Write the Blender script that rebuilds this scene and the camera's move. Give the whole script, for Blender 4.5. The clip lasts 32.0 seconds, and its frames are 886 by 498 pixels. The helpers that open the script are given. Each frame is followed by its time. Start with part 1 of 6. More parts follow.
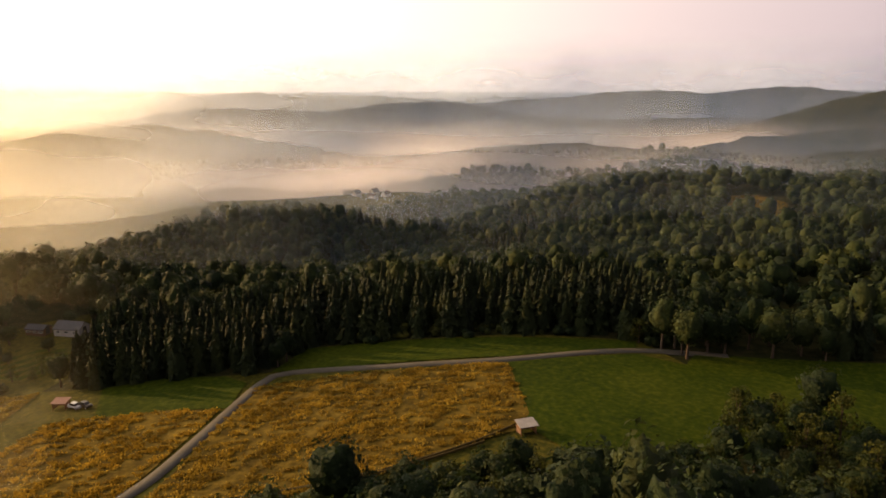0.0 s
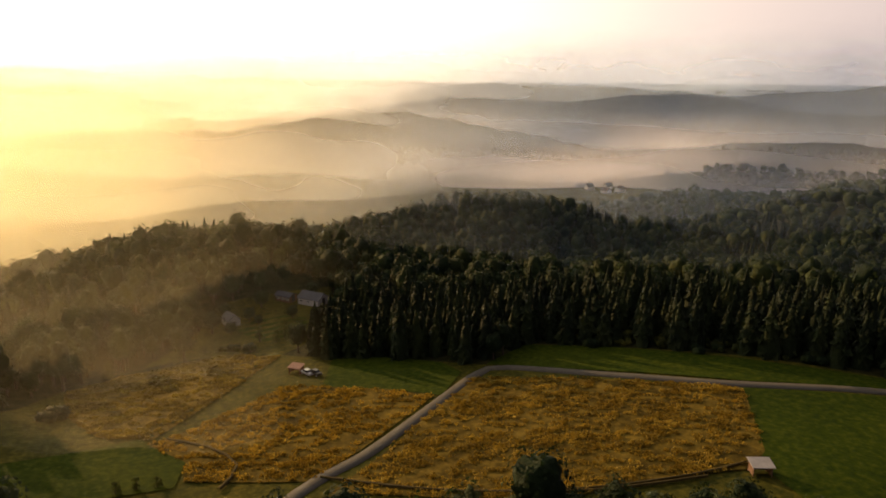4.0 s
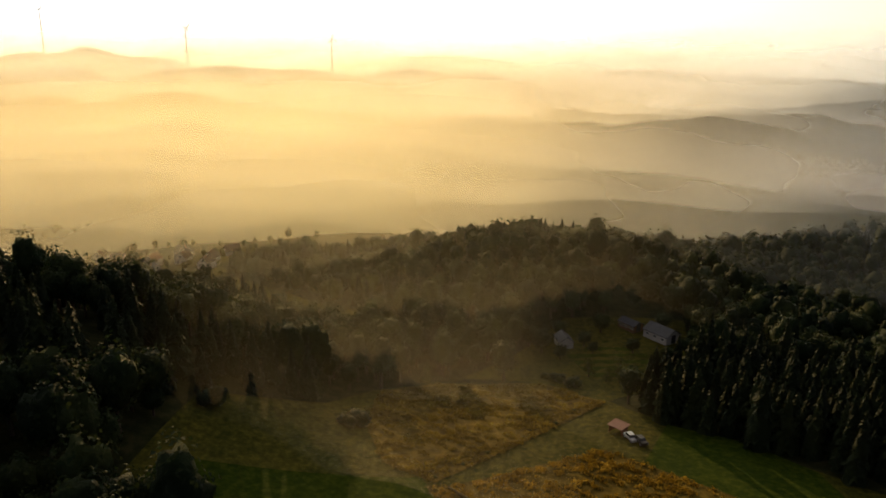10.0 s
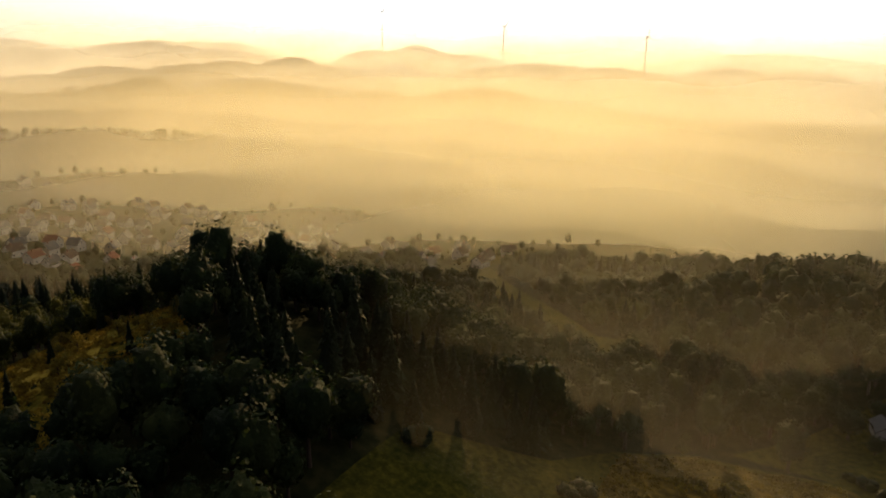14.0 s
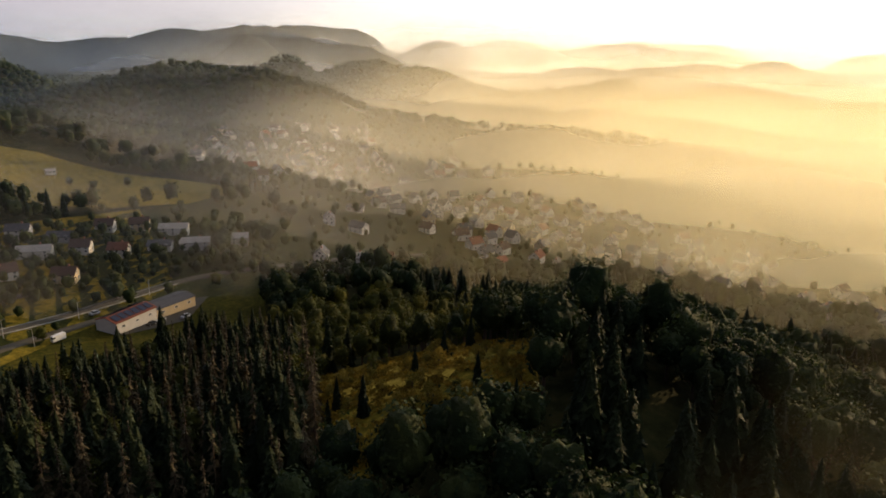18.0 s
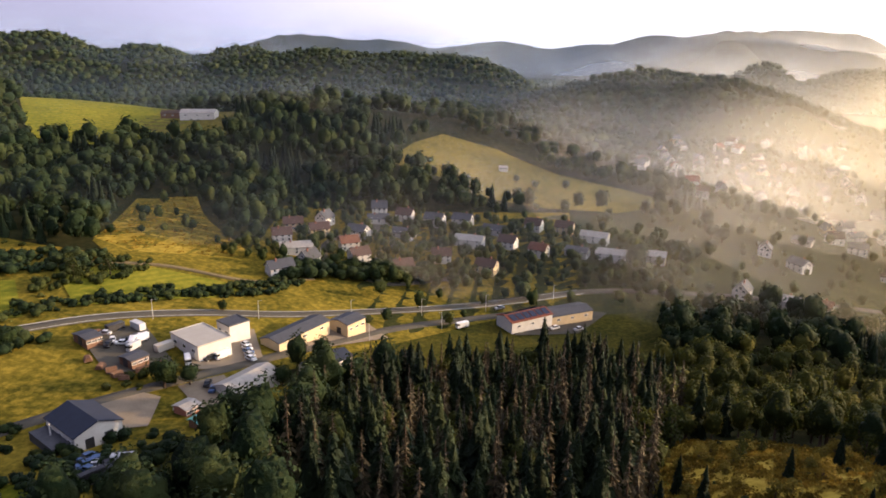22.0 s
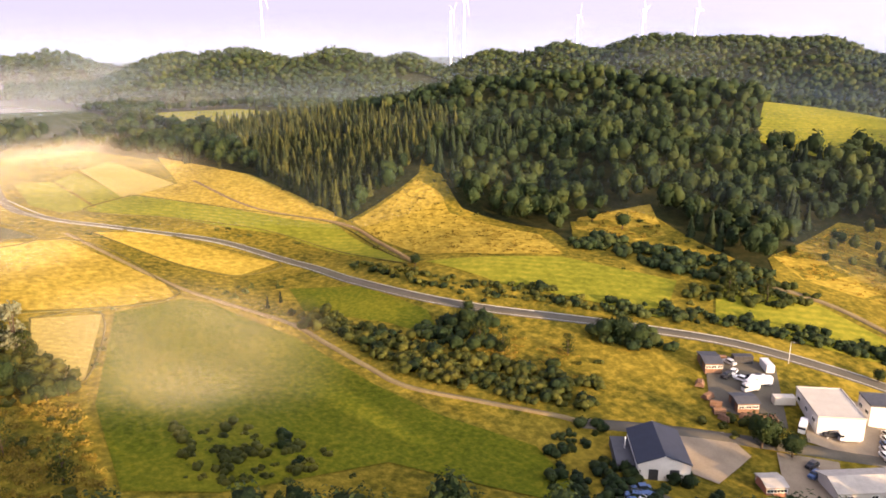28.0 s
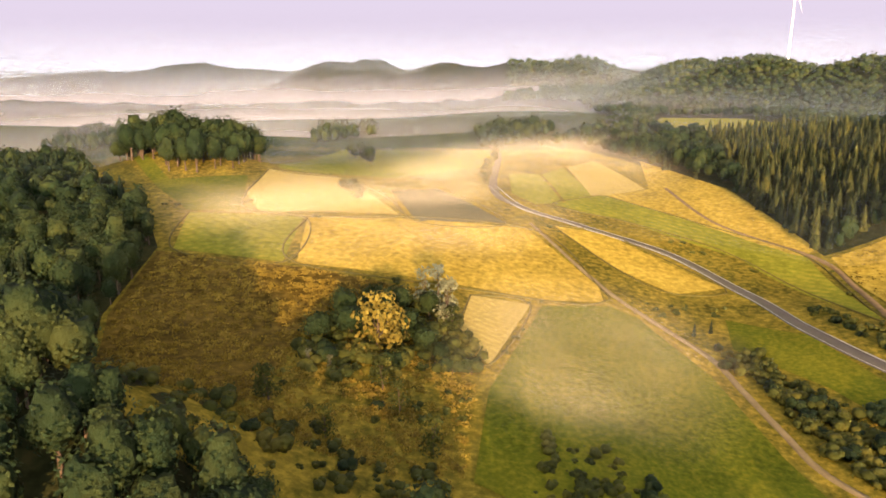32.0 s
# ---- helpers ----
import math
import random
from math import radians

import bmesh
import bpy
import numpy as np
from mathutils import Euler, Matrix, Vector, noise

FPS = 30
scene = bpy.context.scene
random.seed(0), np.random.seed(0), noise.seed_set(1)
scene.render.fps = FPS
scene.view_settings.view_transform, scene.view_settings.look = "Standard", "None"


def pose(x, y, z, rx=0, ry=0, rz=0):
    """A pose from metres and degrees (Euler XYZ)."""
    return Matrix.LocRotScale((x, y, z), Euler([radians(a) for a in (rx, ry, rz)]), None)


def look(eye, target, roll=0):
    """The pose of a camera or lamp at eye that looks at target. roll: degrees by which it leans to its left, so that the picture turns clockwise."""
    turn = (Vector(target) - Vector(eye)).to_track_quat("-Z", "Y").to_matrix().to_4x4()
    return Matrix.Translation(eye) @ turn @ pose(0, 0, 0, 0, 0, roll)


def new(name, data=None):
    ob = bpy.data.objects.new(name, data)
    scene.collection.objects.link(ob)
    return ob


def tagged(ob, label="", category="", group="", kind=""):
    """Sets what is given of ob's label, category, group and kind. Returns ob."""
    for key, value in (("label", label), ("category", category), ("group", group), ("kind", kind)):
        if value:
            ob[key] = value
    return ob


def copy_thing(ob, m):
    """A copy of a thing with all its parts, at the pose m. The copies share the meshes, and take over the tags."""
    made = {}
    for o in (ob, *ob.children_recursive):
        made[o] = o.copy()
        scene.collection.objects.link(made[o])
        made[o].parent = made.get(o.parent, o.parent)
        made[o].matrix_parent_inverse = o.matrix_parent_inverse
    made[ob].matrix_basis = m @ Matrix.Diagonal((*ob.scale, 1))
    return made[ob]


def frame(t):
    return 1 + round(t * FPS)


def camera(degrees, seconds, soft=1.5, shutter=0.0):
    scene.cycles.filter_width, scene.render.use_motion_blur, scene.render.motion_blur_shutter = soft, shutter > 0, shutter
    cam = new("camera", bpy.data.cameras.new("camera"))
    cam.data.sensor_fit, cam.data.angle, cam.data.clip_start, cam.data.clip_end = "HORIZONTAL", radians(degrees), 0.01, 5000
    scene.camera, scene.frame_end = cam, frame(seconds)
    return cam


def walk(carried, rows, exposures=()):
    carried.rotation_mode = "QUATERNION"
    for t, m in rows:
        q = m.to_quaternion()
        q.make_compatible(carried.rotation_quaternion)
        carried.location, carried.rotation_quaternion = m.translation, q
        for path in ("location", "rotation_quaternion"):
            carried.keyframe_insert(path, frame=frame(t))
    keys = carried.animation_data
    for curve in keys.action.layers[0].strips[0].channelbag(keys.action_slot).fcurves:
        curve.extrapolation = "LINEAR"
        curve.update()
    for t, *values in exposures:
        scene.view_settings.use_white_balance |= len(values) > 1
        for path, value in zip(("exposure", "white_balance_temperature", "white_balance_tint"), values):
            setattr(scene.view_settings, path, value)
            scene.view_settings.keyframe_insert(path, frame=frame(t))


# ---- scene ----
# seconds, stops, kelvin, tint
EXPOSURES = [(0, 0.5, 7000, 21), (3, 0.3, 6900, 19), (6, -0.25, 6700, 14), (8, -0.4, 6500, 11), (14, -0.5, 6350, 10), (17, -0.3, 5950, 12), (19, 0.15, 5500, 15), (21, 0.75, 5400, 19), (22, 1.05, 5350, 21), (24, 1.55, 5400, 25), (28, 1.85, 5800, 23), (32, 1.65, 6150, 23)]
cam = camera(62.89, 32.0, soft=1.7)

# seconds, place, heading (turning left from north), tilt, roll
FLIGHT = [
    (0.0, 78.9, -2.1, 98.5, 43.71, -14.07, -0.10),
    (0.5, 78.9, -2.0, 98.5, 45.85, -14.15, -0.11),
    (1.0, 78.7, -1.9, 98.4, 48.04, -14.32, -0.06),
    (1.5, 78.4, -1.5, 98.4, 50.34, -14.38, -0.04),
    (2.0, 77.8, -0.9, 98.3, 52.68, -14.45, -0.08),
    (2.5, 77.0, -0.1, 98.3, 55.04, -14.52, -0.09),
    (3.0, 75.9, 0.8, 98.3, 57.42, -14.59, -0.09),
    (3.5, 74.7, 1.9, 98.3, 59.78, -14.67, -0.10),
    (5.5, 67.0, 7.8, 97.9, 69.27, -14.86, -0.14),
    (6.0, 64.3, 9.5, 98.0, 71.68, -14.91, -0.10),
    (6.5, 61.4, 11.2, 98.0, 74.12, -14.95, 0.01),
    (7.0, 58.2, 12.8, 98.0, 76.51, -15.02, 0.14),
    (7.5, 54.8, 14.4, 98.0, 78.90, -15.07, 0.25),
    (8.0, 51.0, 16.0, 98.0, 81.41, -15.14, 0.35),
    (8.5, 47.1, 17.4, 97.8, 84.03, -15.20, 0.43),
    (9.0, 43.1, 18.7, 97.7, 86.65, -15.26, 0.49),
    (9.5, 39.0, 20.0, 97.6, 89.36, -15.34, 0.59),
    (10.0, 34.8, 21.1, 97.6, 92.06, -15.41, 0.69),
    (10.5, 30.7, 22.2, 97.5, 94.71, -15.50, 0.71),
    (11.0, 26.6, 23.3, 97.4, 97.25, -15.59, 0.75),
    (11.5, 22.4, 24.2, 97.3, 99.98, -15.61, 0.73),
    (12.0, 18.2, 24.8, 97.1, 102.67, -15.61, 0.82),
    (12.5, 14.0, 25.2, 97.0, 105.39, -15.66, 0.83),
    (13.0, 9.8, 25.3, 97.0, 108.21, -15.72, 0.73),
    (13.5, 5.7, 25.2, 97.0, 111.69, -15.77, 0.65),
    (14.0, 1.8, 25.0, 96.9, 115.87, -15.80, 0.61),
    (14.5, -2.1, 24.6, 96.9, 120.28, -15.80, 0.65),
    (16.5, -17.3, 20.0, 99.3, 137.97, -16.02, 0.93),
    (17.0, -21.0, 19.0, 99.8, 142.46, -16.11, 0.85),
    (17.5, -24.7, 18.0, 100.1, 146.93, -16.11, 0.81),
    (18.0, -28.2, 16.9, 100.4, 151.42, -16.12, 0.78),
    (18.5, -31.5, 15.7, 100.7, 155.91, -16.12, 0.70),
    (19.0, -34.6, 14.3, 100.9, 160.39, -16.11, 0.60),
    (19.5, -37.5, 12.6, 101.2, 164.84, -16.10, 0.48),
    (20.0, -40.1, 10.5, 101.5, 169.27, -16.12, 0.48),
    (20.5, -42.6, 8.2, 101.7, 173.75, -16.10, 0.49),
    (21.0, -44.8, 5.8, 101.8, 178.21, -16.08, 0.46),
    (21.5, -46.9, 3.2, 102.0, 182.69, -16.05, 0.42),
    (22.0, -48.8, 0.7, 102.1, 187.21, -16.03, 0.39),
    (22.5, -50.6, -1.8, 102.3, 191.75, -16.01, 0.27),
    (23.0, -52.1, -4.4, 102.6, 196.29, -15.99, 0.19),
    (23.5, -53.4, -7.2, 102.8, 200.98, -15.99, 0.18),
    (24.0, -54.5, -10.0, 103.1, 205.66, -15.99, 0.12),
    (24.5, -55.4, -12.9, 103.4, 210.33, -15.98, 0.09),
    (25.0, -55.9, -15.9, 103.7, 214.98, -15.98, 0.07),
    (25.5, -56.2, -18.8, 103.9, 219.64, -15.99, 0.05),
    (27.5, -54.4, -31.0, 103.3, 238.27, -15.76, -0.32),
    (28.0, -53.1, -34.1, 103.3, 242.92, -15.74, -0.39),
    (28.5, -51.7, -37.1, 103.2, 247.64, -15.67, -0.38),
    (29.0, -50.2, -40.0, 103.1, 252.39, -15.60, -0.36),
    (29.5, -48.5, -42.8, 102.9, 257.19, -15.51, -0.28),
    (30.0, -46.7, -45.4, 102.7, 262.05, -15.43, -0.22),
    (30.5, -44.8, -47.9, 102.5, 266.95, -15.33, -0.24),
    (31.0, -42.9, -50.3, 102.3, 271.89, -15.23, -0.23),
    (31.5, -40.8, -52.7, 101.9, 276.78, -15.12, -0.21),
    (32.0, -38.8, -55.1, 101.6, 281.69, -14.97, -0.25),
]


def heading(x, y, z, turn, tilt, roll):
    a, b = radians(turn), radians(tilt)
    way = Vector((-math.sin(a) * math.cos(b), math.cos(a) * math.cos(b), math.sin(b)))
    return look((x, y, z), Vector((x, y, z)) + way, roll)


walk(cam, [(t, heading(*row)) for t, *row in FLIGHT], exposures=EXPOSURES)

# light passes through many thin veils of mist
scene.cycles.transparent_max_bounces = 64

# ---- sky and sun ----
SUN_BEARING, SUN_HEIGHT = 106, 10
world = bpy.data.worlds.new("sky")
scene.world = world
world.use_nodes = True
wn, wl = world.node_tree.nodes, world.node_tree.links
sky = wn.new("ShaderNodeTexSky")
sky.sky_type, sky.sun_disc = "NISHITA", False
sky.sun_elevation, sky.sun_rotation = radians(SUN_HEIGHT), radians(360 - SUN_BEARING)
sky.air_density, sky.dust_density, sky.ozone_density = 1.0, 2.0, 1.0
wn["Background"].inputs["Strength"].default_value = 0.05
tint = wn.new("ShaderNodeMix")
tint.data_type, tint.blend_type = "RGBA", "MULTIPLY"
tint.inputs["Factor"].default_value = 1.0
tint.inputs["B"].default_value = (0.86, 0.95, 1.12, 1)
wl.new(sky.outputs["Color"], tint.inputs["A"])
# haze brightens the sky towards the sun
_a, _b = radians(SUN_BEARING), radians(SUN_HEIGHT)
SUNWARD = Vector((-math.sin(_a) * math.cos(_b), math.cos(_a) * math.cos(_b), math.sin(_b)))
way = wn.new("ShaderNodeTexCoord")
near_sun = wn.new("ShaderNodeVectorMath")
near_sun.operation = "DOT_PRODUCT"
near_sun.inputs[1].default_value = SUNWARD
wl.new(way.outputs["Generated"], near_sun.inputs[0])
spread = wn.new("ShaderNodeMapRange")
spread.inputs["From Min"].default_value, spread.inputs["From Max"].default_value = -1.0, 1.0
wl.new(near_sun.outputs["Value"], spread.inputs["Value"])
glow = wn.new("ShaderNodeValToRGB")
stops = glow.color_ramp.elements
while len(stops) < 6:
    stops.new(0.5)
glow.color_ramp.interpolation = "B_SPLINE"
for e, (at, c) in zip(stops, [(0.0, (0.096, 0.085, 0.095)), (0.35, (0.110, 0.098, 0.107)), (0.5, (0.20, 0.178, 0.186)), (0.75, (0.35, 0.300, 0.268)), (0.92, (0.86, 0.74, 0.54)), (1.0, (2.4, 2.0, 1.25))]):
    e.position, e.color = at, (*c, 1)
wl.new(spread.outputs["Result"], glow.inputs["Fac"])
haze = wn.new("ShaderNodeVectorMath")
haze.operation = "SCALE"
haze.inputs["Scale"].default_value = 52.0
wl.new(glow.outputs["Color"], haze.inputs[0])
sky_mix = wn.new("ShaderNodeMix")
sky_mix.data_type = "RGBA"
high = wn.new("ShaderNodeSeparateXYZ")
wl.new(way.outputs["Generated"], high.inputs["Vector"])
clearing = wn.new("ShaderNodeMapRange")
clearing.interpolation_type = "SMOOTHSTEP"
for key, v in (("From Min", 0.12), ("From Max", 0.6), ("To Min", 0.9), ("To Max", 0.45)):
    clearing.inputs[key].default_value = v
wl.new(high.outputs["Z"], clearing.inputs["Value"])
wl.new(clearing.outputs["Result"], sky_mix.inputs["Factor"])
wl.new(tint.outputs["Result"], sky_mix.inputs["A"])
wl.new(haze.outputs["Vector"], sky_mix.inputs["B"])
wl.new(sky_mix.outputs["Result"], wn["Background"].inputs["Color"])

sun = new("sun", bpy.data.lights.new("sun", "SUN"))
sun.data.energy, sun.data.angle, sun.data.color = 5.0, radians(0.6), (1.0, 0.64, 0.26)
sun.matrix_world = look(SUNWARD * 300, (0, 0, 0))
# smooth swells of the ground: x, y, spread, height
MOUNDS_INNER = [
    (0, 0, 110, 9.1),
    (-24, 117, 110, 14.9),
    (-114, 37, 110, -10.3),
    (-89, -80, 110, 23.4),
    (24, -117, 110, -3.8),
    (114, -37, 110, 5.6),
    (89, 80, 110, 6.8),
]
MOUNDS_NEAR = [
    (-113, 233, 120, 11.8),
    (-229, 122, 120, 8.7),
    (-257, -36, 120, -3.3),
    (-187, -180, 120, 11.1),
    (-45, -256, 120, -10.3),
    (113, -233, 120, 10.4),
    (229, -122, 120, -10.7),
    (257, 36, 120, 14.5),
    (187, 180, 120, 12.2),
    (45, 256, 120, 0.7),
]
MOUNDS_MIDDLE = [
    (-293, 314, 150, -22.1),
    (-411, 125, 150, 9.6),
    (-418, -96, 150, -5.6),
    (-314, -293, 150, -15.5),
    (-125, -411, 150, -0.2),
    (96, -418, 150, -7.2),
    (293, -314, 150, 3.2),
    (411, -125, 150, -1.2),
    (418, 96, 150, 11.8),
    (314, 293, 150, 18.8),
    (125, 411, 150, 23.2),
    (-96, 418, 150, -2.7),
]
MOUNDS_OUTER = [
    (-575, 280, 210, -24.9),
    (-639, -18, 210, -9.5),
    (-557, -314, 210, -20.0),
    (-347, -537, 210, -12.7),
    (-58, -637, 210, 15.2),
    (244, -591, 210, 24.1),
    (491, -410, 210, 31.9),
    (625, -134, 210, -1.4),
    (616, 171, 210, -16.0),
    (466, 438, 210, -11.6),
    (209, 604, 210, 12.2),
    (-95, 632, 210, 10.1),
    (-378, 515, 210, 2.2),
]
KNOLLS = [
    (-396, 55, 80, 5.2),
    (-388, 282, 80, 27.0),
    (-345, 330, 60, 12.0),
    (-410, 520, 110, -16.0),
    (25, -100, 50, 3.0),
    # unseen swell, added to throw shade on the woods east of it
    (58, 48, 38, 28.0),
    (0, -130, 40, 7.0),
    (-360, 60, 70, 4.0),
    (-570, 60, 140, -20.0),
    (-276, 621, 130, 8.5),
    (-321, 356, 90, 1.0),
    (-411, 490, 100, -11.6),
    (131, -528, 100, 15.3),
    (407, -235, 90, 4.9),
    (-135, -95, 60, 22.2),
    (-215, -165, 60, 1.4),
    (-300, 50, 70, 14.8),
    (-130, 55, 70, 8.4),
    (205, -165, 60, 9.7),
]
WOODED_SPURS = [
    (328, -229, 50, 12.0),
    (271, -334, 55, 12.0),
    (279, -265, 36, -9.0),
    (437, -366, 70, -12.0),
    (283, -436, 50, -8.0),
    (563, -424, 90, 8.0),
    (548, -244, 60, -6.0),
    (350, -606, 75, 12.0),
    (385, 200, 45, 17.0),
    (114, -602, 80, 9.0),
    (45, -637, 80, 13.0),
    (-29, -664, 80, 12.0),
    (420, -515, 90, 13.0),
    (510, -430, 90, 14.0),
    (250, -640, 90, 3.0),
]
# hills and ridges far off: bearing, distance, height, half width across and along the view
RIDGES_NORTHWEST = [
    (9.3, 1733, 86, 267, 260),
    (12.5, 1879, 17, 205, 150),
    (18.0, 1472, 22, 175, 130),
    (18.0, 3273, 70, 385, 280),
    (23.0, 1115, 27, 124, 160),
    (27.3, 3161, 68, 431, 280),
    (31.0, 1856, 16, 136, 120),
    (32.1, 1205, 36, 213, 200),
    (34.0, 3153, 32, 344, 280),
    (42.7, 2644, 47, 218, 220),
    (48.9, 2689, 64, 370, 260),
    (52.8, 1185, 3, 101, 160),
    (55.7, 1416, 11, 104, 160),
    (57.8, 1332, 28, 138, 180),
    (58.0, 2632, 74, 363, 260),
]
RIDGES_WEST = [
    (61.0, 1513, 35, 125, 180),
    (65.2, 1407, 54, 199, 200),
    (66.1, 1559, 42, 144, 200),
    (66.6, 3959, 45, 538, 300),
    (70.6, 1375, 48, 143, 200),
    (70.7, 1407, 37, 104, 200),
    (75.6, 1404, 47, 117, 200),
    (76.0, 3954, 66, 718, 300),
    (81.1, 1402, 50, 117, 200),
    (82.0, 2702, 42, 222, 240),
    (84.3, 2493, 33, 202, 200),
    (87.9, 1370, 35, 166, 200),
    (88.1, 2749, 85, 301, 260),
    (89.4, 2540, 83, 229, 220),
    (92.0, 3648, 123, 664, 300),
    (92.4, 3689, 99, 597, 300),
    (93.3, 2748, 103, 326, 260),
    (94.2, 2538, 94, 229, 220),
    (96.7, 1367, 34, 153, 200),
]
RIDGES_WEST_MORE = [
    (98.3, 2337, 38, 190, 200),
]
RIDGES_SOUTHWEST = [
    (102.2, 2197, 90, 323, 240),
    (103.6, 1397, 38, 143, 200),
    (104.0, 1464, 27, 93, 170),
    (105.3, 2384, 76, 301, 220),
    (108.5, 2297, 93, 253, 240),
    (109.8, 1482, 33, 81, 150),
    (111.2, 1497, 59, 153, 200),
    (112.2, 2381, 72, 258, 220),
    (113.1, 2681, 110, 218, 240),
    (113.8, 1531, 52, 118, 170),
    (115.2, 1571, 36, 98, 150),
    (117.4, 2680, 138, 194, 240),
    (119.9, 1729, 35, 78, 150),
    (121.2, 2678, 114, 194, 240),
    (123.4, 1987, 59, 124, 180),
    (124.0, 2178, 70, 138, 200),
    (127.1, 2227, 92, 161, 200),
    (127.4, 1985, 70, 142, 190),
]
RIDGES_SOUTH = [
    (130.6, 2903, 79, 234, 220),
    (130.9, 1976, 83, 161, 200),
    (131.7, 3476, 125, 314, 300),
    (131.9, 1953, 60, 122, 190),
    (134.9, 1975, 70, 161, 200),
    (136.5, 3475, 129, 377, 300),
    (137.4, 1625, 51, 118, 170),
    (139.7, 2149, 58, 174, 200),
    (139.8, 1499, 42, 87, 150),
    (140.0, 3599, 100, 323, 300),
    (144.1, 2147, 33, 135, 200),
    (146.0, 3596, 123, 323, 300),
    (151.0, 2893, 106, 182, 220),
    (151.1, 2910, 85, 234, 240),
    (152.0, 1643, 46, 104, 180),
    (156.1, 1641, 55, 118, 180),
    (156.1, 1656, 43, 118, 170),
    (157.1, 2441, 84, 154, 190),
    (157.5, 2690, 136, 145, 240),
]
RIDGES_SOUTH_MORE = [
    (160.1, 1019, 40, 65, 120),
    (161.0, 2689, 153, 266, 240),
    (161.1, 3503, 134, 408, 300),
    (162.4, 1738, 60, 71, 130),
    (163.8, 1037, 54, 85, 140),
]
RIDGES_SOUTHEAST = [
    (165.0, 2350, 92, 116, 160),
    (165.2, 2237, 115, 101, 160),
    (165.5, 2687, 143, 242, 240),
    (167.9, 3498, 114, 345, 300),
    (167.9, 3615, 103, 387, 300),
    (168.9, 1065, 57, 145, 150),
    (170.3, 2735, 128, 247, 240),
    (174.3, 3609, 89, 420, 300),
    (174.7, 3093, 89, 334, 260),
    (182.2, 2988, 95, 323, 260),
    (182.9, 1337, 55, 97, 170),
    (183.8, 3601, 73, 355, 300),
    (184.9, 1379, 53, 74, 180),
    (187.7, 1334, 60, 170, 170),
    (189.2, 1395, 51, 113, 190),
    (189.6, 3495, 56, 314, 300),
    (191.1, 2982, 95, 323, 260),
    (194.3, 1359, 63, 149, 170),
    (195.3, 1410, 53, 115, 200),
]
RIDGES_SOUTHEAST_MORE = [
    (195.6, 3590, 78, 323, 300),
    (197.0, 2978, 111, 323, 260),
    (200.4, 1415, 67, 115, 220),
    (207.2, 1409, 67, 128, 220),
    (213.2, 1404, 75, 115, 220),
    (213.8, 1417, 72, 115, 220),
]
RIDGES_EAST = [
    (217.0, 1391, 77, 153, 220),
    (219.2, 1411, 76, 127, 220),
    (223.0, 1387, 83, 178, 220),
    (225.5, 1405, 76, 127, 220),
    (231.3, 1399, 75, 115, 220),
    (236.5, 1393, 62, 102, 220),
    (243.5, 1407, 55, 90, 220),
    (248.8, 1402, 66, 129, 220),
    (255.2, 1417, 61, 118, 220),
    (257.7, 1453, 66, 119, 210),
    (260.1, 1433, 51, 119, 220),
    (261.9, 1448, 52, 93, 200),
    (269.5, 1841, 73, 135, 200),
    (270.0, 2197, 60, 242, 240),
    (274.2, 1837, 69, 152, 200),
    (280.0, 1852, 70, 153, 200),
    (285.8, 1897, 81, 122, 200),
    (289.3, 1895, 76, 122, 200),
    (294.2, 2192, 52, 161, 240),
]
RIDGES_EAST_MORE = [
    (299.1, 2189, 68, 222, 240),
    (305.7, 2186, 44, 262, 240),
    (311.1, 2234, 27, 248, 240),
]
RIDGES = RIDGES_NORTHWEST + RIDGES_WEST + RIDGES_SOUTHWEST + RIDGES_SOUTH + RIDGES_SOUTHEAST + RIDGES_EAST + RIDGES_WEST_MORE + RIDGES_SOUTH_MORE + RIDGES_SOUTHEAST_MORE + RIDGES_EAST_MORE


def spot(bearing, distance):
    a = math.radians(bearing)
    return -math.sin(a) * distance, math.cos(a) * distance


def ground_z(x, y):
    """Height of the ground; x and y may be arrays."""
    x, y = np.asarray(x, float), np.asarray(y, float)
    near = -3.5 + 26.4 * x / 500 + 1.0 * y / 500
    for cx, cy, spread, h in MOUNDS_INNER + MOUNDS_NEAR + MOUNDS_MIDDLE + MOUNDS_OUTER + KNOLLS + WOODED_SPURS:
        near = near + h * np.exp(-((x - cx) ** 2 + (y - cy) ** 2) / spread**2)
    r, bearing = np.hypot(x, y), np.degrees(np.arctan2(-x, y)) % 360
    far = 22 - 85 * np.exp(-(((bearing - 80) / 80) ** 2)) - 30 * np.exp(-(((bearing - 28) / 24) ** 2)) - 12 * np.exp(-(((bearing - 290) / 18) ** 2)) + 6 * np.clip((r - 3000) / 1500, 0, 1) ** 2
    crest = np.zeros_like(x)
    for b, d, h, across, along in RIDGES:
        cx, cy = spot(b, d)
        ux, uy = spot(b, 1)
        u, v = (x - cx) * ux + (y - cy) * uy, (y - cy) * ux - (x - cx) * uy
        crest = crest + (max(h, 1) * np.exp(-((u / along) ** 2) - (v / across) ** 2)) ** 5
    far = far + crest**0.2
    w = np.clip((r - 600) / 300, 0, 1)
    w = w * w * (3 - 2 * w)
    return near * (1 - w) + far * w


# ---- materials ----
def material(name, rough=0.9, metal=0.0):
    m = bpy.data.materials.new(name)
    m.use_nodes = True
    p = m.node_tree.nodes["Principled BSDF"]
    p.inputs["Roughness"].default_value, p.inputs["Metallic"].default_value = rough, metal
    p.inputs["Specular IOR Level"].default_value = 0.25
    return m, m.node_tree.nodes, m.node_tree.links, p


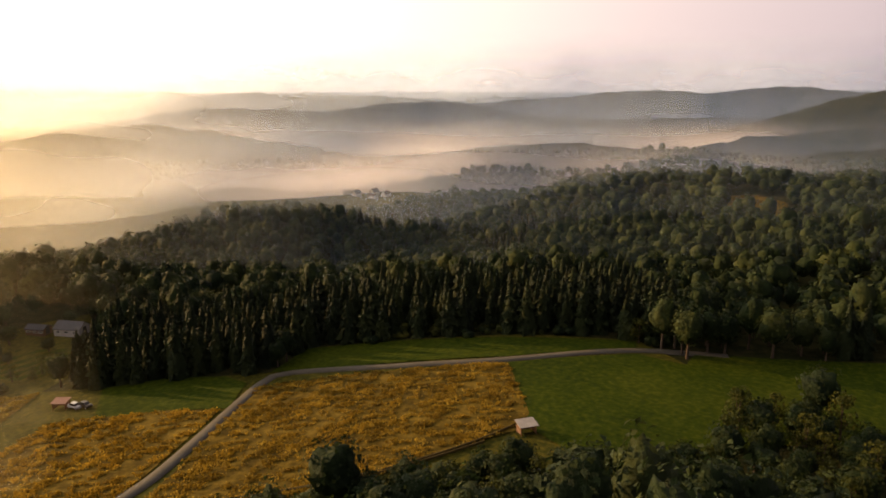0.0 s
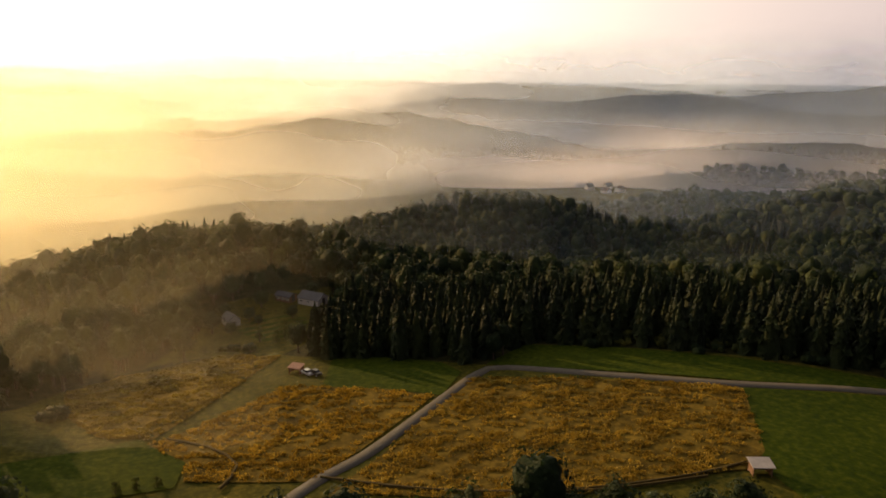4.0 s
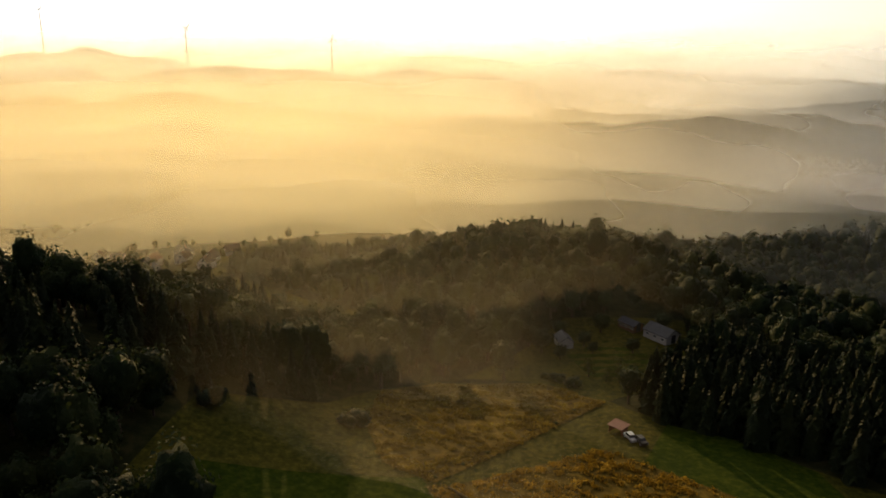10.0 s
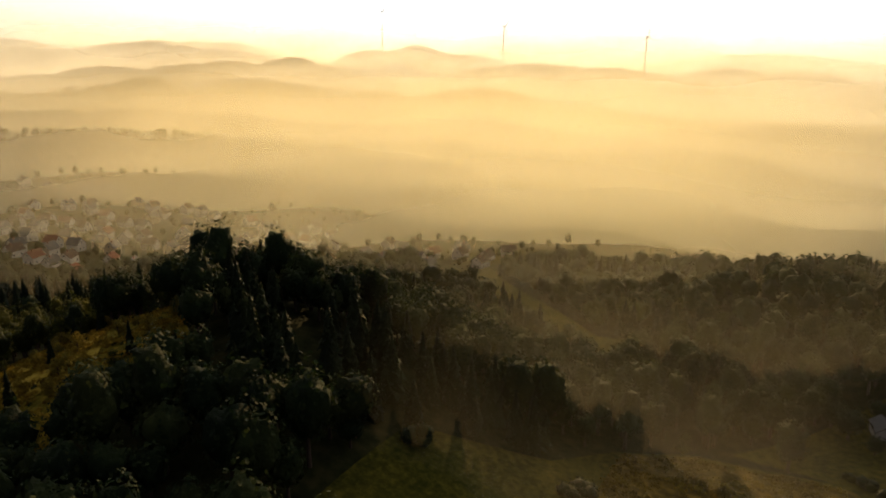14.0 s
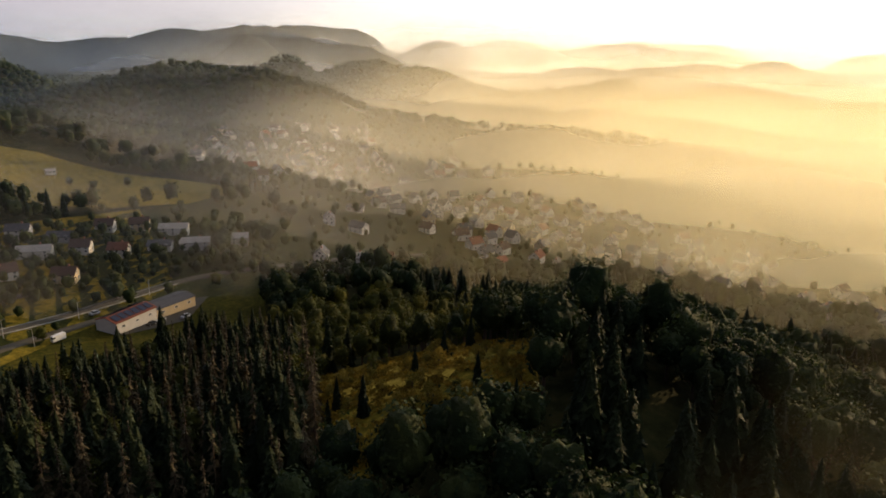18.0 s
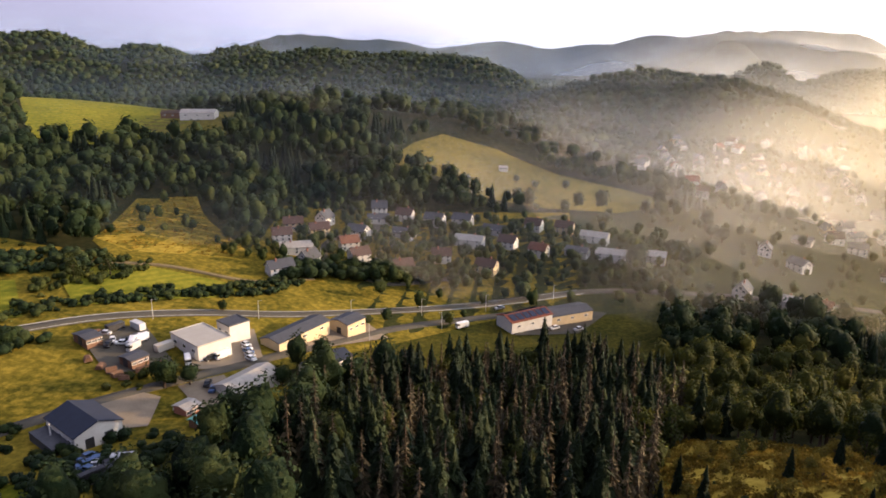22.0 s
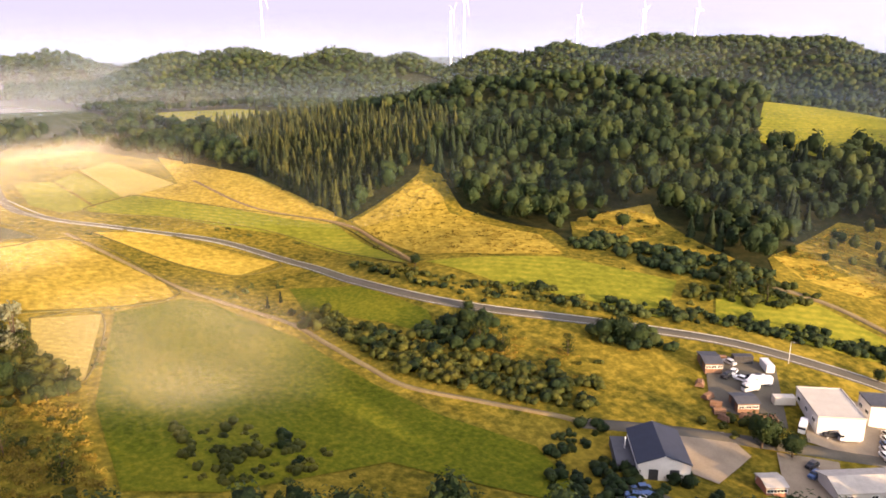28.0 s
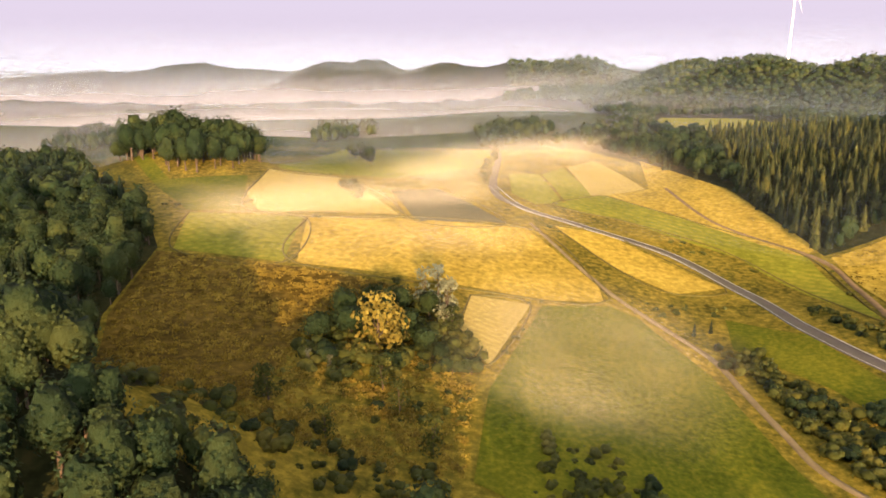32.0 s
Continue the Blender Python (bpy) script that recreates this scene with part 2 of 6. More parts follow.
def noise_node(n, l, scale, detail=4.0, rough=0.55, coords="Object", stretch=None):
    tc = n.new("ShaderNodeTexCoord")
    t = n.new("ShaderNodeTexNoise")
    t.inputs["Scale"].default_value, t.inputs["Detail"].default_value = scale, detail
    t.inputs["Roughness"].default_value = rough
    src = tc.outputs[coords]
    if stretch:
        mp = n.new("ShaderNodeMapping")
        mp.inputs["Scale"].default_value = stretch[:3]
        if len(stretch) > 3:
            mp.inputs["Rotation"].default_value = (0, 0, radians(stretch[3]))
        l.new(src, mp.inputs["Vector"])
        src = mp.outputs["Vector"]
    l.new(src, t.inputs["Vector"])
    return t


def ramp(n, l, fac, stops):
    r = n.new("ShaderNodeValToRGB")
    e = r.color_ramp.elements
    while len(e) < len(stops):
        e.new(0.5)
    for q, (at, c) in zip(e, stops):
        q.position, q.color = at, (*c, 1)
    l.new(fac, r.inputs["Fac"])
    return r


def mix(n, l, fac, a, b, kind="MIX"):
    x = n.new("ShaderNodeMix")
    x.data_type, x.blend_type = "RGBA", kind
    for socket, v in (("Factor", fac), ("A", a), ("B", b)):
        if hasattr(v, "is_output"):
            l.new(v, x.inputs[socket])
        elif isinstance(v, tuple):
            x.inputs[socket].default_value = (*v, 1)
        else:
            x.inputs[socket].default_value = v
    return x.outputs["Result"]


def field_material(name, dark, mid, light, coarse=0.03, fine=0.6, rows=None, bump=0.4):
    """Grass, straw or soil: patches many metres wide, tufts below a metre, and drill rows where rows gives (pitch, bearing)."""
    m, n, l, p = material(name, 0.95)
    p.inputs["Specular IOR Level"].default_value = 0.03
    big, small = noise_node(n, l, coarse, 5), noise_node(n, l, fine, 6, 0.65)
    c1 = ramp(n, l, big.outputs["Fac"], [(0.32, dark), (0.5, mid), (0.68, light)])
    c2 = ramp(n, l, small.outputs["Fac"], [(0.37, dark), (0.5, mid), (0.64, light)])
    c = mix(n, l, 0.6, c1.outputs["Color"], c2.outputs["Color"])
    if rows:
        w = n.new("ShaderNodeTexWave")
        tc, mp = n.new("ShaderNodeTexCoord"), n.new("ShaderNodeMapping")
        mp.inputs["Rotation"].default_value = (0, 0, radians(rows[1]))
        l.new(tc.outputs["Object"], mp.inputs["Vector"])
        l.new(mp.outputs["Vector"], w.inputs["Vector"])
        w.inputs["Scale"].default_value, w.inputs["Distortion"].default_value = 0.314 / rows[0], 1.5
        w.inputs["Detail Scale"].default_value = 0.3
        c = mix(n, l, mix(n, l, 1.0, w.outputs["Color"], (0.35, 0.35, 0.35), "MULTIPLY"), c, dark)
    l.new(c, p.inputs["Base Color"])
    b = n.new("ShaderNodeBump")
    b.inputs["Strength"].default_value, b.inputs["Distance"].default_value = bump, 0.5
    l.new(small.outputs["Fac"], b.inputs["Height"])
    l.new(b.outputs["Normal"], p.inputs["Normal"])
    return m


def leaf_material(name, dark, mid, light, glow=0.35, patch=0.06):
    """Foliage: colour by leaf clump and by tree, with some light let through the leaves."""
    m, n, l, p = material(name, 0.75)
    p.inputs["Specular IOR Level"].default_value = 0.15
    geo = n.new("ShaderNodeNewGeometry")
    by_leaf = ramp(n, l, geo.outputs["Random Per Island"], [(0.0, dark), (0.55, mid), (1.0, light)])
    big = noise_node(n, l, patch, 3)
    by_tree = ramp(n, l, big.outputs["Fac"], [(0.35, dark), (0.52, mid), (0.68, light)])
    c = mix(n, l, 0.62, by_leaf.outputs["Color"], by_tree.outputs["Color"])
    fine = noise_node(n, l, 1.1, 4, 0.7)
    relief = n.new("ShaderNodeBump")
    relief.inputs["Strength"].default_value, relief.inputs["Distance"].default_value = 0.9, 0.8
    l.new(fine.outputs["Fac"], relief.inputs["Height"])
    l.new(relief.outputs["Normal"], p.inputs["Normal"])
    info = n.new("ShaderNodeObjectInfo")
    tone = ramp(n, l, info.outputs["Random"], [(0.0, (0.72, 0.8, 0.8)), (0.5, (1, 1, 1)), (1.0, (1.25, 1.15, 0.9))])
    c = mix(n, l, 1.0, c, tone.outputs["Color"], "MULTIPLY")
    l.new(c, p.inputs["Base Color"])
    t, s = n.new("ShaderNodeBsdfTranslucent"), n.new("ShaderNodeMixShader")
    l.new(c, t.inputs["Color"])
    s.inputs["Fac"].default_value = glow
    l.new(p.outputs["BSDF"], s.inputs[1])
    l.new(t.outputs["BSDF"], s.inputs[2])
    l.new(s.outputs["Shader"], n["Material Output"].inputs["Surface"])
    return m


def plain_material(name, colour, rough=0.7, vary=0.25, scale=0.8, metal=0.0, bump=0.0, coords="Object"):
    """Paint, plaster, metal or wood with grime at two scales."""
    m, n, l, p = material(name, rough, metal)
    if rough > 0.75:
        p.inputs["Specular IOR Level"].default_value = 0.08
    a, b = noise_node(n, l, scale, 5, coords=coords), noise_node(n, l, scale * 9, 4, coords=coords)
    lo = tuple(c * (1 - vary) for c in colour)
    hi = tuple(min(c * (1 + vary * 0.5), 0.9) for c in colour)
    c1 = ramp(n, l, a.outputs["Fac"], [(0.3, lo), (0.65, hi)])
    c2 = ramp(n, l, b.outputs["Fac"], [(0.25, lo), (0.6, hi)])
    l.new(mix(n, l, 0.4, c1.outputs["Color"], c2.outputs["Color"]), p.inputs["Base Color"])
    if bump:
        q = n.new("ShaderNodeBump")
        q.inputs["Strength"].default_value, q.inputs["Distance"].default_value = bump, 0.05
        l.new(b.outputs["Fac"], q.inputs["Height"])
        l.new(q.outputs["Normal"], p.inputs["Normal"])
    return m


LEAF_BROAD = leaf_material("broad leaves", (0.006, 0.015, 0.006), (0.021, 0.038, 0.011), (0.060, 0.071, 0.016), 0.25)
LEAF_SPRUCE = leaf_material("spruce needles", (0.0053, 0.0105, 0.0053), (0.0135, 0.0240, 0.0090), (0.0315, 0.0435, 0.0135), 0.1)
# lit copy of the spruce needles: sunlight put into a yellower, lighter colour
LEAF_SPRUCE_LIT = leaf_material("spruce needles, lit yellow-green copy", (0.010, 0.017, 0.007), (0.036, 0.044, 0.012), (0.11, 0.10, 0.022), 0.15, 0.12)
LEAF_DEAD = leaf_material("dead spruce twigs", (0.022, 0.021, 0.014), (0.055, 0.050, 0.034), (0.115, 0.102, 0.070), 0.1)
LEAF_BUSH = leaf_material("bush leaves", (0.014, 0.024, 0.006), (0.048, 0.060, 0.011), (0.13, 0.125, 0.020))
LEAF_GOLD = leaf_material("golden leaves", (0.09, 0.075, 0.012), (0.20, 0.16, 0.025), (0.32, 0.26, 0.05))
LEAF_SILVER = leaf_material("silvery leaves", (0.06, 0.075, 0.05), (0.14, 0.155, 0.11), (0.26, 0.28, 0.20))
BARK = plain_material("bark", (0.075, 0.055, 0.04), 0.95, 0.4, 2.0)
GRASS_GREEN = field_material("short green grass", (0.011, 0.022, 0.002), (0.024, 0.039, 0.002), (0.052, 0.064, 0.005))
GRASS_WILD = field_material("rough grass", (0.017, 0.022, 0.004), (0.045, 0.046, 0.007), (0.105, 0.084, 0.012), 0.05)
MEADOW_DRY = field_material("dry pale hill meadow", (0.055, 0.052, 0.010), (0.115, 0.100, 0.018), (0.20, 0.160, 0.030), 0.03, 0.35)
# darker, bluer copy of the rough grass: valley shade put into the colour
GRASS_SHADED = field_material("garden grass with shade in its colour", (0.012, 0.018, 0.006), (0.028, 0.034, 0.010), (0.060, 0.058, 0.016), 0.05)
STRAW = field_material("ripe straw grass", (0.026, 0.019, 0.003), (0.078, 0.054, 0.008), (0.165, 0.114, 0.018), 0.05, 0.35, bump=0.8)
STUBBLE = field_material("stubble", (0.20, 0.155, 0.040), (0.29, 0.23, 0.058), (0.36, 0.29, 0.08), 0.02, 0.5, (3.2, 20), 0.2)
SOIL = field_material("dark ploughed soil", (0.045, 0.050, 0.028), (0.07, 0.072, 0.042), (0.10, 0.098, 0.055), 0.03, 0.6, (2.5, 60))
WILD_GOLD = field_material("dry valley grass", (0.034, 0.036, 0.005), (0.115, 0.095, 0.010), (0.26, 0.19, 0.022), 0.045, 0.4)
# meadow green lifted towards yellow: sunlight put into the colour
MEADOW_SUN = field_material("green meadow with sunlight in its colour", (0.034, 0.050, 0.003), (0.074, 0.086, 0.005), (0.14, 0.130, 0.009))
# hay and golden grass carry the low sun's front light in their colour
HAY_LIT = field_material("mown hay meadow, front light in its colour", (0.085, 0.098, 0.008), (0.16, 0.160, 0.012), (0.26, 0.225, 0.022), 0.02, 0.3, (5.0, 35), 0.3)
GOLD_FIELD = field_material("golden standing grass", (0.13, 0.097, 0.012), (0.26, 0.190, 0.022), (0.40, 0.30, 0.045), 0.03, 0.35, bump=0.6)
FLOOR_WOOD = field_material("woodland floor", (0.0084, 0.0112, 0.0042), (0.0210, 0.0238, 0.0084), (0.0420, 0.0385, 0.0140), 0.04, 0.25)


# ---- the ground ----
def part(name, mesh, materials, parent=None, label=""):
    """One mesh object from a bmesh or a mesh, under a thing or a part."""
    if isinstance(mesh, bmesh.types.BMesh):
        me = bpy.data.meshes.new(name)
        mesh.to_mesh(me)
        mesh.free()
        mesh = me
    if not mesh.materials:
        for m in materials if isinstance(materials, (list, tuple)) else [materials]:
            mesh.materials.append(m)
    ob = new(name, mesh)
    ob.parent = parent
    return tagged(ob, label)


def mesh_of(name, verts, faces, slots=None):
    """A mesh from an (n, 3) array of points and an (m, 3 or 4) array of faces."""
    me = bpy.data.meshes.new(name)
    k = faces.shape[1]
    me.vertices.add(len(verts))
    me.vertices.foreach_set("co", np.asarray(verts, np.float32).ravel())
    me.loops.add(faces.size)
    me.loops.foreach_set("vertex_index", faces.astype(np.int32).ravel())
    me.polygons.add(len(faces))
    me.polygons.foreach_set("loop_start", np.arange(0, faces.size, k, dtype=np.int32))
    if slots is not None:
        me.polygons.foreach_set("material_index", slots.astype(np.int32))
    me.update(calc_edges=True)
    return me


def inside(poly, x, y):
    """Which of the points lie within a polygon of the plan."""
    hit = np.zeros(x.shape, bool)
    for (ax, ay), (bx, by) in zip(poly, poly[1:] + poly[:1]):
        if ay != by:
            hit ^= ((ay > y) != (by > y)) & (x < (bx - ax) * (y - ay) / (by - ay) + ax)
    return hit


def smooth_noise(x, y, size, seed):
    """Soft noise of about +-1 from a few turned waves."""
    g, out = np.random.default_rng(seed), 0
    for k in range(7):
        a, ph, s = g.uniform(0, 6.283), g.uniform(0, 6.283), size * g.uniform(0.6, 1.7)
        out = out + np.sin((x * np.cos(a) + y * np.sin(a)) * 6.283 / s + ph)
    return out / 3.0


def build_ground():
    rings = np.concatenate([np.arange(3, 640, 4.5), np.geomspace(640, 1400, 70)[1:], np.geomspace(1400, 4900, 70)[1:]])
    turns = np.radians(np.arange(0, 360, 0.75))
    r, a = np.meshgrid(rings, turns, indexing="ij")
    x, y = -np.sin(a) * r, np.cos(a) * r
    z = ground_z(x, y)
    z = z + np.clip((r - 1150) / 200, 0, 1) * (2.5 * smooth_noise(x, y, 40, 15) + 3 * smooth_noise(x, y, 95, 16) + 0.6 * smooth_noise(x, y, 60, 17))
    k = len(turns)
    i, j = np.meshgrid(np.arange(len(rings) - 1), np.arange(k), indexing="ij")
    faces = np.stack([i * k + j, i * k + (j + 1) % k, (i + 1) * k + (j + 1) % k, (i + 1) * k + j], -1).reshape(-1, 4)
    verts = np.stack([x, y, z], -1).reshape(-1, 3)
    cap = len(verts)
    verts = np.vstack([verts, [[0, 0, float(ground_z(0.0, 0.0))]]])
    me = mesh_of("ground", verts, faces)
    bm = bmesh.new()
    bm.from_mesh(me)
    bm.verts.ensure_lookup_table()
    for q in range(k):
        bm.faces.new((bm.verts[cap], bm.verts[(q + 1) % k], bm.verts[q]))
    bm.normal_update()
    bm.to_mesh(me)
    bm.free()
    me.polygons.foreach_set("use_smooth", np.ones(len(me.polygons), bool))
    ground = part("ground", me, GROUND)
    return tagged(ground, "rolling valley ground under woods and fields", "ground", kind="structure")


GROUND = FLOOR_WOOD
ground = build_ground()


def field(name, outline, mat, label, category="field", lift=0.25, kind="structure"):
    """A patch of land with a sharp outline, laid on the ground."""
    bm = bmesh.new()
    bm.faces.new([bm.verts.new((x, y, 0)) for x, y in outline])
    xs, ys = [p[0] for p in outline], [p[1] for p in outline]
    size = max(max(xs) - min(xs), max(ys) - min(ys))
    step = 6 if size < 150 else 10
    for axis, lo, hi in ((0, min(xs), max(xs)), (1, min(ys), max(ys))):
        for c in np.arange(lo + step, hi, step):
            co, no = [0, 0, 0], [0, 0, 0]
            co[axis], no[axis] = c, 1
            bmesh.ops.bisect_plane(bm, geom=bm.verts[:] + bm.edges[:] + bm.faces[:], plane_co=co, plane_no=no)
    bm.verts.ensure_lookup_table()
    z = ground_z(np.array([v.co.x for v in bm.verts]), np.array([v.co.y for v in bm.verts])) + lift
    for v, h in zip(bm.verts, z):
        v.co.z = h
    bmesh.ops.recalc_face_normals(bm, faces=bm.faces[:])
    if bm.faces and sum(f.normal.z for f in bm.faces) < 0:
        bmesh.ops.reverse_faces(bm, faces=bm.faces[:])
    return tagged(part(name, bm, mat), label, category, kind=kind)


# ---- land use: where the woods give way ----
OPEN_EAST = [(607, 30), (594, -43), (512, -86), (418, -135), (302, -159), (319, -203), (331, -224), (278, -215), (223, -230), (178, -239), (81, -164), (50, -124), (36, -100), (60, -76), (70, -50), (64, 20), (72, 46), (86, 54), (144, 89), (203, 107), (228, 126), (300, 205), (360, 260), (480, 420), (645, 300), (639, 108)]
OPEN_SOUTH = [(344, -223), (292, -209), (227, -237), (200, -230), (235, -254), (212, -290), (176, -284), (134, -282), (152, -298), (172, -373), (147, -389), (122, -357), (87, -321), (97, -403), (51, -416), (-72, -460), (-73, -329), (-24, -280), (20, -224), (35, -194), (38, -163), (34, -124), (95, -81)]
OPEN_TOWN = [(57, -390), (-21, -426), (-155, -506), (-167, -519), (-167, -557), (-125, -578), (-119, -671), (-240, -866), (-403, -941), (-600, -800), (-620, -400), (-560, -100), (-420, -120), (-380, -250), (-353, -331), (-227, -323), (-161, -326), (-99, -316), (-35, -292), (13, -245)]
OPEN_NORTH = [(-5, 188), (-27, 200), (-60, 180), (-114, 135), (-104, 112), (-116, 102), (-141, 76), (-160, 63), (-178, 45), (-176, 10), (-162, -6), (-140, -16), (-121, -42), (-77, -44), (-40, 20), (-20, 62), (-14, 82), (12, 112), (24, 130), (20, 150), (30, 180)]
FARM_MEADOW = [(-204, 57), (-217, 73), (-202, 86), (-178, 75), (-181, 62)]
GARDENS = [(-337, -104), (-318, -80), (-279, -52), (-270, -22), (-231, -16), (-224, -30), (-258, -51)]
HILL_MEADOW = [(56, -502), (43, -547), (25, -578), (-19, -575), (-68, -545), (-111, -537), (-158, -522), (-104, -474), (-57, -463), (-12, -470), (-3, -492)]
SLOPE_UPPER = [(154, -303), (166, -359), (161, -383), (146, -393), (117, -344), (88, -322), (87, -306), (129, -291)]
SLOPE_LOWER = [(238, -261), (226, -298), (193, -278), (194, -255), (224, -248)]
CLEARING = [(-80, -153), (-89, -166), (-105, -166), (-121, -149), (-109, -119), (-99, -110), (-85, -113), (-79, -129)]
PASTURE = [(200, -500), (245, -462), (300, -462), (400, -590), (440, -690), (400, -725), (300, -660), (225, -565)]
UPLAND = [(640, -115), (650, -190), (700, -250), (860, -290), (950, -240), (960, -140), (800, -112)]
SHED_EDGE = [(34, -152), (20, -150), (6, -176), (14, -200), (36, -196), (46, -172), (44, -158)]
YARD_EDGE = [(36, -100), (22, -114), (24, -140), (34, -152), (52, -140), (54, -118)]
VALLEY_WEST = [spot(b, r) for b, r in ((112, 455), (104, 462), (96, 470), (88, 480), (80, 495), (72, 530), (64, 600), (57, 640), (49, 650), (44, 720), (39, 900), (39, 1050), (57, 1040), (75, 1040), (95, 1040), (112, 1040))]
GAP_VALLEY = [(-231, -16), (-268, -34), (-315, -66), (-390, -125), (-475, -170), (-475, -215), (-400, -195), (-337, -125), (-258, -58)]
FARM_YARD = [(170, -480), (205, -470), (250, -520), (250, -575), (195, -578), (172, -520)]
FOG_VALLEY = [(600, -20), (630, 100), (480, 420), (620, 760), (1300, 700), (1300, 0), (900, -90), (700, -60)]
RIDGE_MEADOW = [(-154, 549), (-129, 569), (-99, 544), (-55, 468), (-70, 471), (-107, 493)]
YOUNG = [(-64, -92), (-76, -130), (-80, -155), (-121, -152), (-127, -115), (-105, -85)]
FARM_EDGE = [(-160, 63), (-178, 45), (-183, 20), (-202, 36), (-237, 60), (-240, 108), (-192, 97), (-172, 80)]
ROAD_EDGE = [(20, -224), (-24, -280), (-73, -329), (-110, -316), (-95, -246), (-62, -240), (-22, -226), (8, -190)]
OPEN = [FARM_YARD, GAP_VALLEY, VALLEY_WEST, YARD_EDGE, SHED_EDGE, RIDGE_MEADOW, YOUNG, FARM_EDGE, ROAD_EDGE, FOG_VALLEY, OPEN_EAST, OPEN_SOUTH, OPEN_TOWN, OPEN_NORTH, FARM_MEADOW, GARDENS, HILL_MEADOW, SLOPE_UPPER, SLOPE_LOWER, CLEARING, PASTURE, UPLAND]
for i, (outline, mat, text) in enumerate([
    (OPEN_EAST, WILD_GOLD, "rough valley grassland with ripe seed heads"),
    (RIDGE_MEADOW, STRAW, "pale meadow high on the wooded hill"),
    (FARM_EDGE, GRASS_WILD, "rough grass round the farm"),
    (ROAD_EDGE, GRASS_WILD, "grass verge below the wooded hill"),
    (YARD_EDGE, GRASS_WILD, "shaded grass beside the scrap yard"),
    (SHED_EDGE, WILD_GOLD, "dry grass behind the old shed"),
    (YOUNG, WILD_GOLD, "rough grass between young trees"),
    (VALLEY_WEST, GRASS_WILD, "misty valley meadows behind the wooded hills"),
    (FARM_YARD, MEADOW_DRY, "trodden dry grass round the hilltop farm"),
    (GAP_VALLEY, GRASS_WILD, "narrow valley meadow between two wooded hills"),
    (FOG_VALLEY, GRASS_GREEN, "pale meadows sinking into the fog"),
    (OPEN_SOUTH, WILD_GOLD, "rough grass on the valley floor"),
    (OPEN_TOWN, GRASS_SHADED, "gardens and grass between the village houses"),
    (OPEN_NORTH, GRASS_WILD, "dry grass verges on the plateau"),
    (FARM_MEADOW, GRASS_GREEN, "small green meadow beside the farmhouse"),
    (GARDENS, GRASS_WILD, "allotment gardens in the narrow valley"),
    (HILL_MEADOW, MEADOW_DRY, "golden hillside meadow above the village"),
    (SLOPE_UPPER, GOLD_FIELD, "steep golden slope below the woods"),
    (SLOPE_LOWER, GOLD_FIELD, "golden grass slope between bushes"),
    (CLEARING, GOLD_FIELD, "golden grass clearing on the wooded hill"),
    (PASTURE, HAY_LIT, "pale green upland pasture"),
    (UPLAND, HAY_LIT, "pale green field behind the spruce wood")]):
    field("meadow_%d" % (i + 1), outline, mat, text, "meadow", 0.5 if outline is CLEARING else 1.2 if outline is VALLEY_WEST else 0.2)

FIELDS = [
    ([(-95, 102), (-79, 122), (-57, 141), (-44, 154), (-16, 127), (-12, 118), (-22, 90), (-22, 79), (-48, 49), (-52, 43), (-64, 61), (-83, 85)], STRAW, "tall ripe grass with a wheel track"),
    ([(-44, 154), (-20, 186), (-5, 187), (24, 133), (14, 112), (-10, 120)], GRASS_GREEN, "mown green meadow beside the straw field"),
    ([(-5, 187), (24, 133), (40, 160), (90, 150), (120, 260), (60, 250), (-8, 200)], GRASS_GREEN, "green meadow beyond the lone trees"),
    ([(-104, 112), (-114, 133), (-90, 154), (-54, 179), (-27, 198), (-23, 191), (-47, 159), (-98, 116)], GRASS_GREEN, "green meadow strip in front of the wood"),
    ([(-116, 63), (-141, 75), (-130, 92), (-114, 102), (-102, 102), (-88, 88), (-102, 78)], GRASS_GREEN, "mown green plot beside the hay hut"),
    ([(-101, 18), (-124, 55), (-116, 63), (-102, 78), (-89, 86), (-68, 56), (-60, 41), (-74, 18), (-84, 20), (-100, 13)], STRAW, "ripe grass field left of the farm lane"),
    ([(-162, -4), (-174, 11), (-175, 47), (-158, 62), (-102, 15), (-109, 3), (-130, -4)], STRAW, "pale ripe grass field below the hedge"),
    ([(-77, -40), (-92, -39), (-97, -17), (-104, 12), (-84, 20), (-72, 16)], GRASS_GREEN, "short green meadow corner"),
]
for outline, mat, text in FIELDS:
    field("field_north", outline, mat, text, "field", 0.45)
